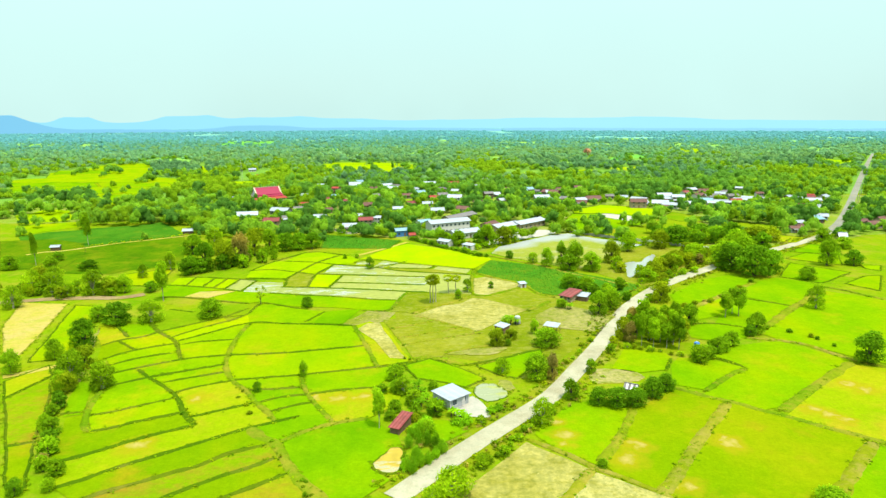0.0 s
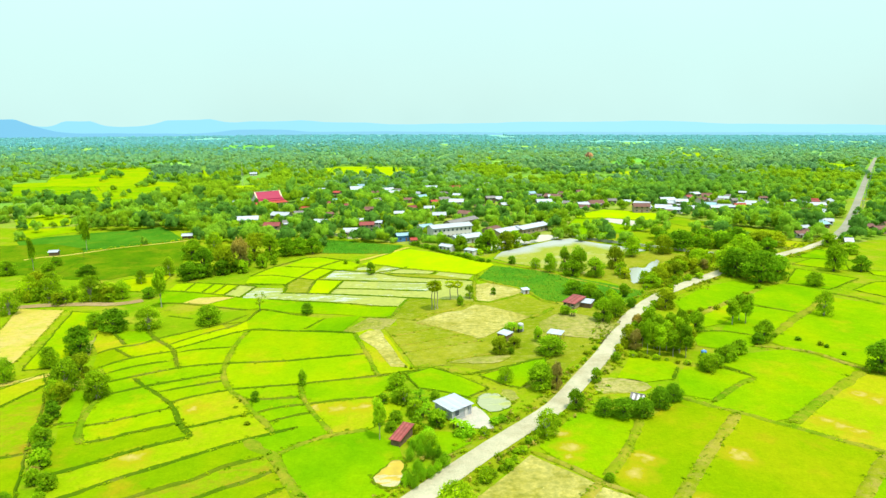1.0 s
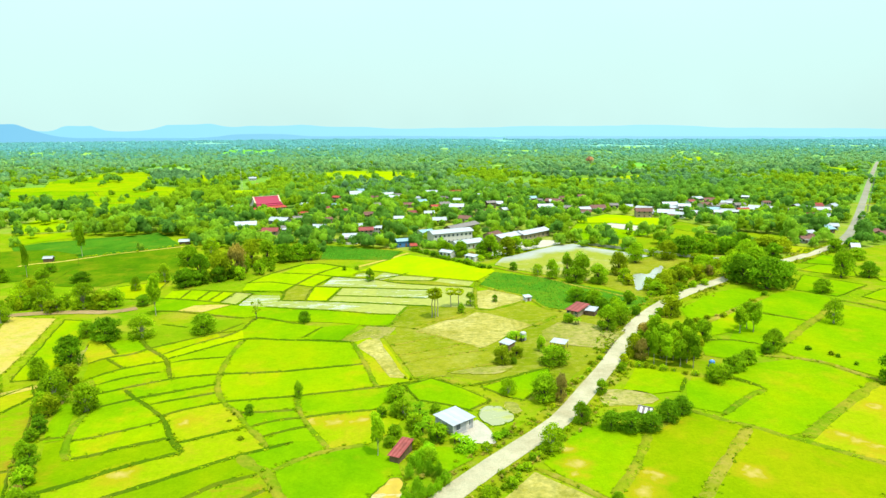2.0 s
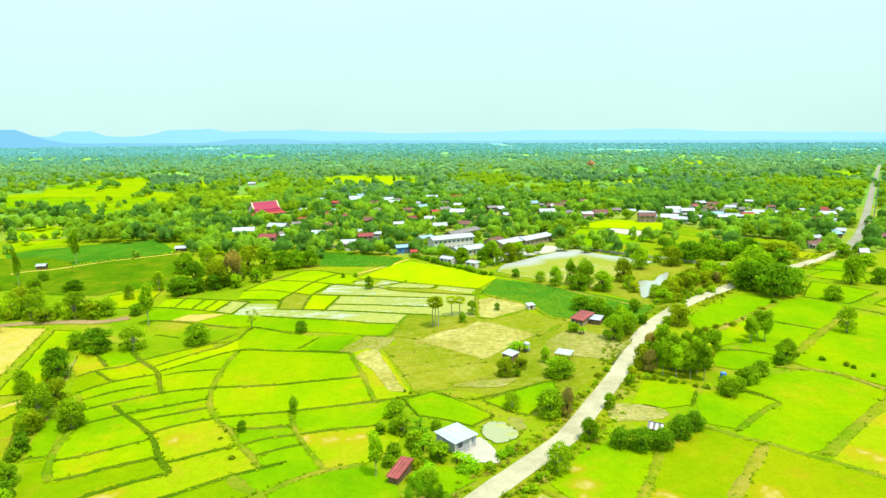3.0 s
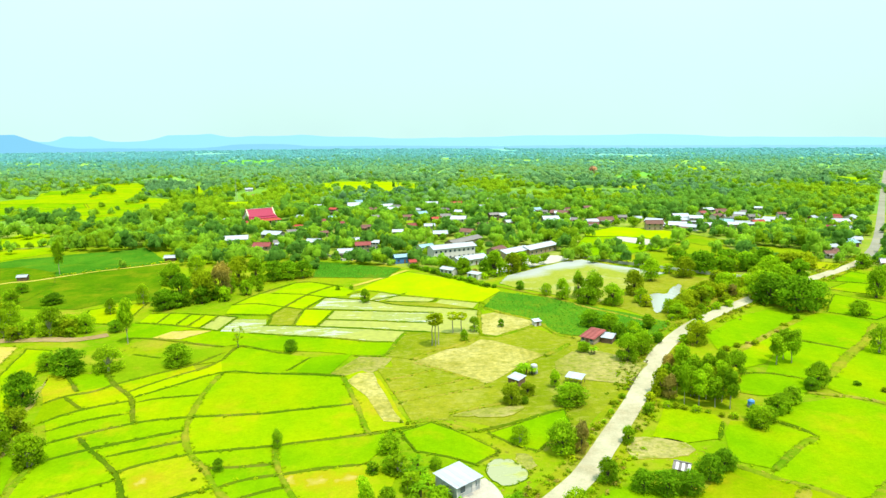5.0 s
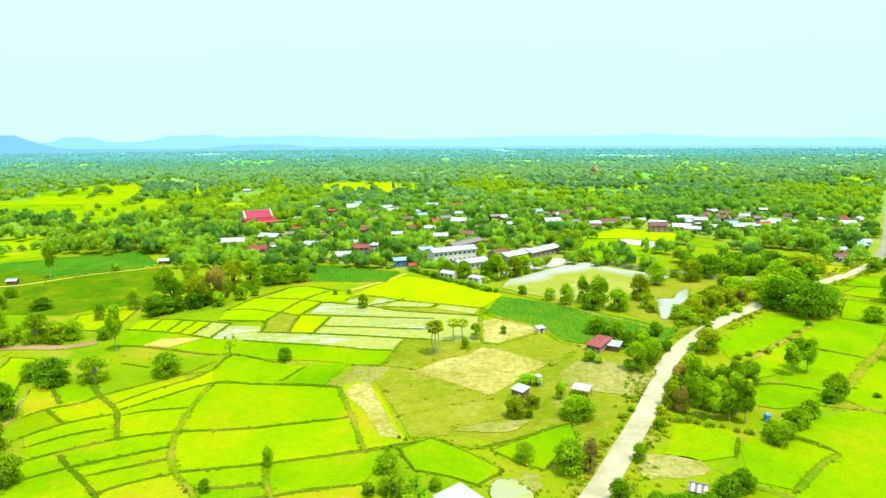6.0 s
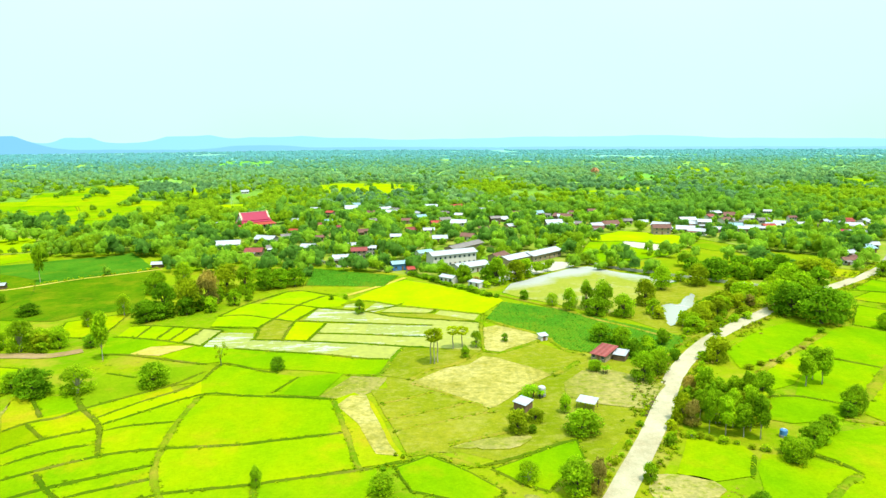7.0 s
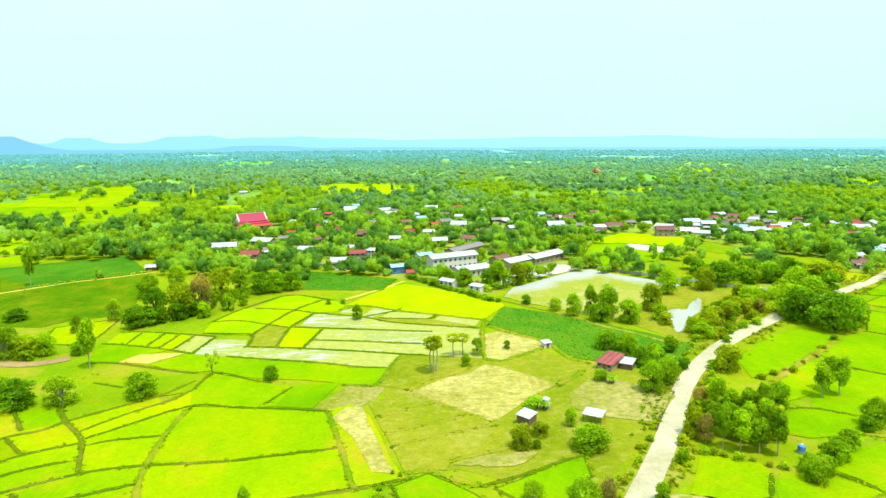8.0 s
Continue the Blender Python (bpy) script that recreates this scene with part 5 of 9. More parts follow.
bund(0.9, BUND, (-106.2, 267.1), (-98.9, 267.4), (-79.9, 263.2), (-72.1, 260.9))
bund(0.9, BUND, (-101.0, 237.4), (-92.3, 236.5), (-74.9, 230.1), (-65.8, 227.1))
bund(1.0, BUND, (-62.4, 241.0), (-47.9, 237.3), (-34.0, 234.2), (-20.4, 229.8), (-13.0, 229.0))
bund(1.1, BANK, (-9.7, 239.8), (-12.4, 229.4), (-15.1, 216.9), (-24.1, 216.9))
bund(0.6, BANK_EARTH, (-13.3, 196.6), (-6.2, 200.1), (0.5, 204.1))
bund(0.6, BANK_EARTH, (-10.7, 187.8), (-3.3, 190.9), (4.4, 194.4), (7.9, 197.0))
bund(0.6, BANK_EARTH, (-8.7, 181.8), (-3.1, 184.4), (4.2, 187.3), (10.6, 190.1), (15.1, 191.3))
bund(0.9, BANK_EARTH, (-6.4, 209.7), (0.5, 204.8), (7.2, 198.9), (12.9, 193.2))
bund(0.9, BANK_EARTH, (3.9, 175.3), (12.2, 179.0), (18.9, 181.7))
bund(1.4, BANK, (-5.4, 171.0), (-0.6, 171.7), (3.8, 168.8), (8.9, 165.8))
bund(1.5, BANK_EARTH, (14.4, 234.2), (5.1, 223.3), (-1.5, 219.9), (-6.5, 212.3))
bund(1.3, BANK, (15.0, 235.1), (20.6, 233.4), (31.3, 242.4), (34.7, 246.0))
bund(1.2, BANK, (17.7, 275.0), (15.9, 259.8), (14.9, 236.1))
bund(1.5, BANK, (18.3, 268.8), (24.7, 260.6), (35.0, 249.3), (39.3, 235.4), (44.0, 230.4))
bund(1.5, BANK, (32.1, 214.0), (35.7, 217.4), (41.4, 224.2))
bund(0.8, BUND, (8.9, 165.8), (14.4, 168.0), (20.3, 171.0), (26.5, 174.7), (31.5, 176.6))

# plots
paddy("crop", 1, (-57.6, 326.0), (-21.9, 322.2), (-16.8, 344.7), (-61.5, 365.0))
paddy("cassava", 1, (-192.2, 284.3), (-166.6, 289.4), (-171.1, 316.5), (-187.3, 346.6), (-213.4, 361.6), (-239.9, 356.6))
paddy("lime", 1, (-127.8, 256.3), (-110.6, 252.7), (-114.5, 285.3), (-133.2, 274.7))
paddy("pale", 1, (-118.4, 173.3), (-116.6, 179.3), (-131.9, 230.0), (-150.3, 233.1), (-140.0, 206.4))
paddy("lime", 1, (-111.2, 172.2), (-102.0, 174.4), (-107.6, 196.6), (-119.0, 226.6), (-128.8, 228.5))
paddy("gold", 1, (-102.2, 148.6), (-98.7, 163.1), (-103.8, 170.7), (-109.2, 159.4))
paddy("dry", 1, (-87.2, 125.7), (-81.9, 127.6), (-89.8, 146.5), (-98.7, 163.1), (-102.2, 148.6))
paddy("lime4", 1, (-77.6, 111.1), (-72.4, 109.5), (-81.9, 127.6), (-87.2, 125.7))
paddy("lime3", 1, (140.2, 255.6), (151.2, 244.1), (173.4, 260.5), (157.9, 280.5))
paddy("lime3", 1, (159.3, 243.7), (165.9, 231.8), (182.1, 255.2), (175.9, 255.5))
paddy("lime3", 1, (160.5, 288.5), (178.2, 273.7), (188.9, 294.1), (176.0, 300.1))
paddy("green", 1, (169.7, 303.1), (190.9, 294.0), (197.9, 309.4), (191.0, 321.4))
paddy("lime2", 1, (183.5, 267.1), (187.3, 262.7), (194.2, 272.8), (185.2, 273.3))
paddy("yellow", 1, (-139.7, 835.1), (-46.8, 787.2), (-11.6, 798.9), (-22.3, 896.0), (-163.3, 952.4))
paddy("yellow", 1, (577.3, 990.5), (564.6, 887.8), (616.7, 954.6), (617.5, 1044.4))
paddy("sand", 1, (8.5, 145.9), (11.5, 142.9), (13.2, 136.0), (9.0, 135.6), (4.4, 137.7), rim=0.1, high=0.06)
paddy("dirt", 1, (39.3, 152.2), (52.4, 154.5), (51.4, 160.4), (43.0, 161.5), rim=0.1, high=0.06)
paddy("lime3", 1, (-7.8, 166.1), (-0.7, 171.1), (7.6, 163.9), (13.6, 156.4), (8.0, 150.9), (2.4, 154.5), (-4.4, 157.1))
plot("green", (0.1, 134.2), (2.8, 134.2), (8.2, 131.4), (7.6, 129.1), (2.1, 123.9), (-0.5, 125.2), (-1.2, 130.0))
paddy("green", 1, (11.1, 165.0), (21.4, 171.5), (30.9, 177.2), (30.7, 168.5), (21.5, 156.1), (15.7, 159.3), high=0.15)
plot("crop", (-201.9, 319.1), (-196.5, 325.9), (-189.4, 328.0), (-179.6, 337.4), (-168.1, 349.0), (-152.7, 359.0), (-142.4, 368.2), (-149.8, 380.9), (-161.5, 398.4), (-176.2, 419.1), (-186.1, 407.6), (-207.5, 397.7), (-214.8, 390.5), (-229.6, 384.7), (-232.4, 379.7), (-237.7, 370.2), exact=0.16)
plot("cassava", (-200.9, 317.6), (-195.5, 324.4), (-188.4, 326.4), (-178.6, 335.7), (-167.2, 347.2), (-151.8, 357.1), (-141.5, 366.1), (-126.6, 329.7), (-116.0, 294.9), (-123.4, 286.6), (-133.0, 282.5), (-138.2, 275.2), (-150.8, 276.1), (-163.4, 278.2), (-173.7, 278.8), exact=0.14)
plot("lime2", (-294.2, 456.2), (-289.0, 464.9), (-293.0, 492.7), (-269.0, 479.2), (-243.5, 438.5), (-243.8, 427.7), (-259.2, 420.0), (-265.3, 414.3), exact=0.13)
plot("lime", (-261.2, 403.9), (-254.8, 413.4), (-240.5, 422.2), (-234.4, 424.3), (-221.4, 403.4), (-232.1, 388.6), (-235.3, 384.1), (-240.6, 374.4), exact=0.13)
paddy("pool", 1, (9.6, 149.2), (11.3, 144.5), (14.1, 143.5), (17.7, 146.0), (17.6, 149.1), (16.1, 152.4), (14.3, 154.0), (11.3, 153.1), level=0.12, high=0.14, rim=0.25)
paddy("dirt", 1, (15.9, 152.1), (17.8, 149.1), (19.8, 151.0), (19.2, 155.1), (16.7, 156.3), rim=0.1, high=0.06)
paddy("pond", 1, (-11.5, 115.6), (-9.2, 113.2), (-6.0, 113.1), (-5.3, 120.9), (-7.6, 123.2), (-10.1, 119.3), level=0.2, high=0.3)
paddy("lime", 1, (-353.1, 546.6), (-476.8, 732.8), (-474.4, 757.8), (-452.1, 761.0), (-493.6, 841.2), (-489.8, 874.3), (-480.5, 909.2), (-495.3, 962.4), (-494.6, 1018.8), (-435.9, 1006.9), (-334.4, 770.0), (-288.3, 735.9), (-250.4, 660.8), (-242.6, 611.5), (-257.6, 587.8), (-241.4, 533.9), (-237.8, 501.8), (-258.9, 510.1), (-294.6, 564.9), (-342.5, 598.3), (-364.0, 592.8), exact=0.075, high=0.1)
paddy("green", 1, (-475.8, 815.8), (-401.9, 814.1), (-439.1, 879.1), (-504.1, 878.3))
paddy("green", 1, (-433.5, 661.1), (-335.8, 654.2), (-364.1, 701.4), (-457.5, 707.4))
paddy("lime3", 1, (-334.6, 654.0), (-255.7, 644.8), (-282.7, 691.4), (-362.8, 701.1))
paddy("green", 1, (-390.0, 596.3), (-313.5, 592.2), (-345.9, 645.8), (-419.0, 649.2))
paddy("lime", 1, (-312.4, 592.1), (-250.2, 585.7), (-281.0, 638.8), (-344.7, 645.7))
paddy("green", 1, (-260.6, 523.7), (-232.6, 521.9), (-266.0, 579.8), (-293.1, 581.4))
paddy("yellow", 1, (-201.7, 619.8), (-219.4, 677.9), (-190.1, 679.2), (-173.4, 630.2), (-179.9, 607.8), high=0.1)
paddy("lime2", 1, (-255.8, 718.4), (-335.7, 942.4), (-317.6, 918.3), (-250.2, 730.1), high=0.1)
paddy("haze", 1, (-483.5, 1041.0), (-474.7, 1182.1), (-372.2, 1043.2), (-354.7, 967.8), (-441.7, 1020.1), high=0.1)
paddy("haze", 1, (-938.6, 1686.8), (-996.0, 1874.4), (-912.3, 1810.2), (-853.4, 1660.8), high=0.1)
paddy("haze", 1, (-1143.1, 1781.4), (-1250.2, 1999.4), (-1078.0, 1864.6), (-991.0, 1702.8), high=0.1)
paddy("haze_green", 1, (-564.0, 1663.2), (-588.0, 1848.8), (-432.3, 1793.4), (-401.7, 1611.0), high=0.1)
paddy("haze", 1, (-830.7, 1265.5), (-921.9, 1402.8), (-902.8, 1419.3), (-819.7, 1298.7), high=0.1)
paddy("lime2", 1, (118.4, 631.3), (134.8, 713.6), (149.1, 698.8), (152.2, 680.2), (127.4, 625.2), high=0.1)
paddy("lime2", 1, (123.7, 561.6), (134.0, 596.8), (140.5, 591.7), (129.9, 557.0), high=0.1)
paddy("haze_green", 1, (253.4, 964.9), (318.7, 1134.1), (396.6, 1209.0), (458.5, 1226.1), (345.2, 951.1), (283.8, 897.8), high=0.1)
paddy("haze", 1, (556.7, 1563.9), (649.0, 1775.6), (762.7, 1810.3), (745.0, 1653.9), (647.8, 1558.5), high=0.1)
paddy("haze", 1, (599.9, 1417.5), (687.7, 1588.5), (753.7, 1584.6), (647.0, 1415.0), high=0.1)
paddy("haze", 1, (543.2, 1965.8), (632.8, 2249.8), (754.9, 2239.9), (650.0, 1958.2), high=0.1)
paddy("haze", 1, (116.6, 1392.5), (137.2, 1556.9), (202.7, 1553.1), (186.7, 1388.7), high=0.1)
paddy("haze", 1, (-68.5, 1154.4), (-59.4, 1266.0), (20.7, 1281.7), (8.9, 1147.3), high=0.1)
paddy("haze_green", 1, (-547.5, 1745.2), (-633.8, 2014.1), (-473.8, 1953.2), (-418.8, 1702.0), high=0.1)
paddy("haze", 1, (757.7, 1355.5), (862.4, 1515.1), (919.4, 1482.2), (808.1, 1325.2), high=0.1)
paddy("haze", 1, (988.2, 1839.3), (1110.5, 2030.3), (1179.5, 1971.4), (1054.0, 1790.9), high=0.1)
paddy("lime2", 1, (-135.7, 800.1), (-86.1, 767.9), (-100.4, 978.4), (-151.7, 978.2))
paddy("yellow", 1, (-84.8, 767.7), (-46.9, 760.7), (-54.4, 955.9), (-99.1, 990.3))
paddy("lime", 1, (-44.7, 767.7), (-7.4, 791.6), (-21.8, 915.1), (-52.7, 955.6))
paddy("yellow", 1, (-202.4, 618.0), (-166.3, 622.0), (-190.0, 699.7), (-224.3, 693.5))
paddy("yellow", 1, (61.5, 653.1), (71.2, 646.1), (79.6, 710.2), (69.7, 718.6))
paddy("lime2", 1, (438.9, 1236.2), (475.1, 1141.8), (594.4, 1445.4), (556.8, 1528.3))
paddy("yellow", 1, (507.0, 869.7), (534.1, 821.0), (627.5, 964.6), (602.1, 1001.2))
paddy("dirt", 1, (-92.4, 162.5), (-89.3, 159.8), (-102.1, 191.1), (-106.4, 203.2), (-102.1, 186.2), rim=0.1, high=0.06)
# the school's playing field, the pond beside it and the plots behind
paddy("pitch", 1, (27.7, 308.3), (35.5, 297.9), (46.8, 288.0), (56.8, 276.8), (64.0, 273.5), (81.4, 296.7), (93.0, 314.5), (107.1, 323.9), (99.4, 333.3), (86.3, 344.9), (76.0, 359.8), (64.7, 354.1), (48.8, 339.2), (33.0, 323.7), rim=0.3, high=0.1)
paddy("olive", 1, (66.1, 269.5), (81.8, 295.7), (94.0, 313.5), (108.3, 322.8), (121.5, 312.6), (121.8, 298.5), (113.5, 276.8), (89.8, 252.2), (77.7, 249.6), (72.9, 256.9), rim=0.2, high=0.05, level=0.06)
paddy("lake", 1, (86.0, 283.8), (90.4, 286.6), (93.0, 285.6), (99.3, 295.5), (104.2, 302.2), (104.8, 298.1), (99.3, 285.2), (93.9, 277.7), (89.8, 273.0), (86.0, 265.4), (82.4, 258.3), (79.4, 256.7), (79.9, 263.1), (81.7, 271.4), high=0.12, level=0.15)
paddy("sand", 1, (29.1, 328.5), (44.8, 340.8), (66.1, 357.3), (70.4, 365.7), (62.0, 371.4), (45.2, 361.3), (29.6, 341.0), rim=0.1, high=0.06, level=0.2)
paddy("yellow", 1, (97.0, 450.4), (123.9, 476.5), (146.0, 464.3), (165.1, 441.6), (143.3, 418.9), (115.0, 433.6), (95.1, 435.4))
paddy("green", 1, (93.0, 433.5), (115.0, 433.6), (143.3, 418.9), (146.7, 411.0), (124.0, 383.8), (95.7, 368.0), (79.9, 366.4), (78.7, 392.4))
paddy("sand", 1, (115.4, 431.5), (136.5, 411.9), (126.9, 398.4), (112.5, 414.1), rim=0.1, high=0.06, level=0.2)
paddy("grass", 1, (162.7, 437.5), (174.4, 414.1), (166.4, 393.3), (153.0, 396.2), (146.8, 412.9))
paddy("grass", 1, (180.1, 393.8), (198.7, 382.3), (201.6, 371.2), (188.0, 352.5), (172.2, 348.5), (161.6, 367.1))
paddy("gold", 1, (187.5, 347.4), (199.5, 337.7), (185.2, 323.8), (176.3, 330.0))
strip_of([(-158.0, 232.0), (-145.6, 236.0), (-136.6, 237.2), (-127.2, 237.6), (-116.8, 237.0), (-109.6, 241.6)], 4.6, 0.16, "path", SOIL, "bare pinkish brown soil bank under the tree row", "path", 0.3)
strip_of([(-111.0, 162.0), (-105.9, 165.6), (-101.5, 169.4), (-97.9, 172.5)], 2.5, 0.16, "path", FIELD["pale"], "dusty brown farm track", "path")
strip_of([(-65.4, 388.3), (-40.8, 365.3), (-25.5, 375.4)], 3.0, 0.16, "path", FIELD["pale"], "dusty pale farm track", "path")
strip_of([(-36.5, 306.8), (-24.8, 322.4), (-13.6, 339.7)], 2.5, 0.16, "path", FIELD["pale"], "dusty brown farm track", "path")
strip_of([(25.4, 304.3), (46.7, 281.4), (57.2, 266.1), (66.5, 255.9), (74.8, 243.9)], 1.6, 0.20, "path", BANK_EARTH, "grassy earth bank beside the cane field", "path")

# ---- buildings ----
def near_way(x, y, gap):
    return any((x - px) ** 2 + (y - py) ** 2 < gap * gap for px, py in WAYS)


def building(name, x, y, rot, w, d, h, roof, wall=WHITE, shape="gable", rise=1.2, eave=0.5, storeys=1, bays=3, label="", group="", sheets=0.0, alt=None, trim=None, door=True, category="house"):
    """A house: walls with thickness, a roof of two slopes or one, a door and windows with frames."""
    if group == "village houses":                        # crowded plots: smaller houses, each turned its own way
        w, d = 0.84 * w, 0.84 * d
        rot += 55 * noise.noise((x * 0.31, y * 0.17, 5.0))
        h, rise = min(h, 4.8) - 0.3, rise * 0.9
    root = empty(name, x, y, rot, label, category, group)
    BUILT.append((x, y, 0.6 * math.hypot(w, d)))
    hw, hd, t = w / 2, d / 2, 0.15
    back_h = h + rise if shape == "mono" else h
    sides = [(-hw, hw, -hd, -hd + t, h), (-hw, hw, hd - t, hd, back_h)]
    for x0, x1, y0, y1, z1 in sides:
        obj("wall", *box(x0, x1, y0, y1, 0, z1), wall, root)
    for s in (-1, 1):
        x0, x1 = (-hw, -hw + t) if s < 0 else (hw - t, hw)
        v, f = box(x0, x1, -hd + t, hd - t, 0, h)
        if shape == "mono":
            for i in (6, 7):
                v[i] = (v[i][0], v[i][1], back_h)
        obj("wall", v, f, wall, root)
        if shape == "gable":
            gx = x0 if s < 0 else x1 - t
            gv_ = [(gx, -hd, h), (gx, hd, h), (gx, 0, h + rise), (gx + t, -hd, h), (gx + t, hd, h), (gx + t, 0, h + rise)]
            obj("gable", gv_, [(0, 2, 1), (3, 4, 5), (0, 3, 5, 2), (1, 2, 5, 4), (0, 1, 4, 3)], wall, root)
    ex = hw + eave
    slopes = []
    if shape == "gable":
        k = rise / hd
        lo = h - k * eave + 0.12
        slopes = [((-ex, -hd - eave, lo), (ex, -hd - eave, lo), (ex, 0, h + rise + 0.12), (-ex, 0, h + rise + 0.12)),
                  ((ex, hd + eave, lo), (-ex, hd + eave, lo), (-ex, 0, h + rise + 0.12), (ex, 0, h + rise + 0.12))]
    elif shape == "mono":
        k = rise / d
        slopes = [((-ex, -hd - eave, h - k * eave + 0.1), (ex, -hd - eave, h - k * eave + 0.1), (ex, hd + eave, back_h + k * eave + 0.1), (-ex, hd + eave, back_h + k * eave + 0.1))]
    for c in slopes:
        n_ = max(1, round(2 * ex / sheets)) if sheets else 1
        a_, b_, c_, d_ = (Vector(p) for p in c)
        for i in range(n_):
            t0, t1 = i / n_, (i + 1) / n_
            lift = 0.02 * (i % 2) if n_ > 1 else 0
            q = [a_.lerp(b_, t0), a_.lerp(b_, t1), d_.lerp(c_, t1), d_.lerp(c_, t0)]
            obj("roof_sheet" if n_ > 1 else "roof", *slab([(p.x, p.y, p.z + lift) for p in q], 0.07), alt if alt and i % 2 else roof, root)
    if shape == "gable":
        obj("ridge_cap", *box(-ex, ex, -0.16, 0.16, h + rise + 0.1, h + rise + 0.2), trim or roof, root)
    if group == "village houses":
        side = 1 if noise.noise((x * 0.7, y * 0.9, 1.0)) > 0 else -1
        e0, e1, out = -hw * 0.9, hw * (0.2 + 0.6 * abs(noise.noise((x, y, 2.0)))), 2.6
        lean = (ZINC_OLD, RUST, ZINC, ZINC_OLD)[int(abs(x + y)) % 4]
        c = [(e0, side * (hd + out), 2.0), (e1, side * (hd + out), 2.0), (e1, side * (hd + 0.02), 2.65), (e0, side * (hd + 0.02), 2.65)]
        porch = obj("porch_roof", *slab(c if side < 0 else c[::-1], 0.06), lean, root)
        for px in (e0 + 0.2, e1 - 0.2):
            obj("porch_post", *tube([(px, side * (hd + out - 0.2), 0), (px, side * (hd + out - 0.2), 1.98)], [0.08, 0.08], 5), TIMBER, porch)
    step = h / storeys
    for s in range(storeys):
        for i in range(bays):
            cx = -hw + w * (i + 0.5) / bays
            ww = min(1.1, 0.6 * w / bays)
            if door and s == 0 and i == bays // 2:
                obj("door", *box(cx - 0.45, cx + 0.45, -hd - 0.05, -hd + 0.02, 0.02, min(2.05, h - 0.2)), TIMBER, root)
                continue
            z0 = s * step + 0.95
            win = obj("window", *box(cx - ww / 2, cx + ww / 2, -hd - 0.06, -hd - 0.005, z0, min(z0 + 1.15, s * step + step - 0.25)), PANE, root)
            obj("sill", *box(cx - ww / 2 - 0.08, cx + ww / 2 + 0.08, -hd - 0.12, -hd - 0.002, z0 - 0.1, z0 - 0.01), WHITE, win)
    return root


def dress_house(root, w, d, h):
    """Pale corner posts, a white sheet door and a step for the block house by the road."""
    for px in (-w / 2, w / 2):
        for py in (-d / 2, d / 2):
            obj("post", *box(px - 0.12, px + 0.12, py - 0.12, py + 0.12, 0, h - 0.02), WHITE, root)
    for py in (-d / 6, d / 6):
        obj("post", *box(-w / 2 - 0.1, -w / 2 + 0.05, py - 0.09, py + 0.09, 0, h - 0.02), WHITE, root)
    obj("sheet_door", *box(w / 2 - 2.0, w / 2 - 1.1, -d / 2 - 0.09, -d / 2 - 0.065, 0.05, 2.05), WHITE, root)
    obj("step", *box(-0.7, 0.7, -d / 2 - 0.7, -d / 2 - 0.1, 0, 0.14), BLOCK, root)


def shelter(x, y, rot, w, d, h):
    """An open field shelter: a thin sloping roof on six posts."""
    root = empty("field_shelter", x, y, rot, "open field shelter with a pale flat zinc roof", "shelter")
    BUILT.append((x, y, 4))
    k = 6
    for i in range(k):
        x0, x1 = -w / 2 + w * i / k, -w / 2 + w * (i + 1) / k
        u = 0.02 * (i % 2)
        obj("roof_sheet", *slab([(x0, -d / 2, h + u), (x1, -d / 2, h + u), (x1, d / 2, h + 0.35 + u), (x0, d / 2, h + 0.35 + u)], 0.06), ZINC, root)
    for px in (-w / 2 + 0.25, 0, w / 2 - 0.25):
        for py, top in ((-d / 2 + 0.25, h), (d / 2 - 0.25, h + 0.3)):
            obj("post", *tube([(px, py, 0), (px, py, top)], [0.08, 0.07], 6), TIMBER, root)


def water_tank(x, y, r, h, material, label):
    root = empty("water_tank", x, y, 0, label, "water tank")
    BUILT.append((x, y, 2))
    obj("ring", *tube([(0, 0, 0), (0, 0, 0.5)], [r * 1.05, r * 1.05], 16), BLOCK, root)
    obj("tank", *tube([(0, 0, 0.5), (0, 0, h * 0.9), (0, 0, h), (0, 0, h + 0.12)], [r * 0.96, r * 0.96, r * 0.75, r * 0.2], 16), material, root)
    obj("lid", *tube([(0, 0, h + 0.12), (0, 0, h + 0.2)], [r * 0.3, r * 0.28], 12), STEEL, root)


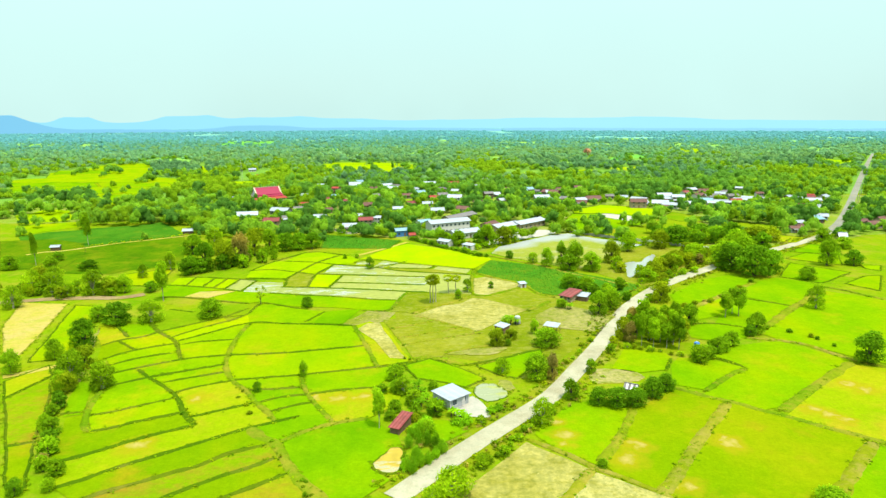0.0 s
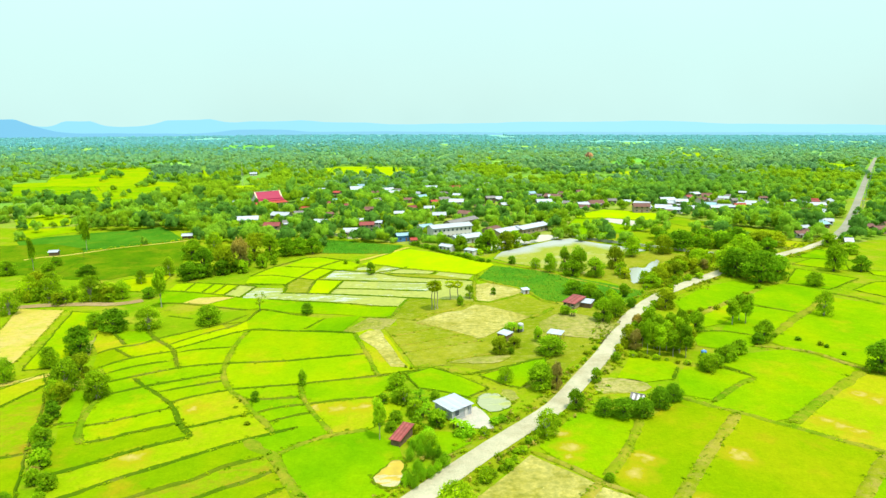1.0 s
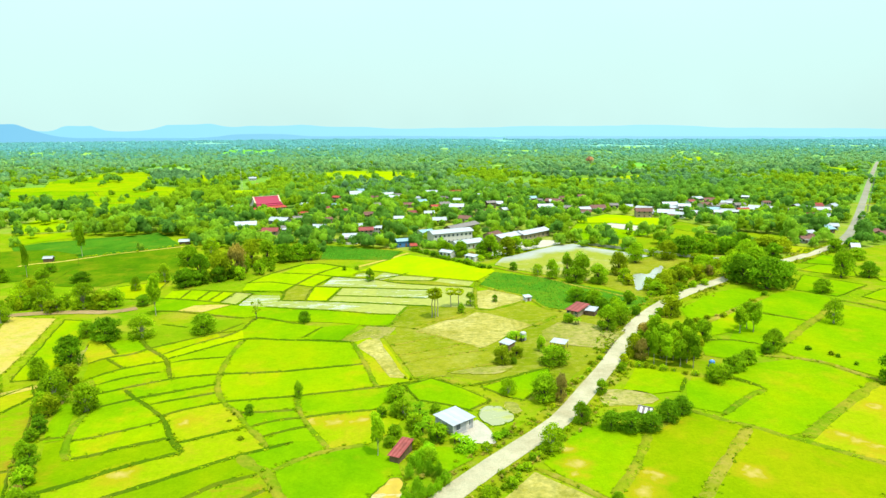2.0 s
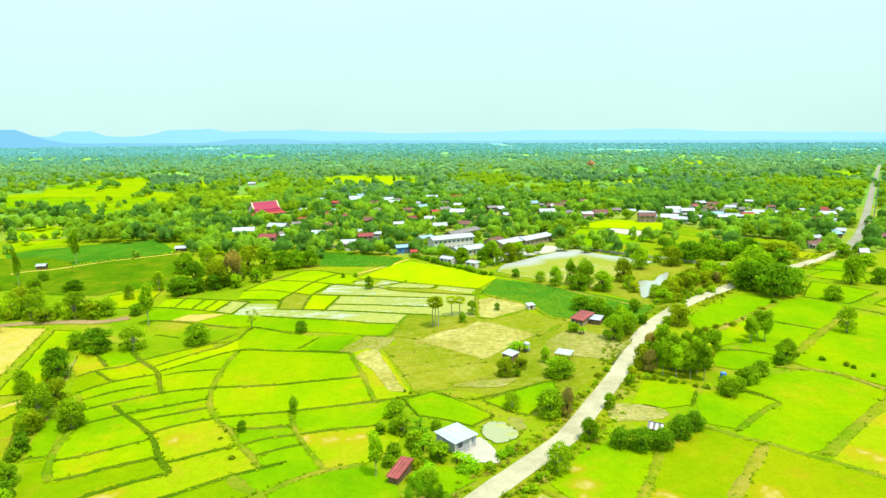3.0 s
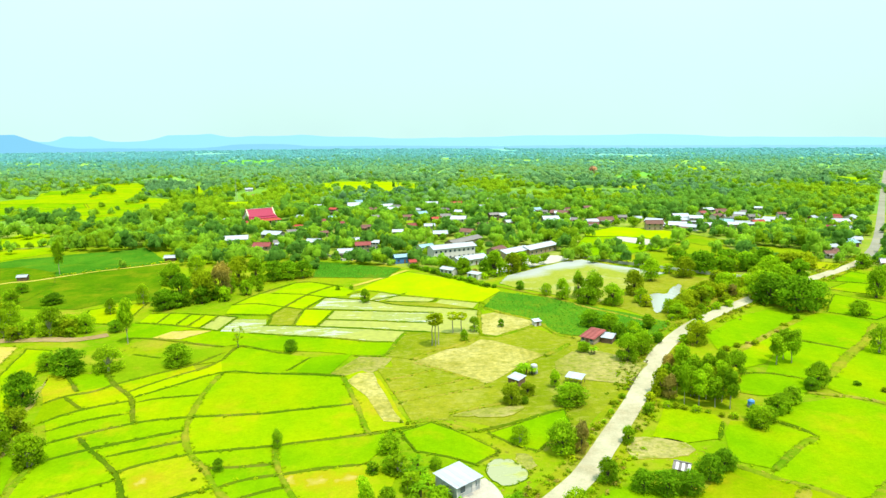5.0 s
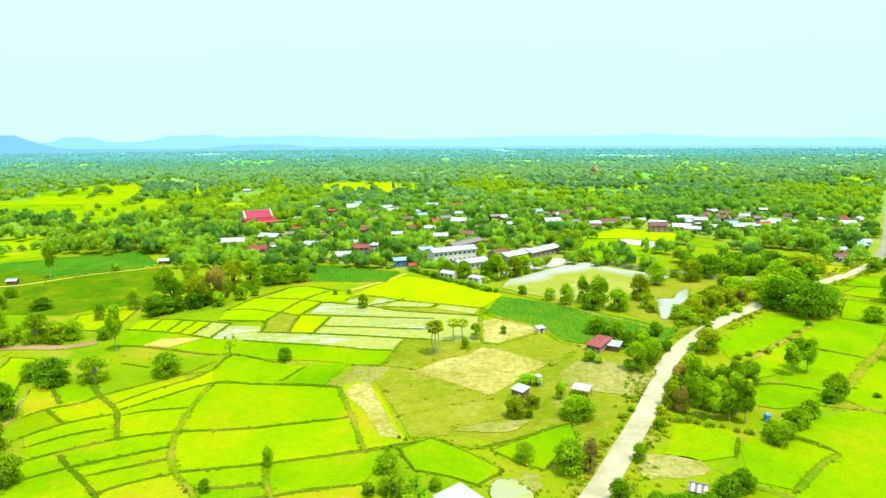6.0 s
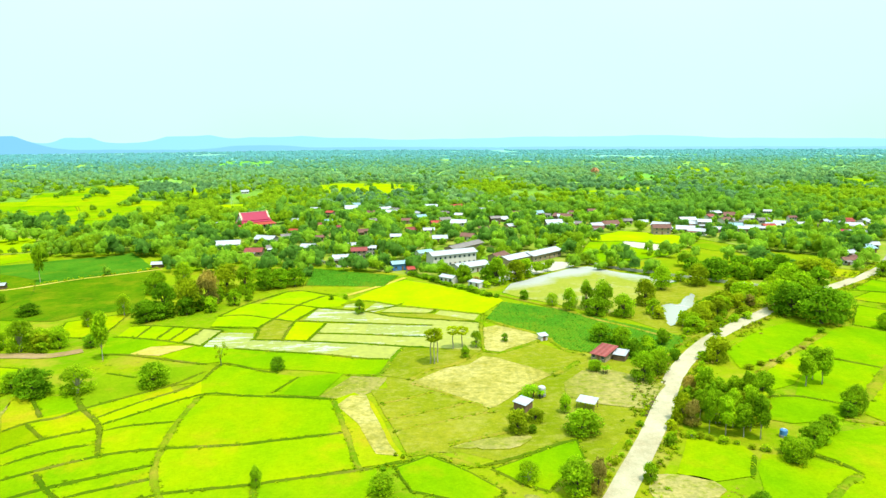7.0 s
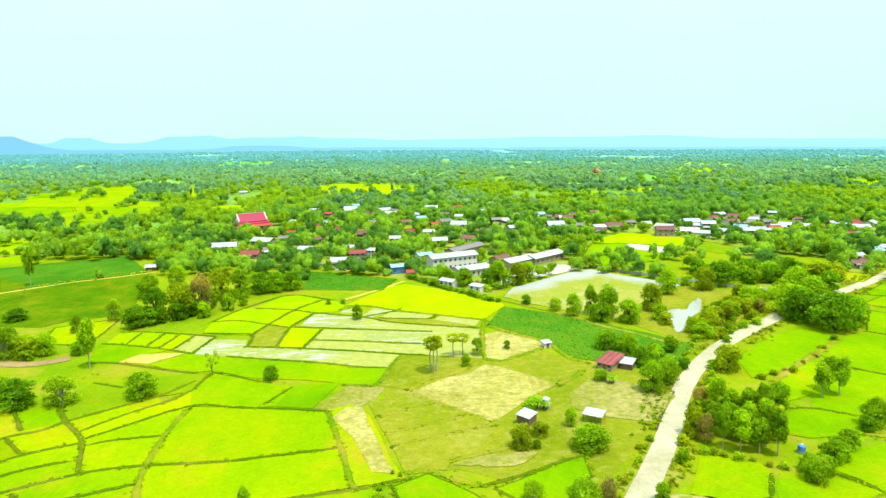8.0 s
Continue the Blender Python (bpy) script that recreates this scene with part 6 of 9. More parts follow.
def temple(x, y, rot):
    """Temple hall: a skirt roof all round, a steep upper roof in two tiers, white gables, ridge finials."""
    root = empty("temple", x, y, rot, "temple hall with a steep two tier crimson roof and white gables", "temple")
    BUILT.append((x, y + 6, 19))
    w, d = 22.5, 12.0
    cy = d / 2 + 2
    for x0, x1, y0, y1 in ((-w / 2, w / 2, cy - d / 2, cy - d / 2 + 0.3), (-w / 2, w / 2, cy + d / 2 - 0.3, cy + d / 2), (-w / 2, -w / 2 + 0.3, cy - d / 2 + 0.3, cy + d / 2 - 0.3), (w / 2 - 0.3, w / 2, cy - d / 2 + 0.3, cy + d / 2 - 0.3)):
        obj("wall", *box(x0, x1, y0, y1, 0, 5.2), WHITE, root)
    for i in range(9):
        px = -w / 2 - 1.2 + (w + 2.4) * i / 8
        obj("column", *tube([(px, cy - d / 2 - 2.0, 0), (px, cy - d / 2 - 2.0, 3.4)], [0.28, 0.24], 8), WHITE, root)
    for i in range(6):
        px = -w / 2 + w * (i + 0.5) / 6
        win = obj("window", *box(px - 0.6, px + 0.6, cy - d / 2 - 0.06, cy - d / 2 - 0.005, 1.2, 3.3), PANE, root)
        obj("sill", *box(px - 0.8, px + 0.8, cy - d / 2 - 0.14, cy - d / 2 - 0.002, 1.0, 1.19), CRIMSON, win)
    for s in (-1, 1):
        a_, b_ = cy + s * (d / 2 + 2.6), cy + s * (d / 2 - 0.6)
        c = [(-w / 2 - 2.8, a_, 3.3), (w / 2 + 2.8, a_, 3.3), (w / 2 + 0.2, b_, 5.3), (-w / 2 - 0.2, b_, 5.3)]
        obj("skirt_roof", *slab(c if s < 0 else c[::-1], 0.15), TERRACOTTA, root)
        a_ = s * (w / 2 + 2.8)
        b_ = s * (w / 2 - 0.4)
        c = [(a_, cy - d / 2 - 2.6, 3.3), (a_, cy + d / 2 + 2.6, 3.3), (b_, cy + d / 2 - 0.6, 5.3), (b_, cy - d / 2 + 0.6, 5.3)]
        obj("skirt_roof", *slab(c if s > 0 else c[::-1], 0.15), TERRACOTTA, root)
        for tier, (half, foot, z0, z1) in enumerate(((w / 2, d / 2 + 0.3, 5.2, 6.9), (w / 2 - 0.8, d / 2 - 0.9, 6.6, 12.0))):
            c = [(-half, cy + s * foot, z0), (half, cy + s * foot, z0), (half, cy + s * (0 if tier else 4.0), z1), (-half, cy + s * (0 if tier else 4.0), z1)]
            obj("roof", *slab(c if s < 0 else c[::-1], 0.18), CRIMSON, root)
    for s in (-1, 1):
        gx = s * (w / 2 - 1.2)
        gv_ = [(gx, cy - 4.5, 6.6), (gx, cy + 4.5, 6.6), (gx, cy, 11.8), (gx + 0.2 * s, cy - 4.5, 6.6), (gx + 0.2 * s, cy + 4.5, 6.6), (gx + 0.2 * s, cy, 11.8)]
        obj("gable", gv_, [(0, 2, 1), (3, 4, 5), (0, 3, 5, 2), (1, 2, 5, 4)], WHITE, root)
        lx = s * (w / 2 - 0.2)
        obj("gable", [(lx, cy - d / 2, 5.0), (lx, cy + d / 2, 5.0), (lx, cy + 4.0, 6.8), (lx, cy - 4.0, 6.8)], [(0, 1, 2, 3)], WHITE, root)
        for side in (-1, 1):
            c = [(gx + s * 0.15 - 0.55, cy + side * 4.9, 6.75), (gx + s * 0.15 + 0.55, cy + side * 4.9, 6.75), (gx + s * 0.15 + 0.55, cy, 12.3), (gx + s * 0.15 - 0.55, cy, 12.3)]
            obj("barge_board", *slab(c if side < 0 else c[::-1], 0.2), CREAM_TRIM, root)
        obj("finial", *tube([(gx, cy, 12.0), (gx + 0.15 * s, cy, 13.0), (gx + 0.5 * s, cy, 13.8)], [0.22, 0.14, 0.03], 6), ORANGE, root)
    obj("ridge_cap", *box(-w / 2 + 2, w / 2 - 2, cy - 0.25, cy + 0.25, 11.95, 12.25), CREAM_TRIM, root)


dress_house(building("house", 4.3, 143.0, 40, 5.6, 5.7, 2.5, ZINC, PANEL, "mono", 0.25, 0.5, sheets=0.9, bays=2, door=False, label="pale panel walled house with a bluish zinc lean-to roof"), 5.6, 5.7, 2.5)
building("shed", -6.7, 130.9, -25, 2.0, 5.8, 1.5, RED, TIMBER, "mono", 0.8, 0.35, sheets=0.4, alt=RED_PALE, bays=1, label="small timber shed with a faded red roof", category="shed")
building("shed", 47.0, 146.1, -30, 2.6, 2.3, 1.8, ZINC_OLD, TIMBER, "gable", 0.8, 0.3, sheets=0.5, alt=WHITE, bays=1, label="small shed with a striped zinc roof among bushes", category="shed")
building("hut", 21.3, 192.5, 55, 3.9, 3.0, 2.0, ZINC, TIMBER, "mono", 0.3, 0.25, sheets=0.7, bays=1, label="field hut with a pale zinc roof", category="hut")
building("house", 49.5, 227.2, -41, 4.3, 7.3, 2.0, RED, CREAM, "mono", 0.9, 0.5, sheets=0.8, alt=RED_PALE, bays=3, label="farmhouse with a faded red metal roof")
building("shed", 54.2, 226.4, -30, 3.4, 4.4, 1.7, ZINC, TIMBER, "mono", 0.4, 0.2, sheets=0.8, bays=1, label="grey zinc roofed farmhouse extension", category="shed")
shelter(36.6, 192.6, -30, 4.6, 3.6, 2.0)
water_tank(27.0, 200.4, 1.0, 2.5, CONCRETE, "grey concrete water tank beside a hut")
water_tank(74.8, 176.3, 0.8, 1.7, BLUE, "bright blue water tank on a concrete ring")
building("hut", 34.6, 245.0, 20, 2.4, 2.0, 1.6, ZINC, WHITE, "mono", 0.3, 0.3, bays=1, label="tiny white field hut", category="hut")
building("school_block", 8.5, 369.4, 26, 24.3, 8.0, 6.4, ZINC, WHITE, "gable", 1.3, 0.8, 2, 9, "two storey white school block with a zinc roof", "school buildings", category="school")
building("school_block", 17.1, 353.6, 32, 16.7, 9.0, 3.2, ZINC, WHITE, "gable", 1.2, 0.8, 1, 6, "low white school hall with a zinc roof", "school buildings", category="school")
building("school_block", 16.4, 404.4, 51, 26.8, 7.0, 4.2, ZINC_OLD, CREAM, "gable", 1.2, 0.8, 1, 7, "long school shed with a grey roof", "school buildings", category="school")
building("school_block", -5.8, 390.2, 30, 8.1, 6.0, 3.2, CYAN, WHITE, "gable", 1.0, 0.5, 1, 3, "small school building with a pale blue roof", "school buildings", category="school")
building("school_block", 41.2, 370.8, 42, 19.2, 8.0, 3.6, ZINC, CREAM, "gable", 1.2, 0.8, 1, 6, "single storey school block with a pale roof", "school buildings", category="school")
building("school_block", 56.4, 382.6, 44, 24.1, 8.0, 3.6, ZINC, CREAM, "gable", 1.2, 0.8, 1, 6, "single storey school block with a pale roof", "school buildings", category="school")
building("school_block", 33.3, 379.0, 52, 10.7, 6.0, 3.0, RUST, CREAM, "gable", 1.2, 0.6, 1, 3, "small brown roofed school store", "school buildings", category="school")
building("house", -18.0, 359.0, 18, 6.6, 5.0, 3.4, CYAN, BLUE, "gable", 1.0, 0.5, 1, 2, "bright blue house with a pale roof")
building("pavilion", -11.6, 349.8, 18, 3.2, 4.0, 2.4, TERRACOTTA, CREAM, "gable", 0.9, 0.4, 1, 1, "small orange roofed pavilion", category="pavilion")
building("outbuilding", 17.9, 319.6, -42, 6.0, 3.2, 2.3, ZINC, WHITE, "mono", 0.4, 0.3, 1, 2, "small white school store by the playing field", category="outbuilding")
building("outbuilding", 6.3, 329.3, -40, 7.3, 4.0, 2.6, ZINC, WHITE, "gable", 0.8, 0.3, 1, 3, "low white outbuilding by the hedge", category="outbuilding")
temple(-128.0, 511.0, 37)
building("house", -74.7, 653.0, 12, 9.0, 6.5, 3.0, CYAN, WHITE, "gable", 1.5, 0.6, 1, 3, "white house with a pale blue roof", "village houses")
building("house", -75.3, 610.4, 25, 9.0, 6.5, 3.0, ZINC, BLOCK, "gable", 1.5, 0.6, 1, 3, "grey block house with a pale zinc roof", "village houses")
building("house", -36.4, 588.5, -6, 11.0, 7.9, 3.0, ZINC, WHITE, "gable", 1.5, 0.6, 1, 3, "white house with a pale zinc roof", "village houses")
building("house", -11.3, 552.6, 8, 9.0, 6.5, 3.0, CYAN, BLOCK, "gable", 1.5, 0.6, 1, 3, "grey block house with a pale blue roof", "village houses")
building("house", -230.0, 827.3, 12, 10.0, 7.2, 3.0, ZINC, WHITE, "gable", 1.5, 0.6, 1, 3, "white house with a pale zinc roof", "village houses")
building("house", -54.7, 586.7, -6, 8.0, 5.8, 3.0, RUST, CREAM, "gable", 1.5, 0.6, 1, 3, "cream house with a rusty brown roof", "village houses")
building("house", 7.6, 533.0, 8, 9.0, 6.5, 3.0, ZINC_OLD, TIMBER, "gable", 1.5, 0.6, 1, 3, "timber house with a weathered grey roof", "village houses")
building("house", -16.6, 480.3, 30, 7.0, 5.0, 3.0, RED, CREAM, "gable", 1.5, 0.6, 1, 3, "cream house with a red roof", "village houses")
building("house", -106.1, 449.8, -19, 15.8, 9.0, 3.0, ZINC, BLOCK, "gable", 2.0, 0.6, 1, 3, "grey block house with a pale zinc roof", "village houses")
building("house", -124.6, 431.8, -18, 16.3, 9.0, 3.0, ZINC, WHITE, "gable", 2.0, 0.6, 1, 3, "white house with a pale zinc roof", "village houses")
building("house", -101.1, 404.5, -15, 10.9, 8.2, 3.0, RED, CREAM, "gable", 1.8, 0.6, 1, 3, "cream house with a red roof", "village houses")
building("house", -93.8, 416.2, -1, 7.6, 5.7, 3.0, ZINC_OLD, BLOCK, "gable", 1.2, 0.6, 1, 3, "grey block house with a weathered grey roof", "village houses")
building("house", -80.5, 508.9, -15, 10.3, 7.7, 3.0, RED, CREAM, "gable", 1.7, 0.6, 1, 3, "cream house with a red roof", "village houses")
building("house", -66.8, 500.3, -1, 6.2, 4.7, 3.0, RED, WHITE, "gable", 1.0, 0.6, 1, 3, "white house with a red roof", "village houses")
building("house", -96.1, 483.4, 1, 7.5, 5.6, 3.0, TERRACOTTA, TIMBER, "gable", 1.2, 0.6, 1, 3, "timber house with a orange tiled roof", "village houses")
building("house", -73.1, 416.7, 11, 9.4, 7.1, 3.0, ZINC, BLOCK, "gable", 1.6, 0.6, 1, 3, "grey block house with a pale zinc roof", "village houses")
building("house", -49.3, 380.6, 25, 9.0, 6.8, 3.0, ZINC, WHITE, "gable", 1.5, 0.6, 1, 3, "white house with a pale zinc roof", "village houses")
building("house", -41.0, 392.0, 16, 9.4, 7.0, 5.4, RED, CREAM, "gable", 1.5, 0.6, 2, 3, "cream two storey house with a red roof", "village houses")
building("house", -35.1, 399.9, -8, 6.0, 4.5, 5.4, ZINC, WHITE, "gable", 1.0, 0.6, 2, 3, "white two storey house with a pale zinc roof", "village houses")
building("house", -48.1, 422.1, 20, 6.0, 4.5, 3.0, ZINC, BLOCK, "gable", 1.0, 0.6, 1, 3, "grey block house with a pale zinc roof", "village houses")
building("house", -75.6, 627.5, 4, 13.0, 9.0, 3.0, ZINC, CREAM, "gable", 2.0, 0.6, 1, 3, "cream house with a pale zinc roof", "village houses")
building("house", -106.3, 617.9, 2, 8.8, 6.6, 3.0, ZINC, WHITE, "gable", 1.5, 0.6, 1, 3, "white house with a pale zinc roof", "village houses")
building("house", -86.1, 575.3, -18, 7.3, 5.5, 5.4, TERRACOTTA, CREAM, "gable", 1.2, 0.6, 2, 3, "cream two storey house with a orange tiled roof", "village houses")
building("house", -81.0, 533.8, 11, 6.0, 4.5, 3.0, CYAN, BLOCK, "gable", 1.0, 0.6, 1, 3, "grey block house with a pale blue roof", "village houses")
building("house", -44.3, 610.2, 3, 12.6, 9.0, 3.0, ZINC, TIMBER, "gable", 2.0, 0.6, 1, 3, "timber house with a pale zinc roof", "village houses")
building("house", -14.5, 577.0, -18, 8.2, 6.2, 3.0, ZINC, BLOCK, "gable", 1.4, 0.6, 1, 3, "grey block house with a pale zinc roof", "village houses")
building("house", -3.4, 625.8, 2, 12.9, 9.0, 3.0, ZINC, WHITE, "gable", 2.0, 0.6, 1, 3, "white house with a pale zinc roof", "village houses")
building("house", 0.2, 515.6, 22, 8.0, 6.0, 3.0, TERRACOTTA, TIMBER, "gable", 1.3, 0.6, 1, 3, "timber house with a orange tiled roof", "village houses")
building("house", -4.2, 478.4, 6, 8.1, 6.1, 3.0, ZINC, CREAM, "gable", 1.3, 0.6, 1, 3, "cream house with a pale zinc roof", "village houses")
building("house", 3.0, 442.1, 1, 10.1, 7.6, 3.0, ZINC, TIMBER, "gable", 1.7, 0.6, 1, 3, "timber house with a pale zinc roof", "village houses")
building("house", 18.8, 622.5, 15, 12.9, 9.0, 3.0, TERRACOTTA, WHITE, "gable", 2.0, 0.6, 1, 3, "white house with a orange tiled roof", "village houses")
building("house", 19.2, 561.2, -14, 7.1, 5.3, 3.0, ZINC, CREAM, "gable", 1.2, 0.6, 1, 3, "cream house with a pale zinc roof", "village houses")
building("house", 17.5, 515.0, -10, 12.8, 9.0, 3.0, ZINC, WHITE, "gable", 2.0, 0.6, 1, 3, "white house with a pale zinc roof", "village houses")
building("house", 21.0, 448.7, -4, 10.3, 7.7, 3.0, RUST, WHITE, "gable", 1.7, 0.6, 1, 3, "white house with a rusty brown roof", "village houses")
building("house", 40.8, 596.4, -16, 7.6, 5.7, 3.0, ZINC, BLOCK, "gable", 1.2, 0.6, 1, 3, "grey block house with a pale zinc roof", "village houses")
building("house", 77.8, 552.9, 22, 6.0, 4.5, 3.0, CYAN, CREAM, "gable", 1.0, 0.6, 1, 3, "cream house with a pale blue roof", "village houses")
building("house", 88.4, 551.5, -15, 6.1, 4.6, 3.0, ZINC_OLD, WHITE, "gable", 1.0, 0.6, 1, 3, "white house with a weathered grey roof", "village houses")
building("house", 99.2, 542.1, -19, 17.0, 9.0, 3.0, RUST, TIMBER, "gable", 2.0, 0.6, 1, 3, "timber house with a rusty brown roof", "village houses")
building("house", 86.2, 506.6, -8, 15.7, 9.0, 3.0, ZINC, BLOCK, "gable", 2.0, 0.6, 1, 3, "grey block house with a pale zinc roof", "village houses")
building("house", 111.5, 488.9, 20, 9.8, 7.4, 3.0, ZINC, BLOCK, "gable", 1.6, 0.6, 1, 3, "grey block house with a pale zinc roof", "village houses")
building("house", 122.9, 496.5, -3, 13.8, 9.0, 3.0, RUST, CREAM, "gable", 2.0, 0.6, 1, 3, "cream house with a rusty brown roof", "village houses")
building("house", 69.5, 423.9, -22, 6.4, 4.8, 3.0, ZINC, CREAM, "gable", 1.1, 0.6, 1, 3, "cream house with a pale zinc roof", "village houses")
building("house", 155.4, 484.5, -21, 13.4, 9.0, 3.0, ZINC, WHITE, "gable", 2.0, 0.6, 1, 3, "white house with a pale zinc roof", "village houses")
building("house", 146.9, 460.5, 1, 12.7, 9.0, 5.4, RUST, CREAM, "gable", 2.0, 0.6, 2, 3, "cream two storey house with a rusty brown roof", "village houses")
building("house", 182.9, 509.3, -1, 12.6, 9.0, 3.0, ZINC, CREAM, "gable", 2.0, 0.6, 1, 3, "cream house with a pale zinc roof", "village houses")
building("house", 164.9, 465.7, -22, 12.8, 9.0, 3.0, ZINC, CREAM, "gable", 2.0, 0.6, 1, 3, "cream house with a pale zinc roof", "village houses")
building("house", 185.2, 485.5, -8, 9.7, 7.3, 5.4, ZINC, CREAM, "gable", 1.6, 0.6, 2, 3, "cream two storey house with a pale zinc roof", "village houses")
building("house", 207.4, 529.5, 12, 7.5, 5.6, 3.0, RED, WHITE, "gable", 1.2, 0.6, 1, 3, "white house with a red roof", "village houses")
building("house", 226.0, 535.0, -25, 10.9, 8.2, 3.0, RUST, TIMBER, "gable", 1.8, 0.6, 1, 3, "timber house with a rusty brown roof", "village houses")
building("house", 217.1, 499.2, -22, 13.9, 9.0, 3.0, ZINC_OLD, CREAM, "gable", 2.0, 0.6, 1, 3, "cream house with a weathered grey roof", "village houses")
building("house", 203.6, 478.0, -16, 9.6, 7.2, 3.0, CYAN, CREAM, "gable", 1.6, 0.6, 1, 3, "cream house with a pale blue roof", "village houses")
building("house", 208.8, 465.1, -3, 10.7, 8.0, 3.0, ZINC, BLOCK, "gable", 1.8, 0.6, 1, 3, "grey block house with a pale zinc roof", "village houses")
building("house", 256.6, 539.3, -14, 6.0, 4.5, 5.4, ZINC, CREAM, "gable", 1.0, 0.6, 2, 3, "cream two storey house with a pale zinc roof", "village houses")
building("house", 222.1, 470.6, -6, 9.4, 7.1, 3.0, TERRACOTTA, CREAM, "gable", 1.6, 0.6, 1, 3, "cream house with a orange tiled roof", "village houses")
building("house", 207.5, 451.5, 7, 6.0, 4.5, 5.4, ZINC, BLOCK, "gable", 1.0, 0.6, 2, 3, "grey block two storey house with a pale zinc roof", "village houses")
building("house", 249.7, 479.6, 11, 7.4, 5.6, 3.0, ZINC, CREAM, "gable", 1.2, 0.6, 1, 3, "cream house with a pale zinc roof", "village houses")
building("house", 252.3, 470.9, 3, 6.0, 4.5, 3.0, ZINC_OLD, BLOCK, "gable", 1.0, 0.6, 1, 3, "grey block house with a weathered grey roof", "village houses")
building("house", 273.7, 482.1, -14, 7.5, 5.6, 3.0, ZINC, BLOCK, "gable", 1.2, 0.6, 1, 3, "grey block house with a pale zinc roof", "village houses")
building("house", 287.5, 488.8, -19, 7.6, 5.7, 3.0, RED, BLOCK, "gable", 1.2, 0.6, 1, 3, "grey block house with a red roof", "village houses")
building("house", 298.1, 488.6, 10, 10.6, 7.9, 3.0, ZINC, WHITE, "gable", 1.7, 0.6, 1, 3, "white house with a pale zinc roof", "village houses")
building("house", 256.2, 443.8, 8, 6.0, 4.5, 3.0, CRIMSON, WHITE, "gable", 1.0, 0.6, 1, 3, "white house with a bright crimson roof", "village houses")
building("house", 259.4, 436.3, -20, 10.6, 8.0, 3.0, ZINC, CREAM, "gable", 1.7, 0.6, 1, 3, "cream house with a pale zinc roof", "village houses")
building("house", 235.1, 407.1, 0, 11.0, 8.2, 3.0, ZINC, CREAM, "gable", 1.8, 0.6, 1, 3, "cream house with a pale zinc roof", "village houses")
building("house", 231.5, 390.3, 0, 7.6, 5.7, 3.0, CYAN, CREAM, "gable", 1.3, 0.6, 1, 3, "cream house with a pale blue roof", "village houses")
building("house", 214.5, 373.8, 12, 6.0, 4.5, 3.0, ZINC, BLOCK, "gable", 1.0, 0.6, 1, 3, "grey block house with a pale zinc roof", "village houses")
building("house", 201.7, 354.9, -11, 6.0, 4.5, 3.0, RUST, WHITE, "gable", 1.0, 0.6, 1, 3, "white house with a rusty brown roof", "village houses")
building("house", 209.8, 508.0, 12, 9.5, 7.1, 3.0, RUST, WHITE, "gable", 1.6, 0.6, 1, 3, "white house with a rusty brown roof", "village houses")
building("house", 238.4, 486.7, -14, 8.3, 6.2, 3.0, ZINC, BLOCK, "gable", 1.4, 0.6, 1, 3, "grey block house with a pale zinc roof", "village houses")
building("house", 184.8, 463.8, -4, 6.4, 4.8, 3.0, ZINC, CREAM, "gable", 1.1, 0.6, 1, 3, "cream house with a pale zinc roof", "village houses")
building("house", -238.7, 859.5, 1, 9.9, 7.4, 3.0, ZINC, TIMBER, "gable", 1.6, 0.6, 1, 3, "timber house with a pale zinc roof", "village houses")
building("house", -197.0, 737.6, 14, 7.2, 5.4, 3.0, TERRACOTTA, TIMBER, "gable", 1.2, 0.6, 1, 3, "timber house with a orange tiled roof", "village houses")
building("house", -34.3, 603.7, -15, 9.6, 7.2, 3.0, ZINC_OLD, WHITE, "gable", 1.6, 0.6, 1, 3, "white house with a weathered grey roof", "village houses")
building("house", -21.4, 530.7, 17, 9.1, 6.8, 3.0, RUST, CREAM, "gable", 1.5, 0.6, 1, 3, "cream house with a rusty brown roof", "village houses")
building("house", -46.6, 533.2, -5, 7.5, 5.6, 3.0, ZINC_OLD, TIMBER, "gable", 1.2, 0.6, 1, 3, "timber house with a weathered grey roof", "village houses")
building("house", -48.6, 478.1, 22, 7.4, 5.5, 3.0, RUST, CREAM, "gable", 1.2, 0.6, 1, 3, "cream house with a rusty brown roof", "village houses")
building("house", -24.8, 452.6, 4, 7.6, 5.7, 3.0, ZINC, CREAM, "gable", 1.3, 0.6, 1, 3, "cream house with a pale zinc roof", "village houses")
building("house", -73.7, 452.8, -1, 6.3, 4.7, 3.0, RUST, CREAM, "gable", 1.0, 0.6, 1, 3, "cream house with a rusty brown roof", "village houses")
building("house", -106.7, 540.7, -12, 7.6, 5.7, 3.0, ZINC, WHITE, "gable", 1.3, 0.6, 1, 3, "white house with a pale zinc roof", "village houses")
building("house", 44.3, 522.1, 24, 8.2, 6.1, 5.4, ZINC_OLD, TIMBER, "gable", 1.3, 0.6, 2, 3, "timber two storey house with a weathered grey roof", "village houses")
building("house", 53.1, 492.6, 16, 8.4, 6.3, 3.0, ZINC, CREAM, "gable", 1.4, 0.6, 1, 3, "cream house with a pale zinc roof", "village houses")
building("house", 66.7, 569.3, -11, 7.2, 5.4, 3.0, RUST, TIMBER, "gable", 1.2, 0.6, 1, 3, "timber house with a rusty brown roof", "village houses")
building("house", 33.2, 481.4, -11, 7.4, 5.6, 3.0, RUST, TIMBER, "gable", 1.2, 0.6, 1, 3, "timber house with a rusty brown roof", "village houses")
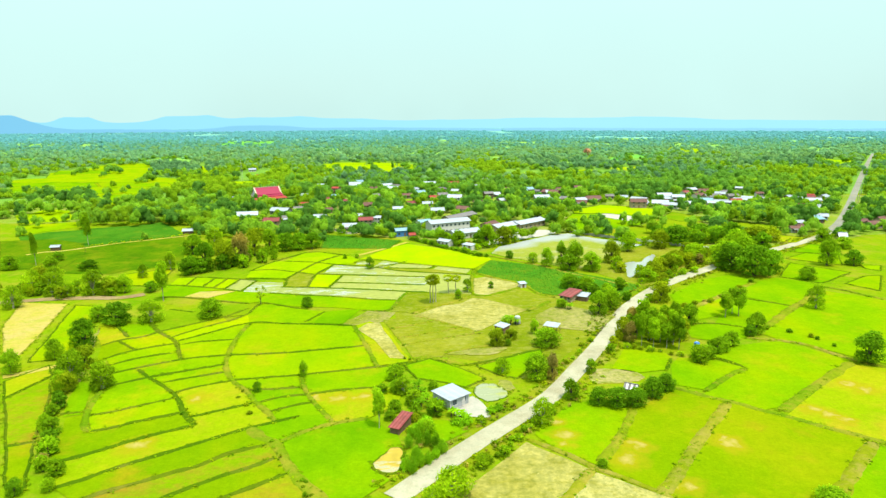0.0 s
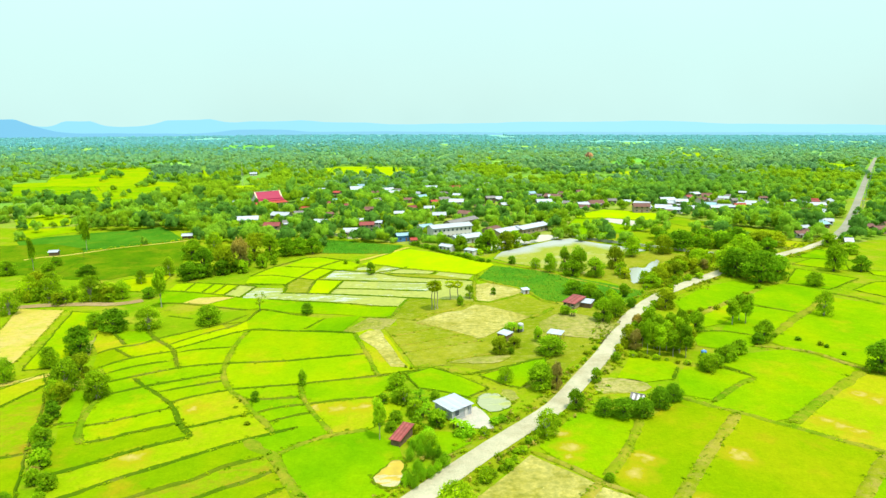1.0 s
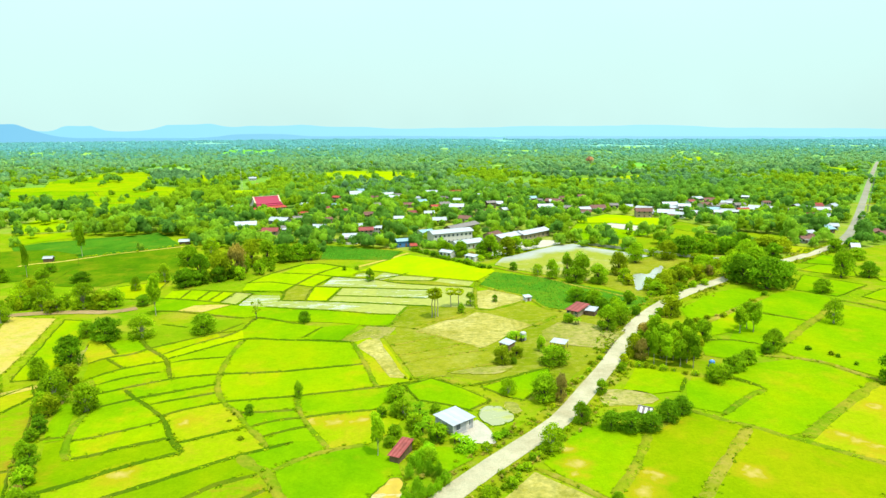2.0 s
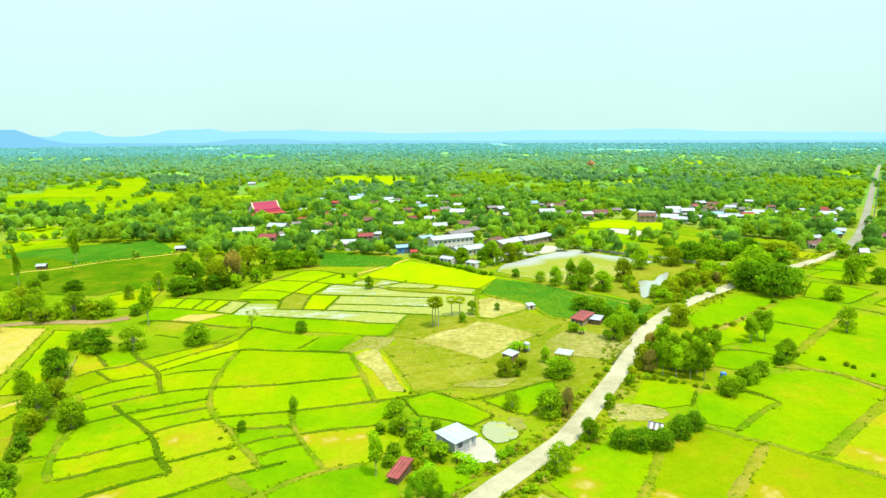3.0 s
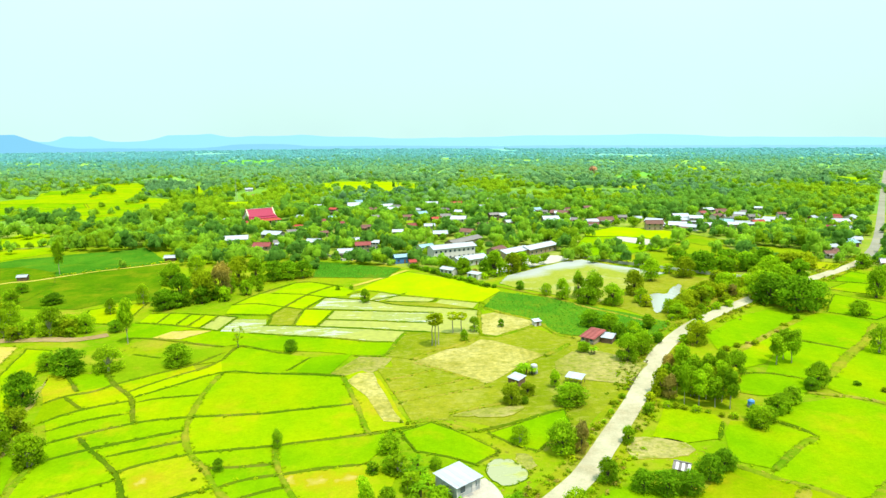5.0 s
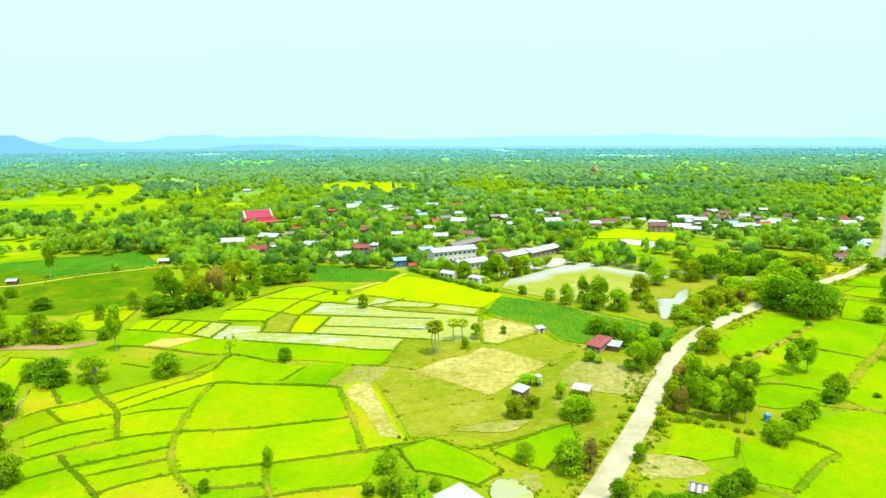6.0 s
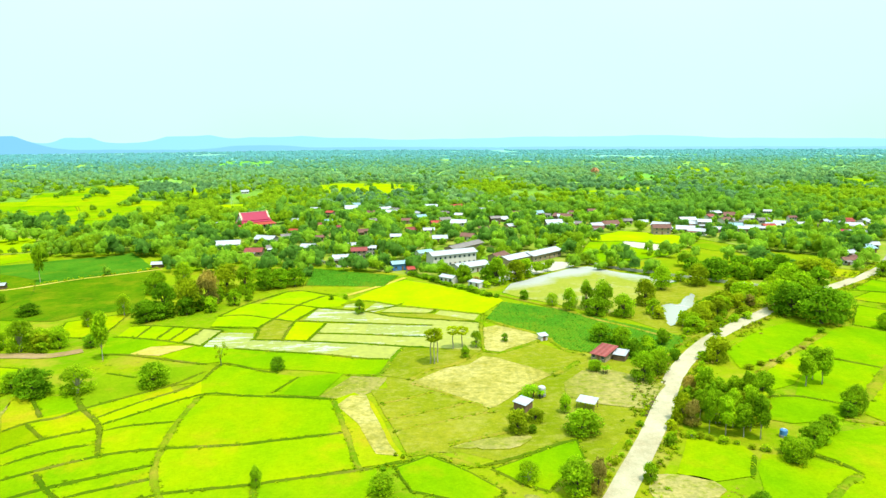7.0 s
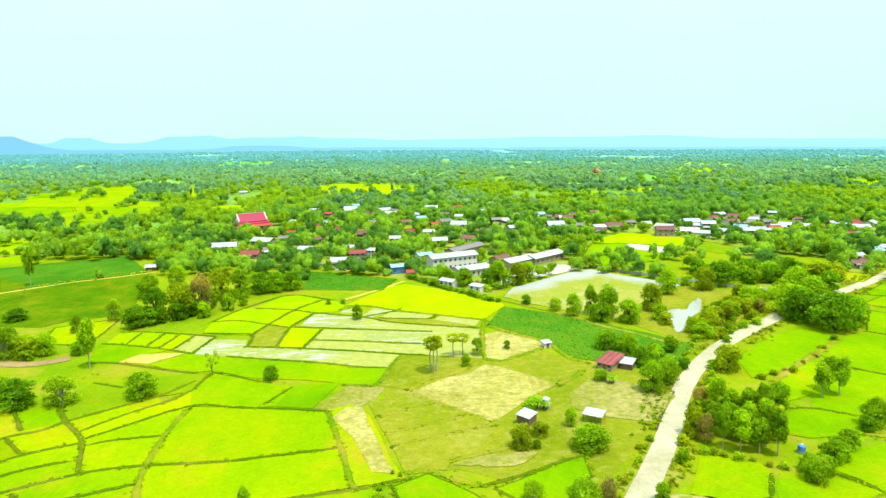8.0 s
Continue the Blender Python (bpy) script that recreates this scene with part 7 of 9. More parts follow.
building("house", 100.9, 500.4, -13, 7.8, 5.8, 3.0, ZINC_OLD, BLOCK, "gable", 1.3, 0.6, 1, 3, "grey block house with a weathered grey roof", "village houses")
building("house", 139.1, 510.3, 15, 7.9, 6.0, 3.0, ZINC_OLD, CREAM, "gable", 1.3, 0.6, 1, 3, "cream house with a weathered grey roof", "village houses")
building("house", 148.8, 502.9, -13, 7.0, 5.3, 3.0, ZINC, CREAM, "gable", 1.2, 0.6, 1, 3, "cream house with a pale zinc roof", "village houses")
building("house", -148.7, 539.9, 16, 8.5, 6.3, 3.0, ZINC, CREAM, "gable", 1.4, 0.6, 1, 3, "cream house with a pale zinc roof", "village houses")
building("house", -157.8, 523.2, 15, 9.0, 6.7, 3.0, ZINC, WHITE, "gable", 1.5, 0.6, 1, 3, "white house with a pale zinc roof", "village houses")
building("house", -96.2, 459.9, 14, 7.1, 5.3, 3.0, ZINC_OLD, CREAM, "gable", 1.2, 0.6, 1, 3, "cream house with a weathered grey roof", "village houses")
building("house", 51.6, 658.3, 14, 7.4, 5.5, 3.0, ZINC, WHITE, "gable", 1.2, 0.6, 1, 3, "white house with a pale zinc roof", "village houses")
building("house", 8.3, 577.3, -15, 7.3, 5.5, 3.0, ZINC_OLD, CREAM, "gable", 1.2, 0.6, 1, 3, "cream house with a weathered grey roof", "village houses")
building("house", -14.5, 668.8, -2, 7.5, 5.6, 3.0, TERRACOTTA, WHITE, "gable", 1.2, 0.6, 1, 3, "white house with a orange tiled roof", "village houses")
building("house", -46.2, 701.0, 21, 7.9, 5.9, 3.0, ZINC, TIMBER, "gable", 1.3, 0.6, 1, 3, "timber house with a pale zinc roof", "village houses")
building("house", 125.5, 561.2, -7, 7.1, 5.3, 5.4, RUST, CREAM, "gable", 1.2, 0.6, 2, 3, "cream two storey house with a rusty brown roof", "village houses")
building("house", 239.9, 531.6, -9, 6.7, 5.0, 3.0, ZINC_OLD, WHITE, "gable", 1.1, 0.6, 1, 3, "white house with a weathered grey roof", "village houses")
building("house", 254.4, 501.1, 18, 6.2, 4.7, 5.4, RUST, WHITE, "gable", 1.0, 0.6, 2, 3, "white two storey house with a rusty brown roof", "village houses")
building("house", 273.1, 492.9, 25, 6.0, 4.5, 3.0, ZINC, TIMBER, "gable", 1.0, 0.6, 1, 3, "timber house with a pale zinc roof", "village houses")
building("hut", -142.5, 374.6, 10, 5.2, 4.0, 2.0, ZINC, TIMBER, "gable", 0.9, 0.5, bays=1, label="small grey roofed field hut", category="hut")
building("hut", -193.2, 329.8, 10, 4.0, 3.2, 2.0, ZINC, TIMBER, "gable", 0.7, 0.4, bays=1, label="small zinc roofed field hut beside a track", category="hut")
building("house", 279.7, 471.5, 13, 11.7, 8.2, 3.0, ZINC, WHITE, "gable", 1.4, 0.6, 1, 3, "white village house with a pale zinc roof", "village houses")
building("house", 250.8, 431.3, 4, 7.1, 4.9, 3.0, CRIMSON, WHITE, "gable", 1.4, 0.6, 1, 3, "white village house with a bright crimson roof", "village houses")
building("house", 259.2, 430.4, -11, 9.2, 6.4, 3.0, ZINC, TIMBER, "gable", 1.4, 0.6, 1, 3, "timber village house with a pale zinc roof", "village houses")
building("house", 228.9, 385.3, 19, 13.8, 9.0, 3.0, CYAN, TIMBER, "gable", 1.4, 0.6, 1, 3, "timber village house with a pale blue roof", "village houses")
building("house", 241.2, 396.1, 1, 7.7, 5.4, 3.0, ZINC, WHITE, "gable", 1.4, 0.6, 1, 3, "white village house with a pale zinc roof", "village houses")
building("house", 205.6, 357.1, 17, 6.0, 4.2, 3.0, RUST, WHITE, "gable", 1.4, 0.6, 1, 3, "white village house with a rusty brown roof", "village houses")
building("house", 290.9, 495.3, -6, 6.6, 4.6, 3.0, TERRACOTTA, CREAM, "gable", 1.4, 0.6, 1, 3, "cream village house with a orange tiled roof", "village houses")
building("house", 204.0, 463.2, -14, 13.0, 9.0, 3.0, ZINC, CREAM, "gable", 1.4, 0.6, 1, 3, "cream village house with a pale zinc roof", "village houses")
building("house", 234.5, 502.7, -14, 9.2, 6.4, 3.0, ZINC_OLD, BLOCK, "gable", 1.4, 0.6, 1, 3, "grey block village house with a weathered grey roof", "village houses")
building("house", 228.6, 477.8, -16, 10.2, 7.2, 3.0, ZINC, WHITE, "gable", 1.4, 0.6, 1, 3, "white village house with a pale zinc roof", "village houses")
building("house", 231.0, 517.0, -17, 8.6, 6.0, 3.0, ZINC, CREAM, "gable", 1.4, 0.6, 1, 3, "cream village house with a pale zinc roof", "village houses")
building("house", 227.9, 539.9, -7, 6.3, 4.4, 3.0, TERRACOTTA, CREAM, "gable", 1.4, 0.6, 1, 3, "cream village house with a orange tiled roof", "village houses")
building("house", 179.2, 490.2, -16, 13.0, 9.0, 3.0, ZINC, CREAM, "gable", 1.4, 0.6, 1, 3, "cream village house with a pale zinc roof", "village houses")
building("house", 169.5, 456.2, -18, 12.8, 8.9, 3.0, ZINC, WHITE, "gable", 1.4, 0.6, 1, 3, "white village house with a pale zinc roof", "village houses")
building("house", 251.1, 475.0, 13, 7.0, 4.9, 3.0, ZINC_OLD, CREAM, "gable", 1.4, 0.6, 1, 3, "cream village house with a weathered grey roof", "village houses")
building("house", 219.8, 548.9, 6, 10.0, 7.0, 3.0, ZINC, CREAM, "gable", 1.4, 0.6, 1, 3, "cream village house with a pale zinc roof", "village houses")
building("house", 152.9, 469.3, 15, 8.5, 6.0, 3.0, ZINC, TIMBER, "gable", 1.4, 0.6, 1, 3, "timber village house with a pale zinc roof", "village houses")
building("house", 52.3, 533.7, -1, 6.0, 4.2, 3.0, ZINC, CREAM, "gable", 1.4, 0.6, 1, 3, "cream village house with a pale zinc roof", "village houses")
building("house", 84.4, 568.2, 9, 7.6, 5.3, 3.0, CYAN, CREAM, "gable", 1.4, 0.6, 1, 3, "cream village house with a pale blue roof", "village houses")
building("house", 98.7, 542.3, 20, 9.0, 6.3, 3.0, ZINC, WHITE, "gable", 1.4, 0.6, 1, 3, "white village house with a pale zinc roof", "village houses")
building("house", 109.9, 564.5, -11, 8.5, 5.9, 3.0, RUST, CREAM, "gable", 1.4, 0.6, 1, 3, "cream village house with a rusty brown roof", "village houses")
building("house", 109.8, 474.5, -4, 7.8, 5.5, 3.0, RUST, CREAM, "gable", 1.4, 0.6, 1, 3, "cream village house with a rusty brown roof", "village houses")
building("house", 83.8, 495.8, -15, 9.0, 6.3, 3.0, ZINC, CREAM, "gable", 1.4, 0.6, 1, 3, "cream village house with a pale zinc roof", "village houses")
building("house", 95.1, 500.8, -18, 7.5, 5.2, 3.0, ZINC, BLOCK, "gable", 1.4, 0.6, 1, 3, "grey block village house with a pale zinc roof", "village houses")
building("house", 248.7, 372.6, 15, 11.0, 7.7, 3.2, RUST, CREAM, "gable", 1.5, 0.6, 1, 3, "roadside house with a rusty brown roof", "village houses")
building("house", 252.1, 364.5, 3, 9.5, 6.7, 3.2, RUST, CREAM, "gable", 1.5, 0.6, 1, 3, "roadside house with a rusty brown roof", "village houses")
building("house", 266.9, 379.4, 5, 7.9, 5.5, 3.2, RUST, CREAM, "gable", 1.5, 0.6, 1, 3, "roadside house with a rusty brown roof", "village houses")
building("house", 212.1, 329.1, -3, 4.0, 2.8, 3.2, ZINC, CREAM, "gable", 1.5, 0.6, 1, 3, "roadside house with a pale zinc roof", "village houses")

def yard_wall(points, high, label):
    """A plastered wall of bays between square posts."""
    x0, y0 = points[0]
    root = empty("boundary_wall", x0, y0, 0, label, "wall")
    for (xa, ya), (xb, yb) in zip(points, points[1:]):
        length = math.hypot(xb - xa, yb - ya)
        k = max(1, round(length / 3.0))
        d, s_ = Vector((xb - xa, yb - ya)) / length, Vector((-(yb - ya), xb - xa)) / length
        for i in range(k):
            a_ = Vector((xa - x0, ya - y0)) + d * (length * i / k + 0.16)
            b_ = a_ + d * (length / k - 0.32)
            v = [(q.x + s_.x * w, q.y + s_.y * w, z) for z in (-0.1, high) for q, w in ((a_, -0.06), (b_, -0.06), (b_, 0.06), (a_, 0.06))]
            obj("panel", v, box(0, 1, 0, 1, 0, 1)[1], WHITE, root)
            c = a_ - d * 0.16
            obj("post", *box(c.x - 0.14, c.x + 0.14, c.y - 0.14, c.y + 0.14, -0.1, high + 0.18), WHITE, root)
    return root


yard_wall([(77.8, 363.8), (90.3, 349.6), (102.6, 338.9), (116.7, 326.5), (131.5, 313.9), (145.5, 305.2)], 1.3, "white plastered wall behind the school playing field")
yard_wall([(-62.5, 384.5), (-49.0, 366.5), (-30.5, 370.5), (-24.0, 378.0)], 1.2, "pale plastered wall round a village yard")

def power_pole(x, y, rot):
    """Concrete pole with a crossarm and three insulators."""
    root = empty("power_pole", x, y, rot, "concrete power pole beside the far road", "power pole", "power poles")
    obj("pole", *tube([(0, 0, -0.2), (0, 0, 10.0)], [0.2, 0.13], 8), BLOCK, root)
    arm = obj("crossarm", *box(-1.1, 1.1, -0.08, 0.08, 9.2, 9.36), STEEL, root)
    for px in (-0.95, 0.0, 0.95):
        obj("insulator", *tube([(px, 0, 9.36), (px, 0, 9.5), (px, 0, 9.62)], [0.05, 0.09, 0.04], 6), WHITE, arm)


for i in range(0, len(HIGHWAY_LINE) - 2, 4):
    (xa, ya), (xb, yb) = HIGHWAY_LINE[i], HIGHWAY_LINE[i + 1]
    if 380 < ya < 800:
        d = Vector((xb - xa, yb - ya)).normalized()
        power_pole(xa + d.y * 5.0, ya - d.x * 5.0, math.degrees(math.atan2(d.y, d.x)) + 90)


def radio_mast(x, y, height):
    """Lattice mast: three legs that draw together, rungs between them, an aerial on top."""
    root = empty("radio_mast", x, y, 15, "slender grey lattice radio mast above the trees", "mast")
    feet = [(1.3 * math.cos(k * 2.094), 1.3 * math.sin(k * 2.094)) for k in range(3)]
    for fx, fy in feet:
        obj("leg", *tube([(fx, fy, 0), (fx * 0.25, fy * 0.25, height)], [0.09, 0.06], 5), STEEL, root)
    for i in range(1, 14):
        z, q = height * i / 14, 1 - 0.75 * i / 14
        ring = [(fx * q, fy * q, z) for fx, fy in feet]
        v, f = join(*(slab([(a_[0], a_[1], z), (b_[0], b_[1], z), (b_[0], b_[1], z + 0.08), (a_[0], a_[1], z + 0.08)], 0.05) for a_, b_ in zip(ring, ring[1:] + ring[:1])))
        obj("rung", v, f, STEEL, root)
    obj("aerial", *tube([(0, 0, height), (0, 0, height + 3)], [0.05, 0.03], 6), STEEL, root)


radio_mast(-204.1, 693.4, 24)
plant("flame", 272.0, 1150.0, 15, 15, 500)

# ---- trees that stand by themselves ----
plant("dark", -101.9, 184.6, 8.8, 10.0)
plant("dark", -102.2, 205.3, 11.3, 8.8)
plant("mid", -110.5, 209.2, 6.8, 5.8)
plant("light", -92.1, 207.2, 9.6, 8.9)
plant("mid", -74.1, 210.6, 9.1, 7.6)
plant("tall", -98.6, 232.6, 6.6, 14.6)
plant("dark", 22.3, 243.8, 2.6, 3.3)
plant("dark", -108.6, 245.0, 5.9, 5.1)
plant("dark", -152.5, 284.2, 9.3, 5.4)
plant("light", -81.6, 153.9, 6.8, 8.1)
plant("mid", -94.9, 166.4, 6.5, 6.8)
plant("mid", -90.1, 151.9, 4.1, 6.7)
plant("mid", -82.1, 131.5, 3.4, 4.9)
plant("brown", -74.5, 117.8, 3.0, 3.0)
plant("mid", -68.5, 109.4, 3.1, 2.8)
plant("dark", -73.7, 108.1, 3.5, 3.8)
plant("mid", -110.2, 164.3, 5.9, 7.3)
plant("bare", -61.3, 225.9, 5.0, 6.6)
plant("dark", -44.1, 221.6, 5.0, 4.6)
plant("mid", -33.0, 159.5, 2.7, 4.9)
plant("dark", -42.4, 150.8, 2.6, 3.1)
plant("mid", -27.6, 279.2, 4.8, 6.3)
plant("light", 13.0, 238.8, 4.5, 6.2)
plant("mid", 9.2, 229.0, 3.2, 4.3)
plant("light", -148.8, 225.9, 8.6, 9.7)
plant("light", -152.4, 243.2, 8.8, 11.5)
plant("light", -147.7, 246.2, 7.7, 9.6)
plant("light", -136.8, 239.3, 5.4, 6.6)
plant("light", -129.0, 242.0, 10.4, 11.7)
plant("light", -123.3, 243.3, 8.0, 8.4)
plant("mid", -118.4, 244.7, 7.2, 7.6)
plant("light", -121.8, 268.1, 5.1, 7.0)
plant("tall", -182.5, 294.9, 4.6, 14.8)
plant("tall", -183.2, 342.1, 6.0, 17.0)
plant("mid", -188.5, 286.2, 8.9, 7.4)
plant("mid", -169.7, 285.1, 7.4, 6.9)
plant("light", -115.7, 282.1, 5.9, 9.8)
plant("dark", -177.5, 304.1, 5.8, 5.3)
plant("mid", -238.0, 373.9, 6.5, 5.8)
plant("mid", -159.3, 356.2, 4.9, 4.9)
plant("dark", -103.7, 273.0, 9.9, 9.4)
plant("dark", -100.1, 281.2, 11.2, 14.6)
plant("olive", -93.2, 285.1, 10.9, 15.3)
plant("brown", -87.6, 291.6, 10.1, 16.7)
plant("olive", -86.6, 311.3, 10.8, 15.7)
plant("mid", -79.5, 313.5, 9.8, 13.6)
plant("dark", -73.9, 321.3, 11.7, 10.6)
plant("dark", -67.4, 323.7, 11.2, 10.1)
plant("dark", -61.6, 326.2, 10.2, 9.6)
plant("mid", -118.2, 315.9, 11.0, 11.0)
plant("light", -111.7, 329.5, 10.3, 12.6)
plant("tall", -11.3, 131.0, 4.0, 9.1)
plant("mid", -8.8, 149.3, 4.3, 3.6)
plant("light", -3.9, 143.5, 4.2, 3.4)
plant("mid", 0.1, 150.3, 3.1, 2.6)
plant("mid", -9.2, 135.1, 3.4, 2.5)
plant("mid", -1.5, 128.6, 5.0, 3.3)
plant("olive", -4.2, 134.1, 3.4, 2.5)
plant("mid", 26.0, 155.5, 8.0, 7.4)
plant("brown", 29.9, 155.3, 3.7, 8.0)
plant("mid", 32.6, 179.6, 9.5, 5.9)
plant("olive", 18.5, 180.2, 5.6, 6.2)
plant("olive", 23.2, 185.8, 4.8, 3.8)
plant("light", 18.0, 160.1, 4.9, 4.7)
plant("mid", -9.2, 156.8, 5.9, 4.3)
plant("mid", 32.3, 144.0, 4.7, 5.6)
plant("light", 23.5, 131.9, 5.8, 6.9)
plant("mid", 40.7, 159.3, 3.5, 4.4)
plant("light", 3.6, 104.9, 8.5, 6.7)
plant("light", 0.2, 102.8, 5.2, 4.3)
plant("light", 9.6, 115.0, 3.3, 3.3)
plant("mid", 31.9, 113.9, 2.5, 2.1)
plant("mid", 67.5, 100.9, 6.8, 3.4)
plant("dark", 38.1, 140.8, 5.3, 4.8)
plant("dark", 41.9, 139.5, 6.4, 5.5)
plant("dark", 46.3, 139.9, 6.0, 4.8)
plant("dark", 51.6, 144.5, 5.9, 5.7)
plant("dark", 55.9, 147.6, 5.0, 5.0)
plant("light", 129.7, 211.9, 6.9, 10.2)
plant("mid", 149.2, 250.5, 7.8, 6.1)
plant("dark", 114.7, 162.6, 8.3, 10.3)
plant("olive", 80.5, 222.6, 8.4, 8.8)
plant("mid", 80.5, 197.1, 7.1, 7.5)
plant("tall", 95.1, 203.5, 6.0, 8.4)
plant("tall", 99.9, 204.5, 6.3, 9.5)
plant("tall", 99.2, 207.6, 5.4, 8.9)
plant("mid", 97.2, 187.7, 6.8, 7.4)
plant("dark", 94.3, 185.3, 4.1, 4.1)
plant("dark", 126.8, 268.2, 15.3, 13.5)
plant("dark", 131.4, 258.0, 16.9, 14.7)
plant("dark", 141.0, 263.3, 11.4, 11.4)
plant("mid", 128.2, 276.7, 14.4, 12.0)
plant("mid", 140.6, 287.3, 14.9, 12.4)
plant("light", 71.5, 165.1, 5.6, 5.9)
plant("mid", 79.0, 171.9, 4.4, 5.0)
plant("mid", 171.1, 274.2, 10.4, 13.3)
plant("dark", 182.4, 273.5, 8.5, 8.0)
plant("mid", 200.5, 309.2, 9.1, 6.4)
plant("mid", 58.5, 272.1, 10.4, 8.0)
plant("mid", 50.0, 279.0, 6.3, 9.7)
plant("mid", 56.8, 280.9, 5.8, 12.2)
plant("mid", 61.8, 276.2, 9.6, 12.9)
plant("light", 44.9, 286.1, 5.9, 5.9)
plant("dark", 35.4, 296.1, 4.6, 4.6)
plant("mid", 67.5, 269.5, 9.3, 9.3)
plant("olive", 79.8, 284.0, 8.9, 12.3)
plant("mid", 94.8, 309.2, 10.7, 10.7)
plant("olive", 111.9, 315.0, 10.9, 10.9)
plant("mid", 55.2, 209.0, 7.9, 9.0)
plant("mid", 60.8, 213.9, 7.4, 8.1)
plant("dark", 52.4, 242.5, 8.4, 6.7)
plant("mid", 58.4, 240.5, 7.5, 5.8)
plant("olive", 100.3, 267.7, 6.9, 8.3)
plant("olive", 90.1, 258.4, 8.9, 7.6)
plant("olive", 106.5, 277.9, 9.6, 8.2)
plant("mid", 85.4, 251.2, 8.7, 5.6)
plant("mid", 118.2, 288.7, 10.0, 8.5)
plant("mid", 44.1, 216.7, 4.5, 3.7)
plant("banana", 23.9, 199.6, 4.2, 3.4)
plant("hedge", 22.4, 198.0, 3.4, 2.6)
plant("mid", 30.9, 190.1, 3.4, 5.1)
plant("mid", 21.7, 180.1, 2.2, 2.2)
plant("mid", -41.6, 300.8, 2.6, 2.6)
plant("mid", -35.9, 301.7, 2.6, 2.4)
plant("brown", 32.3, 185.4, 2.2, 2.5)
plant("palm", -1.0, 224.8, 5.2, 10.2)
plant("palm", 0.1, 224.3, 5.2, 10.9)
plant("palm", 1.1, 225.6, 5.2, 9.9)
plant("palm", 5.8, 237.4, 5.2, 7.2)
plant("palm", 8.7, 239.3, 5.2, 6.4)
plant("olive", 56.1, 184.4, 5.2, 8.2)
plant("brown", 57.4, 182.0, 4.4, 6.8)
plant("olive", 91.5, 219.2, 2.8, 1.3, 500)
plant("brown", 95.9, 221.5, 2.0, 0.9, 500)
plant("olive", 86.8, 216.2, 3.0, 1.6, 500)
plant("olive", 88.4, 213.6, 1.6, 0.9, 500)
plant("tall", 60.5, 185.2, 5.3, 7.2)
plant("tall", 59.8, 178.5, 4.0, 9.9)
plant("tall", 63.2, 183.1, 4.5, 7.8)
plant("tall", 62.9, 177.5, 6.0, 8.6)
plant("tall", 66.1, 181.1, 5.7, 8.7)
plant("tall", 66.3, 176.4, 5.3, 7.5)
plant("tall", 69.1, 179.1, 5.3, 10.0)
plant("tall", 69.4, 175.4, 5.0, 9.6)
plant("brown", 62.8, 197.6, 5.0, 6.4)
plant("tall", 65.2, 194.5, 5.5, 9.1)
plant("tall", 67.7, 191.6, 4.6, 7.1)
plant("tall", 70.2, 188.9, 5.7, 8.7)
plant("tall", 72.5, 187.8, 5.4, 10.1)
plant("hedge", -4.8, 113.8, 2.1, 3.7)
plant("hedge", -3.5, 113.0, 1.9, 3.6)
plant("hedge", -2.3, 115.3, 1.9, 3.7)
plant("hedge", -0.7, 116.5, 2.2, 2.7)
plant("hedge", 0.7, 118.1, 1.7, 2.9)
plant("hedge", 2.1, 120.2, 2.3, 3.1)
plant("hedge", -3.1, 118.2, 2.0, 3.0)
plant("hedge", -4.7, 122.6, 2.0, 3.1)
plant("hedge", -2.7, 124.2, 1.8, 3.3)
plant("hedge", -1.0, 123.4, 2.0, 3.7)
plant("hedge", 0.7, 122.5, 2.1, 3.7)
plant("hedge", -2.6, 127.7, 2.2, 3.8)
plant("hedge", -4.2, 126.6, 2.1, 2.8)
plant("mid", -12.3, 347.1, 2.7, 1.6, 500)
plant("mid", -11.1, 344.5, 3.6, 2.6, 500)
plant("dark", -9.3, 343.3, 4.1, 2.8, 500)
plant("dark", -8.3, 340.5, 2.5, 1.9, 500)
plant("dark", -6.9, 339.0, 2.4, 1.5, 500)
plant("dark", -4.4, 337.3, 4.1, 2.8, 500)
plant("dark", -3.9, 335.7, 3.3, 2.7, 500)
plant("dark", -2.2, 334.5, 3.4, 2.4, 500)
plant("mid", -1.8, 331.8, 3.2, 2.2, 500)
plant("dark", -0.5, 330.2, 4.1, 3.1, 500)
plant("mid", 1.6, 327.5, 3.6, 2.2, 500)
plant("dark", 2.8, 325.6, 2.4, 1.9, 500)
plant("dark", 4.6, 324.1, 3.6, 2.1, 500)
plant("dark", 5.6, 322.3, 2.7, 2.0, 500)
plant("mid", 6.7, 319.8, 3.5, 2.6, 500)
plant("mid", 9.2, 318.2, 2.9, 2.0, 500)
plant("dark", 11.6, 316.6, 3.2, 2.3, 500)
plant("dark", 11.5, 315.3, 4.0, 2.3, 500)
plant("mid", 13.2, 313.5, 2.7, 2.1, 500)
plant("dark", 15.2, 310.6, 4.1, 3.4, 500)
plant("mid", 16.7, 308.4, 4.0, 2.9, 500)
plant("mid", 17.7, 306.7, 3.3, 2.2, 500)
plant("dark", 20.1, 305.5, 3.2, 2.3, 500)
plant("mid", 20.3, 303.5, 3.6, 2.3, 500)
plant("dark", 22.3, 301.5, 3.6, 2.2, 500)
plant("dark", 25.0, 300.0, 2.8, 1.9, 500)
plant("dark", -10.5, 361.5, 5.0, 4.8, 500)
plant("dark", -4.4, 357.1, 3.2, 2.5, 500)
plant("light", -3.4, 353.8, 4.4, 3.5, 500)
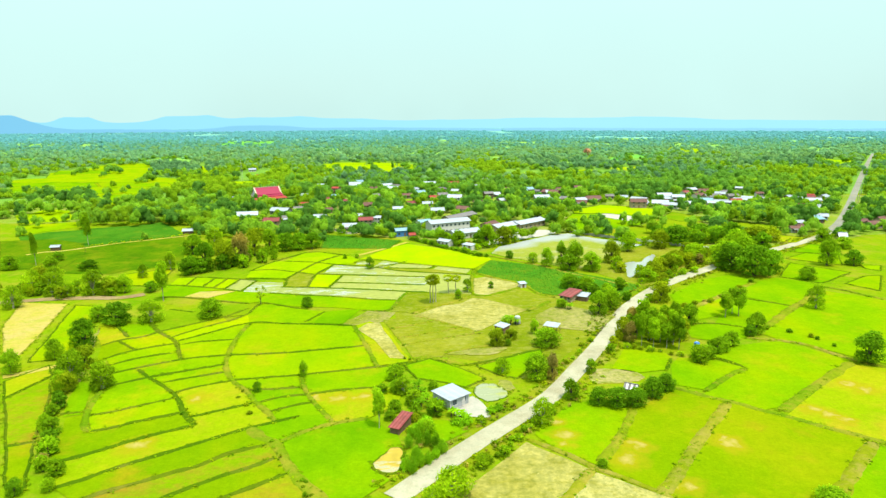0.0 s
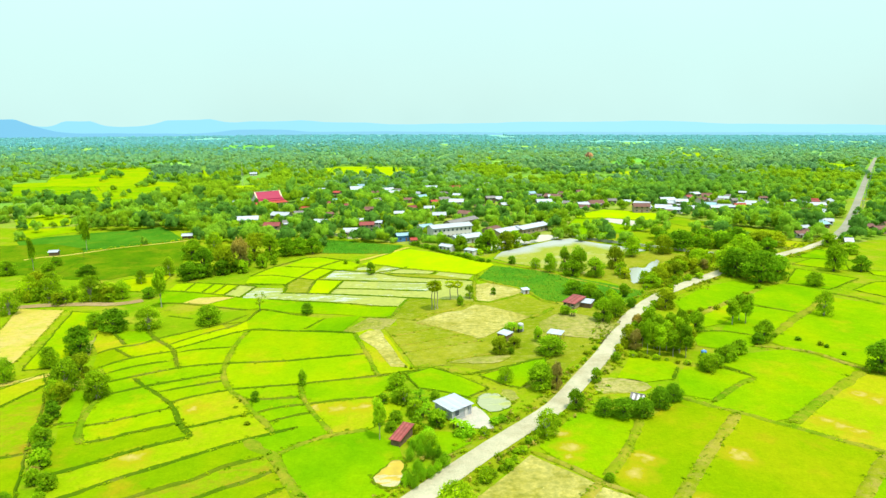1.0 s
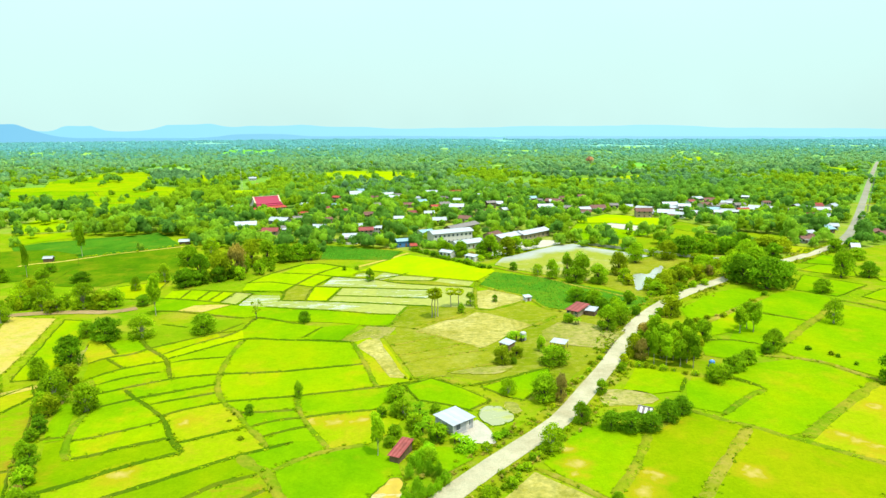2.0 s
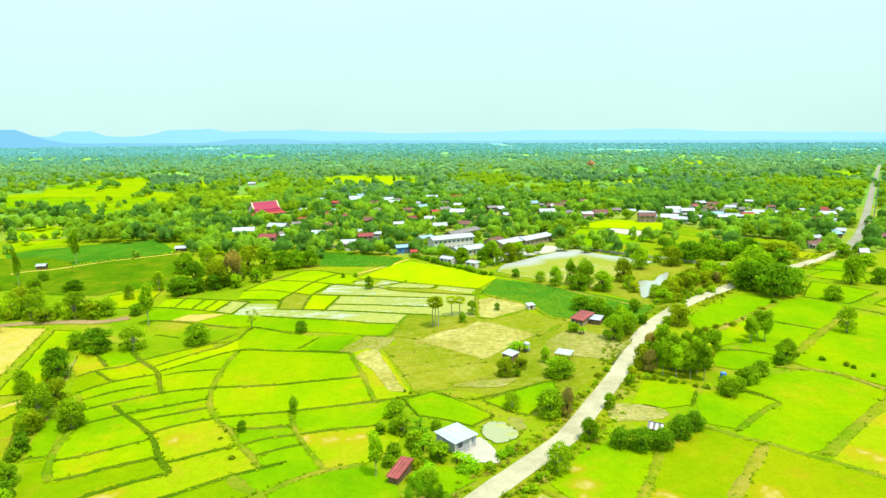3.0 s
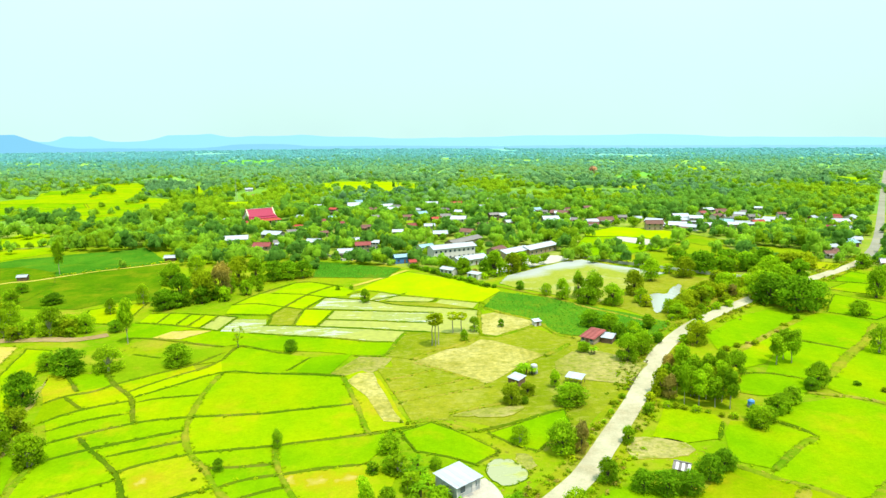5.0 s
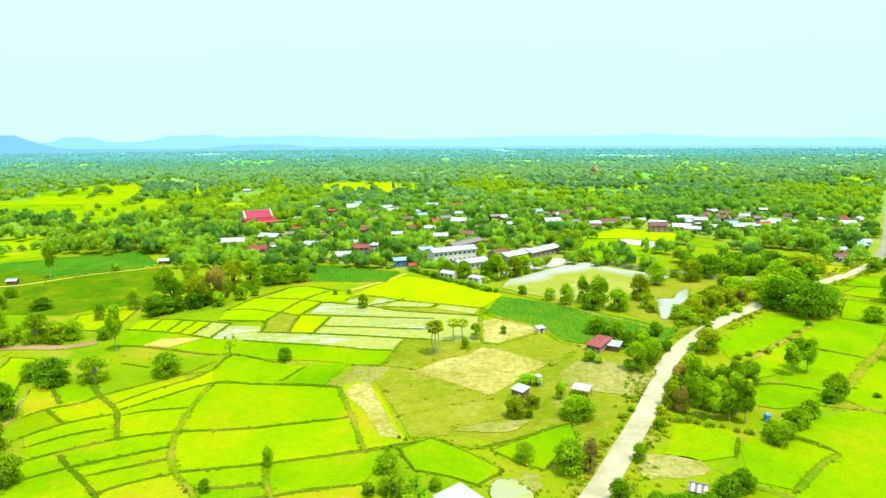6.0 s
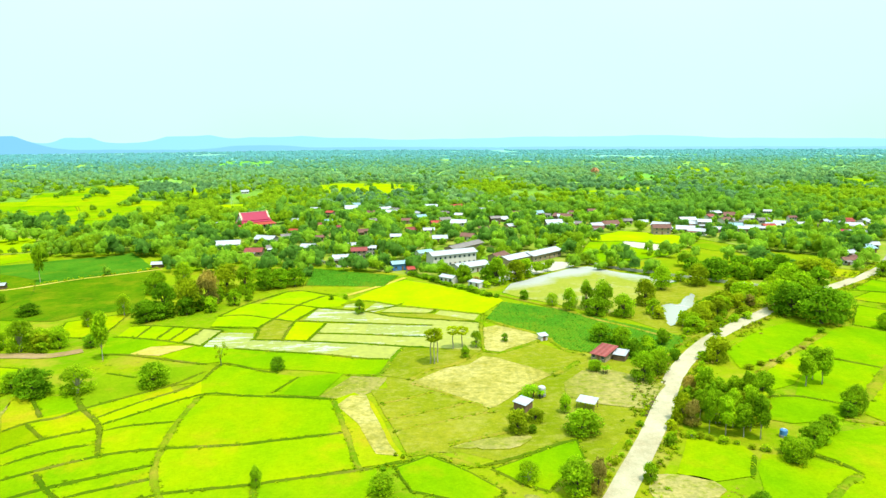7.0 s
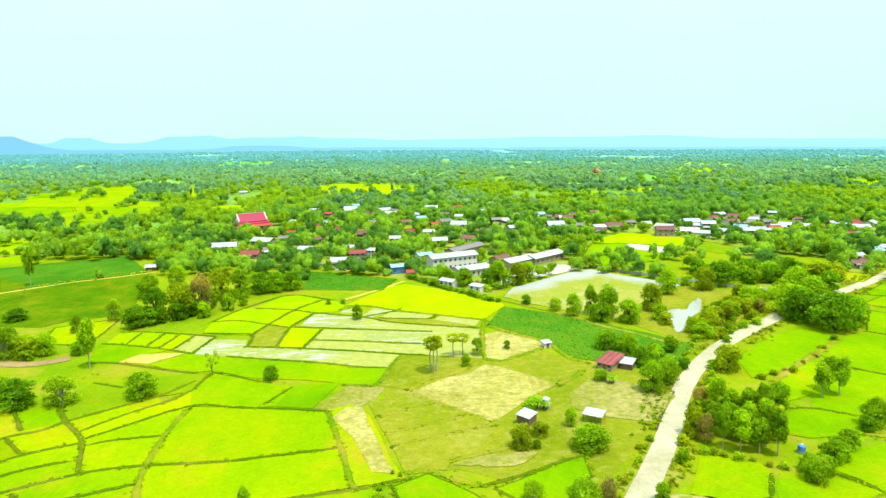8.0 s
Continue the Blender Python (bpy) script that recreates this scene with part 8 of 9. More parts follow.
plant("mid", -0.2, 350.5, 5.0, 4.5, 500)
plant("dark", 6.0, 347.5, 3.4, 3.2, 500)
plant("mid", 8.9, 342.9, 3.7, 3.5, 500)
plant("hedge", 15.7, 330.4, 3.4, 3.2, 500)
plant("brown", 18.4, 326.2, 4.0, 3.4, 500)
plant("light", 21.5, 319.3, 4.4, 3.6, 500)
plant("light", 23.0, 317.4, 3.5, 2.7, 500)
plant("mid", 98.5, 276.1, 4.6, 4.3, 500)
plant("olive", 106.9, 282.1, 4.9, 3.8, 500)
plant("olive", 105.9, 278.3, 5.9, 4.8, 500)
plant("light", 107.9, 285.1, 5.8, 5.6, 500)
plant("olive", 118.7, 282.3, 5.4, 3.8, 500)
plant("light", 119.3, 290.4, 5.9, 5.2, 500)
plant("light", 115.6, 281.5, 6.1, 6.0, 500)
plant("olive", 125.0, 274.5, 7.3, 5.4, 500)
plant("light", 78.8, 272.2, 6.4, 6.8, 500)
plant("olive", 106.8, 281.1, 5.4, 4.3, 500)
plant("mid", 106.4, 280.2, 4.0, 3.1, 500)
plant("mid", 102.8, 280.5, 5.5, 5.0, 500)
plant("mid", 111.9, 282.5, 6.2, 4.8, 500)
plant("brown", 117.4, 280.3, 5.1, 5.3, 500)
plant("mid", 118.6, 293.6, 5.3, 5.6, 500)
plant("brown", 117.8, 285.2, 4.7, 3.9, 500)
plant("olive", 121.3, 296.1, 6.3, 4.9, 500)
plant("olive", 127.5, 295.4, 5.4, 5.1, 500)
plant("mid", 131.9, 298.3, 5.8, 5.2, 500)
plant("olive", 73.7, 247.7, 2.9, 2.5, 500)
plant("light", 74.6, 243.8, 2.5, 1.8, 500)
plant("light", 79.0, 243.3, 2.3, 1.7, 500)
plant("light", 82.0, 248.0, 3.5, 2.7, 500)
plant("light", 83.7, 249.9, 2.8, 2.6, 500)
plant("olive", 88.8, 249.5, 2.6, 2.1, 500)
plant("light", 91.1, 246.6, 3.5, 2.6, 500)
plant("light", 91.7, 248.4, 2.5, 2.1, 500)
plant("light", 96.0, 255.2, 2.8, 2.2, 500)
plant("light", 101.6, 260.6, 2.4, 2.0, 500)
plant("light", 104.0, 262.8, 3.3, 3.0, 500)
plant("light", 99.1, 258.8, 2.3, 1.8, 500)
plant("olive", 86.3, 251.0, 4.5, 3.1, 500)
plant("olive", 91.4, 250.3, 3.4, 2.4, 500)
plant("olive", 92.2, 252.2, 4.1, 3.6, 500)
plant("mid", 96.7, 259.1, 4.0, 2.9, 500)
plant("olive", 98.1, 261.5, 3.5, 2.7, 500)
plant("mid", 103.4, 261.6, 3.8, 2.7, 500)
plant("mid", 101.7, 266.5, 3.9, 3.4, 500)
plant("mid", 109.4, 264.7, 4.3, 2.9, 500)
plant("olive", 109.1, 271.3, 3.1, 2.1, 500)
plant("olive", 110.9, 269.9, 4.7, 3.7, 500)
plant("mid", -98.4, 169.8, 4.5, 4.1, 500)
plant("dark", -97.2, 167.0, 4.5, 4.7, 500)
plant("mid", -94.7, 160.6, 4.2, 4.4, 500)
plant("dark", -91.4, 156.3, 2.9, 3.1, 500)
plant("mid", -91.2, 153.6, 3.6, 3.1, 500)
plant("dark", -88.5, 147.6, 2.9, 3.0, 500)
plant("dark", -85.6, 143.3, 3.8, 4.3, 500)
plant("mid", -85.5, 140.0, 3.4, 2.9, 500)
plant("dark", -82.7, 133.6, 3.1, 3.1, 500)
plant("mid", -80.2, 130.6, 4.2, 4.6, 500)
plant("dark", -77.8, 125.9, 4.1, 4.0, 500)
plant("mid", -76.0, 122.2, 4.6, 4.2, 500)
plant("mid", -73.5, 116.0, 3.1, 3.5, 500)
plant("mid", -70.1, 114.4, 4.3, 3.7, 500)
plant("olive", -165.0, 241.2, 5.7, 6.3, 500)
plant("olive", -155.4, 244.5, 4.9, 5.5, 500)
plant("mid", -158.8, 247.0, 4.7, 4.5, 500)
plant("olive", -151.9, 241.6, 4.6, 4.9, 500)
plant("mid", -149.8, 243.3, 6.2, 6.0, 500)
plant("light", -143.7, 240.8, 6.3, 5.9, 500)
plant("light", -144.1, 245.0, 6.2, 5.4, 500)
plant("mid", -137.1, 242.9, 4.9, 5.6, 500)
plant("light", -137.1, 246.4, 5.0, 5.8, 500)
plant("olive", -137.9, 236.6, 5.6, 5.7, 500)
plant("light", -136.2, 237.9, 6.0, 6.5, 500)
plant("light", -130.7, 244.6, 5.2, 5.6, 500)
plant("mid", -128.3, 245.4, 4.7, 4.3, 500)
plant("mid", -121.1, 240.1, 4.2, 4.3, 500)
plant("light", -123.2, 241.3, 5.5, 5.1, 500)
plant("olive", -122.5, 241.5, 6.5, 7.0, 500)
plant("dark", -104.1, 274.5, 7.5, 6.8, 500)
plant("mid", -98.1, 278.6, 6.6, 6.0, 500)
plant("dark", -99.7, 276.1, 6.6, 7.1, 500)
plant("dark", -103.7, 282.2, 6.9, 6.2, 500)
plant("dark", -90.9, 288.9, 6.5, 7.1, 500)
plant("dark", -92.4, 281.7, 7.1, 8.5, 500)
plant("mid", -85.4, 287.4, 6.2, 6.7, 500)
plant("dark", -90.3, 287.2, 7.5, 7.8, 500)
plant("mid", -84.4, 284.8, 6.0, 6.2, 500)
plant("mid", -78.7, 295.0, 6.7, 7.3, 500)
plant("mid", -89.2, 291.9, 5.8, 6.1, 500)
plant("mid", -87.4, 301.3, 6.2, 7.0, 500)
plant("dark", -86.7, 298.4, 4.6, 4.4, 500)
plant("mid", -75.0, 301.3, 4.5, 5.1, 500)
plant("light", -11.8, 148.7, 2.9, 2.8, 500)
plant("dark", -12.0, 148.7, 2.9, 2.8, 500)
plant("light", -7.1, 148.2, 4.6, 4.8, 500)
plant("light", -5.0, 142.4, 3.2, 2.7, 500)
plant("light", -4.3, 144.8, 3.6, 2.8, 500)
plant("mid", -8.4, 138.5, 3.6, 3.2, 500)
plant("light", -4.3, 142.2, 4.5, 4.4, 500)
plant("mid", -3.7, 136.2, 3.9, 3.2, 500)
plant("light", 1.4, 139.6, 3.3, 2.8, 500)
plant("mid", 0.6, 136.6, 4.5, 4.6, 500)
plant("light", -4.7, 129.4, 2.2, 1.4, 500)
plant("hedge", -3.6, 130.5, 1.9, 1.3, 500)
plant("hedge", -1.2, 132.8, 2.8, 1.9, 500)
plant("hedge", -1.6, 134.7, 1.8, 1.3, 500)
plant("light", 4.8, 133.1, 2.4, 1.6, 500)
plant("hedge", 5.6, 132.1, 3.0, 1.9, 500)
plant("hedge", 7.2, 132.1, 2.8, 2.3, 500)
plant("light", 10.5, 132.4, 2.6, 2.3, 500)
plant("hedge", 13.1, 137.5, 2.6, 1.8, 500)
plant("hedge", 14.6, 138.2, 2.4, 1.6, 500)
plant("hedge", 15.0, 139.4, 2.1, 1.4, 500)
plant("light", 9.5, 114.4, 2.8, 2.3, 500)
plant("light", 10.8, 116.5, 2.6, 1.8, 500)
plant("light", 12.7, 118.5, 1.8, 1.2, 500)
plant("mid", 14.2, 119.1, 2.7, 2.4, 500)
plant("light", 15.7, 122.0, 1.9, 1.5, 500)
plant("mid", 16.3, 124.6, 2.0, 1.3, 500)
plant("light", 17.7, 125.0, 2.7, 1.8, 500)
plant("mid", 19.3, 128.6, 2.3, 1.7, 500)
plant("light", 20.6, 129.5, 2.5, 1.5, 500)
plant("light", 22.0, 131.9, 2.3, 1.7, 500)
plant("light", 22.4, 132.8, 1.7, 1.4, 500)
plant("light", 24.4, 135.1, 2.4, 2.0, 500)
plant("mid", 26.8, 136.2, 1.7, 1.5, 500)
plant("mid", 26.5, 139.4, 2.1, 1.4, 500)
plant("olive", 33.1, 161.1, 2.3, 1.3, 500)
plant("olive", 35.7, 165.8, 2.1, 1.4, 500)
plant("mid", 38.1, 168.9, 1.5, 1.0, 500)
plant("mid", 41.1, 174.0, 1.7, 1.2, 500)
plant("olive", 42.7, 179.1, 2.0, 1.1, 500)
plant("mid", 46.1, 182.6, 2.3, 1.3, 500)
plant("mid", 49.5, 173.3, 3.3, 3.0, 500)
plant("olive", 52.2, 180.4, 3.1, 2.7, 500)
plant("olive", 55.4, 184.5, 3.3, 3.0, 500)
plant("mid", 59.3, 191.2, 2.3, 1.8, 500)
plant("mid", 62.2, 195.1, 3.2, 2.8, 500)
plant("brown", 64.6, 201.8, 2.8, 2.2, 500)
plant("olive", 69.2, 207.2, 3.9, 2.7, 500)
plant("mid", 71.2, 212.1, 2.6, 2.5, 500)
plant("mid", 74.6, 218.7, 2.4, 1.9, 500)
plant("mid", 77.0, 224.0, 3.6, 3.1, 500)
plant("olive", 81.8, 229.6, 3.4, 2.5, 500)
plant("mid", 84.9, 234.5, 2.5, 2.3, 500)
plant("mid", 102.5, 191.3, 1.6, 1.1, 500)
plant("dark", 107.6, 187.9, 2.3, 1.4, 500)
plant("olive", 111.5, 183.3, 2.0, 1.5, 500)
plant("dark", 112.2, 181.4, 1.7, 1.3, 500)
plant("dark", 113.6, 175.5, 1.5, 1.2, 500)
plant("olive", 117.1, 170.1, 1.6, 1.1, 500)
plant("olive", 115.6, 164.8, 1.8, 1.3, 500)
plant("mid", 114.9, 162.2, 1.7, 1.3, 500)
plant("mid", 124.6, 246.5, 3.0, 2.3, 500)
plant("olive", 116.3, 238.9, 3.3, 1.4, 500)
plant("brown", 110.5, 232.3, 2.6, 1.1, 500)
plant("olive", 103.7, 226.9, 1.7, 1.2, 500)
plant("light", 83.9, 257.1, 5.2, 6.2, 1200)
plant("olive", 79.0, 266.4, 5.4, 5.4, 1200)
plant("light", 81.0, 279.0, 4.6, 5.0, 1200)
plant("light", 98.9, 281.0, 3.6, 3.0, 500)
plant("olive", 98.4, 221.8, 2.5, 1.6, 500)
plant("olive", 97.2, 220.2, 2.7, 2.1, 500)
plant("mid", 71.1, 165.6, 4.1, 4.0, 500)
plant("mid", 72.2, 169.0, 4.3, 4.2, 500)
plant("mid", 74.7, 168.0, 4.9, 4.2, 500)
plant("mid", 77.9, 173.1, 4.0, 4.0, 500)
plant("mid", 80.4, 173.0, 5.0, 4.7, 500)
plant("mid", 82.2, 176.4, 4.6, 3.7, 500)
plant("mid", 85.4, 177.7, 5.1, 4.8, 500)
plant("mid", 148.8, 311.4, 11.3, 11.0, 500)
plant("mid", 145.5, 309.6, 9.3, 9.0, 500)
plant("mid", 159.5, 314.2, 6.9, 6.3, 500)
plant("dark", 160.1, 308.7, 10.1, 10.1, 500)
plant("mid", 153.0, 318.9, 10.8, 9.4, 500)
plant("dark", 151.6, 309.5, 7.0, 7.0, 500)
plant("dark", 157.4, 321.0, 9.0, 6.9, 500)
plant("dark", 148.1, 325.1, 8.6, 9.2, 500)
plant("dark", 145.5, 326.0, 10.8, 9.5, 500)
plant("mid", 146.9, 330.4, 11.2, 9.8, 500)
plant("mid", 136.5, 331.5, 9.5, 7.2, 500)
plant("dark", 136.2, 324.4, 7.9, 7.4, 500)
plant("mid", 129.1, 331.0, 7.4, 7.9, 500)
plant("dark", 125.2, 335.4, 11.2, 8.8, 500)
plant("dark", 128.7, 336.8, 10.0, 9.1, 500)
plant("dark", 121.2, 344.6, 9.5, 7.7, 500)
plant("light", 55.1, 176.3, 2.6, 2.1, 500)
plant("olive", 57.0, 176.2, 2.3, 1.7, 500)
plant("olive", 58.6, 175.2, 2.1, 1.3, 500)
plant("light", 60.6, 173.7, 2.5, 2.1, 500)
plant("light", 61.2, 173.8, 2.3, 1.7, 500)
plant("light", 63.4, 173.1, 1.8, 1.1, 500)
plant("olive", 65.7, 171.1, 1.7, 1.2, 500)
plant("light", 68.0, 170.2, 2.6, 1.6, 500)
plant("tall", 59.2, 189.9, 4.2, 5.7, 500)
plant("tall", 62.8, 186.1, 4.5, 8.0, 500)
plant("olive", 61.8, 190.1, 4.2, 6.5, 500)
plant("olive", 63.9, 189.3, 3.6, 5.0, 500)
plant("light", 64.2, 183.4, 4.5, 7.0, 500)
plant("light", 68.8, 182.7, 4.3, 6.6, 500)
plant("light", 69.6, 181.3, 3.6, 6.7, 500)
plant("olive", 69.2, 184.5, 5.2, 7.7, 500)
plant("olive", 72.7, 182.5, 5.6, 8.1, 500)
plant("light", 59.1, 228.1, 4.7, 3.7, 500)
plant("mid", 64.7, 234.5, 4.6, 4.2, 500)
plant("dark", 61.8, 225.0, 4.6, 4.6, 500)
plant("dark", 69.0, 224.1, 4.0, 4.0, 500)
plant("light", 60.3, 224.8, 3.8, 3.6, 500)
plant("dark", 60.1, 223.5, 3.7, 3.5, 500)
plant("dark", 58.6, 229.0, 5.6, 5.7, 500)
plant("dark", 58.8, 225.4, 4.1, 3.3, 500)
plant("light", 63.6, 231.5, 4.1, 3.7, 500)
plant("mid", 57.1, 235.3, 4.6, 4.7, 500)
plant("dark", 65.5, 234.1, 4.1, 3.5, 500)
plant("mid", 65.9, 239.5, 3.9, 3.1, 500)
plant("mid", 70.6, 238.6, 5.2, 5.4, 500)
plant("dark", 188.4, 392.2, 9.3, 9.3, 500)
plant("dark", 196.0, 384.0, 8.3, 8.7, 500)
plant("mid", 194.2, 383.3, 7.8, 8.7, 500)
plant("dark", 204.1, 382.5, 8.0, 8.3, 500)
plant("dark", 213.9, 379.6, 6.8, 6.1, 500)
plant("dark", 223.4, 378.9, 10.6, 10.8, 500)
plant("dark", 220.1, 380.1, 9.3, 8.8, 500)
plant("mid", 221.5, 386.6, 7.2, 6.7, 500)
plant("mid", 233.3, 402.2, 7.4, 6.7, 500)
plant("mid", 235.3, 397.4, 10.2, 12.0, 500)
plant("dark", 237.5, 405.9, 11.4, 10.6, 500)
plant("dark", 239.8, 418.1, 7.0, 7.9, 500)
plant("banana", -2.3, 147.1, 2.4, 2.5)
plant("banana", -3.7, 150.4, 2.8, 2.9)
plant("banana", -1.7, 143.4, 2.8, 2.9)
plant("banana", -4.6, 146.6, 2.6, 2.7)
plant("banana", -0.4, 140.4, 2.4, 2.5)
plant("banana", 1.3, 138.6, 2.9, 3.0)
plant("banana", -2.9, 140.5, 2.9, 3.1)
plant("banana", 5.8, 134.6, 2.7, 2.8)
plant("banana", 7.0, 132.9, 2.7, 2.8)
plant("banana", 4.4, 136.3, 2.4, 2.5)
plant("banana", 25.2, 203.1, 2.2, 2.3)
plant("banana", 26.5, 199.0, 2.5, 2.6)
plant("banana", 46.6, 214.6, 2.7, 2.8)
plant("banana", 45.8, 220.0, 2.3, 2.4)
plant("dark", -395.3, 786.8, 5.3, 6.7, 900)
plant("mid", -437.7, 794.2, 6.7, 6.1, 900)
plant("mid", -453.5, 877.4, 10.4, 10.4, 900)
plant("light", -443.2, 893.5, 13.7, 7.6, 900)
plant("mid", -439.2, 902.0, 7.7, 6.9, 900)
plant("light", -316.7, 644.0, 7.6, 7.6, 900)
plant("dark", -295.6, 631.4, 5.3, 4.8, 900)
plant("mid", -310.8, 684.6, 6.9, 5.2, 900)
plant("light", -289.2, 578.9, 8.7, 8.7, 900)
plant("mid", -285.4, 598.8, 7.0, 6.0, 900)
plant("dark", -222.7, 502.1, 13.3, 11.6, 900)
plant("mid", -257.9, 607.9, 7.1, 8.1, 900)
plant("dark", -378.2, 633.9, 5.3, 4.8, 900)
plant("dark", -367.6, 589.3, 8.9, 9.8, 900)
plant("mid", -341.6, 581.9, 8.7, 10.7, 900)
plant("mid", -282.7, 465.1, 13.0, 12.3, 900)
plant("mid", -305.2, 483.1, 6.4, 9.6, 900)
plant("dark", -283.3, 500.3, 9.1, 14.1, 900)
plant("dark", -274.4, 496.4, 10.7, 14.8, 900)
plant("mid", -263.6, 489.5, 12.1, 12.1, 900)
plant("dark", -289.9, 549.2, 10.1, 11.9, 900)
plant("light", -258.3, 478.0, 8.7, 10.2, 900)
plant("mid", -247.5, 482.1, 10.3, 10.3, 900)
plant("light", -213.9, 396.1, 9.0, 12.2, 900)
plant("mid", -212.2, 409.2, 7.3, 11.3, 900)
plant("olive", -206.9, 408.7, 6.7, 12.0, 900)
plant("light", -199.5, 404.1, 7.9, 11.9, 900)
plant("light", -194.5, 407.5, 8.6, 12.0, 900)
plant("mid", -185.5, 402.8, 8.5, 11.2, 900)
plant("dark", -182.3, 410.3, 10.0, 11.4, 900)
plant("mid", -179.0, 418.0, 10.2, 10.2, 900)
plant("mid", -229.2, 485.6, 10.4, 12.0, 900)
plant("mid", -185.7, 449.9, 11.1, 14.8, 900)
plant("light", -200.8, 499.5, 10.7, 14.9, 900)
plant("mid", -201.6, 531.3, 11.5, 11.5, 900)
plant("dark", -202.5, 559.8, 14.0, 15.9, 900)
plant("olive", -334.1, 762.2, 6.4, 7.7, 900)
plant("olive", -333.8, 776.0, 7.9, 10.5, 900)
plant("mid", -321.4, 766.9, 9.1, 9.1, 900)
plant("mid", -311.0, 765.1, 10.3, 9.1, 900)
plant("dark", -310.2, 779.1, 9.2, 10.5, 900)
plant("mid", -283.2, 740.1, 11.2, 12.5, 900)
plant("mid", -261.9, 711.5, 10.8, 13.2, 900)
plant("dark", -260.4, 723.5, 9.8, 11.0, 900)
plant("dark", -232.3, 694.8, 11.7, 12.9, 900)
plant("mid", -218.2, 692.6, 12.8, 11.7, 900)
plant("dark", -217.5, 716.4, 12.1, 10.9, 900)
plant("light", -463.7, 1024.9, 10.5, 8.8, 900)
plant("light", -422.5, 1066.2, 10.9, 9.1, 900)
plant("mid", -122.8, 774.6, 9.2, 7.9, 900)
plant("mid", -116.3, 796.4, 8.1, 9.4, 900)
plant("mid", -98.4, 762.8, 10.3, 6.4, 900)
plant("dark", -50.0, 799.8, 5.4, 14.9, 900)
plant("mid", -34.5, 848.4, 10.1, 7.2, 900)
plant("light", -82.0, 789.9, 9.4, 8.0, 900)
plant("mid", -58.1, 741.4, 11.3, 7.5, 900)
plant("dark", -38.8, 731.1, 9.9, 7.4, 900)
plant("olive", -22.7, 810.9, 8.2, 6.9, 900)
plant("light", -129.8, 887.1, 7.5, 6.0, 900)
plant("mid", -260.7, 413.9, 7.4, 8.8, 900)
plant("mid", -245.7, 400.9, 7.8, 7.8, 900)
plant("dark", -285.6, 448.5, 9.6, 11.0, 900)
plant("mid", -271.2, 458.9, 9.8, 9.8, 900)
plant("mid", -269.5, 468.7, 8.5, 9.3, 900)
plant("dark", -311.0, 503.5, 9.2, 9.2, 900)
plant("mid", -304.7, 517.9, 8.6, 9.4, 900)
plant("mid", -341.8, 535.1, 8.0, 8.9, 900)
plant("dark", -257.1, 512.2, 9.3, 10.2, 900)
plant("mid", -229.9, 474.8, 9.4, 10.2, 900)
plant("mid", -216.6, 473.3, 10.1, 10.9, 900)
plant("dark", -205.0, 472.1, 10.9, 11.7, 900)
plant("mid", -215.8, 507.3, 10.9, 12.6, 900)
plant("dark", -163.0, 404.5, 9.9, 11.2, 900)
plant("mid", -171.1, 436.7, 10.7, 12.9, 900)
plant("mid", -154.3, 403.6, 9.9, 10.5, 900)
plant("light", -155.5, 424.1, 9.7, 11.8, 900)
plant("mid", -178.6, 474.4, 10.2, 11.7, 900)
plant("mid", -240.0, 516.4, 8.6, 8.6, 900)
plant("mid", -228.4, 442.6, 7.3, 8.7, 900)
plant("light", -91.6, 158.7, 8.6, 9.1, 3000)
plant("light", -81.2, 154.4, 6.8, 7.9, 3000)
plant("mid", -105.0, 175.0, 5.9, 6.6, 3000)
plant("olive", -93.2, 168.2, 8.0, 7.3, 3000)
plant("olive", -89.5, 152.3, 6.5, 6.5, 3000)
plant("light", -152.8, 258.5, 8.8, 8.8, 3000)
plant("olive", -161.0, 262.1, 8.2, 8.2, 3000)
plant("mid", -22.8, 110.1, 1.1, 0.9, 500)
plant("olive", -29.5, 119.2, 0.8, 1.1, 500)
plant("mid", -28.7, 119.9, 1.0, 0.5, 500)
plant("olive", -24.4, 110.6, 0.6, 0.6, 500)
plant("mid", -23.5, 110.6, 1.4, 1.0, 500)
plant("mid", -22.2, 106.1, 1.2, 1.0, 500)
plant("olive", -23.0, 108.8, 0.9, 0.7, 500)
plant("mid", -31.8, 123.6, 1.2, 0.4, 500)
plant("dark", -26.6, 114.3, 1.1, 0.5, 500)
plant("olive", -32.6, 125.4, 1.5, 0.6, 500)
plant("mid", -32.7, 125.5, 1.3, 1.0, 500)
plant("olive", -21.0, 106.2, 1.0, 0.6, 500)
plant("dark", -43.0, 143.9, 0.5, 1.0, 500)
plant("olive", -46.1, 147.5, 1.5, 0.4, 500)
plant("olive", -41.0, 138.8, 1.7, 0.9, 500)
plant("olive", -43.0, 143.0, 1.4, 1.1, 500)
plant("olive", -45.9, 150.7, 1.1, 0.8, 500)
plant("olive", -62.9, 150.2, 0.7, 0.7, 500)
plant("dark", -56.1, 139.1, 1.3, 0.8, 500)
plant("olive", -55.8, 141.3, 0.5, 0.7, 500)
plant("dark", -55.8, 139.2, 1.5, 0.5, 500)
plant("olive", -7.7, 170.7, 1.0, 1.0, 500)
plant("dark", -9.7, 165.2, 1.4, 0.9, 500)
plant("mid", -6.2, 170.0, 0.9, 1.0, 500)
plant("dark", -9.3, 166.8, 0.6, 0.9, 500)
plant("dark", -4.1, 168.9, 1.1, 0.4, 500)
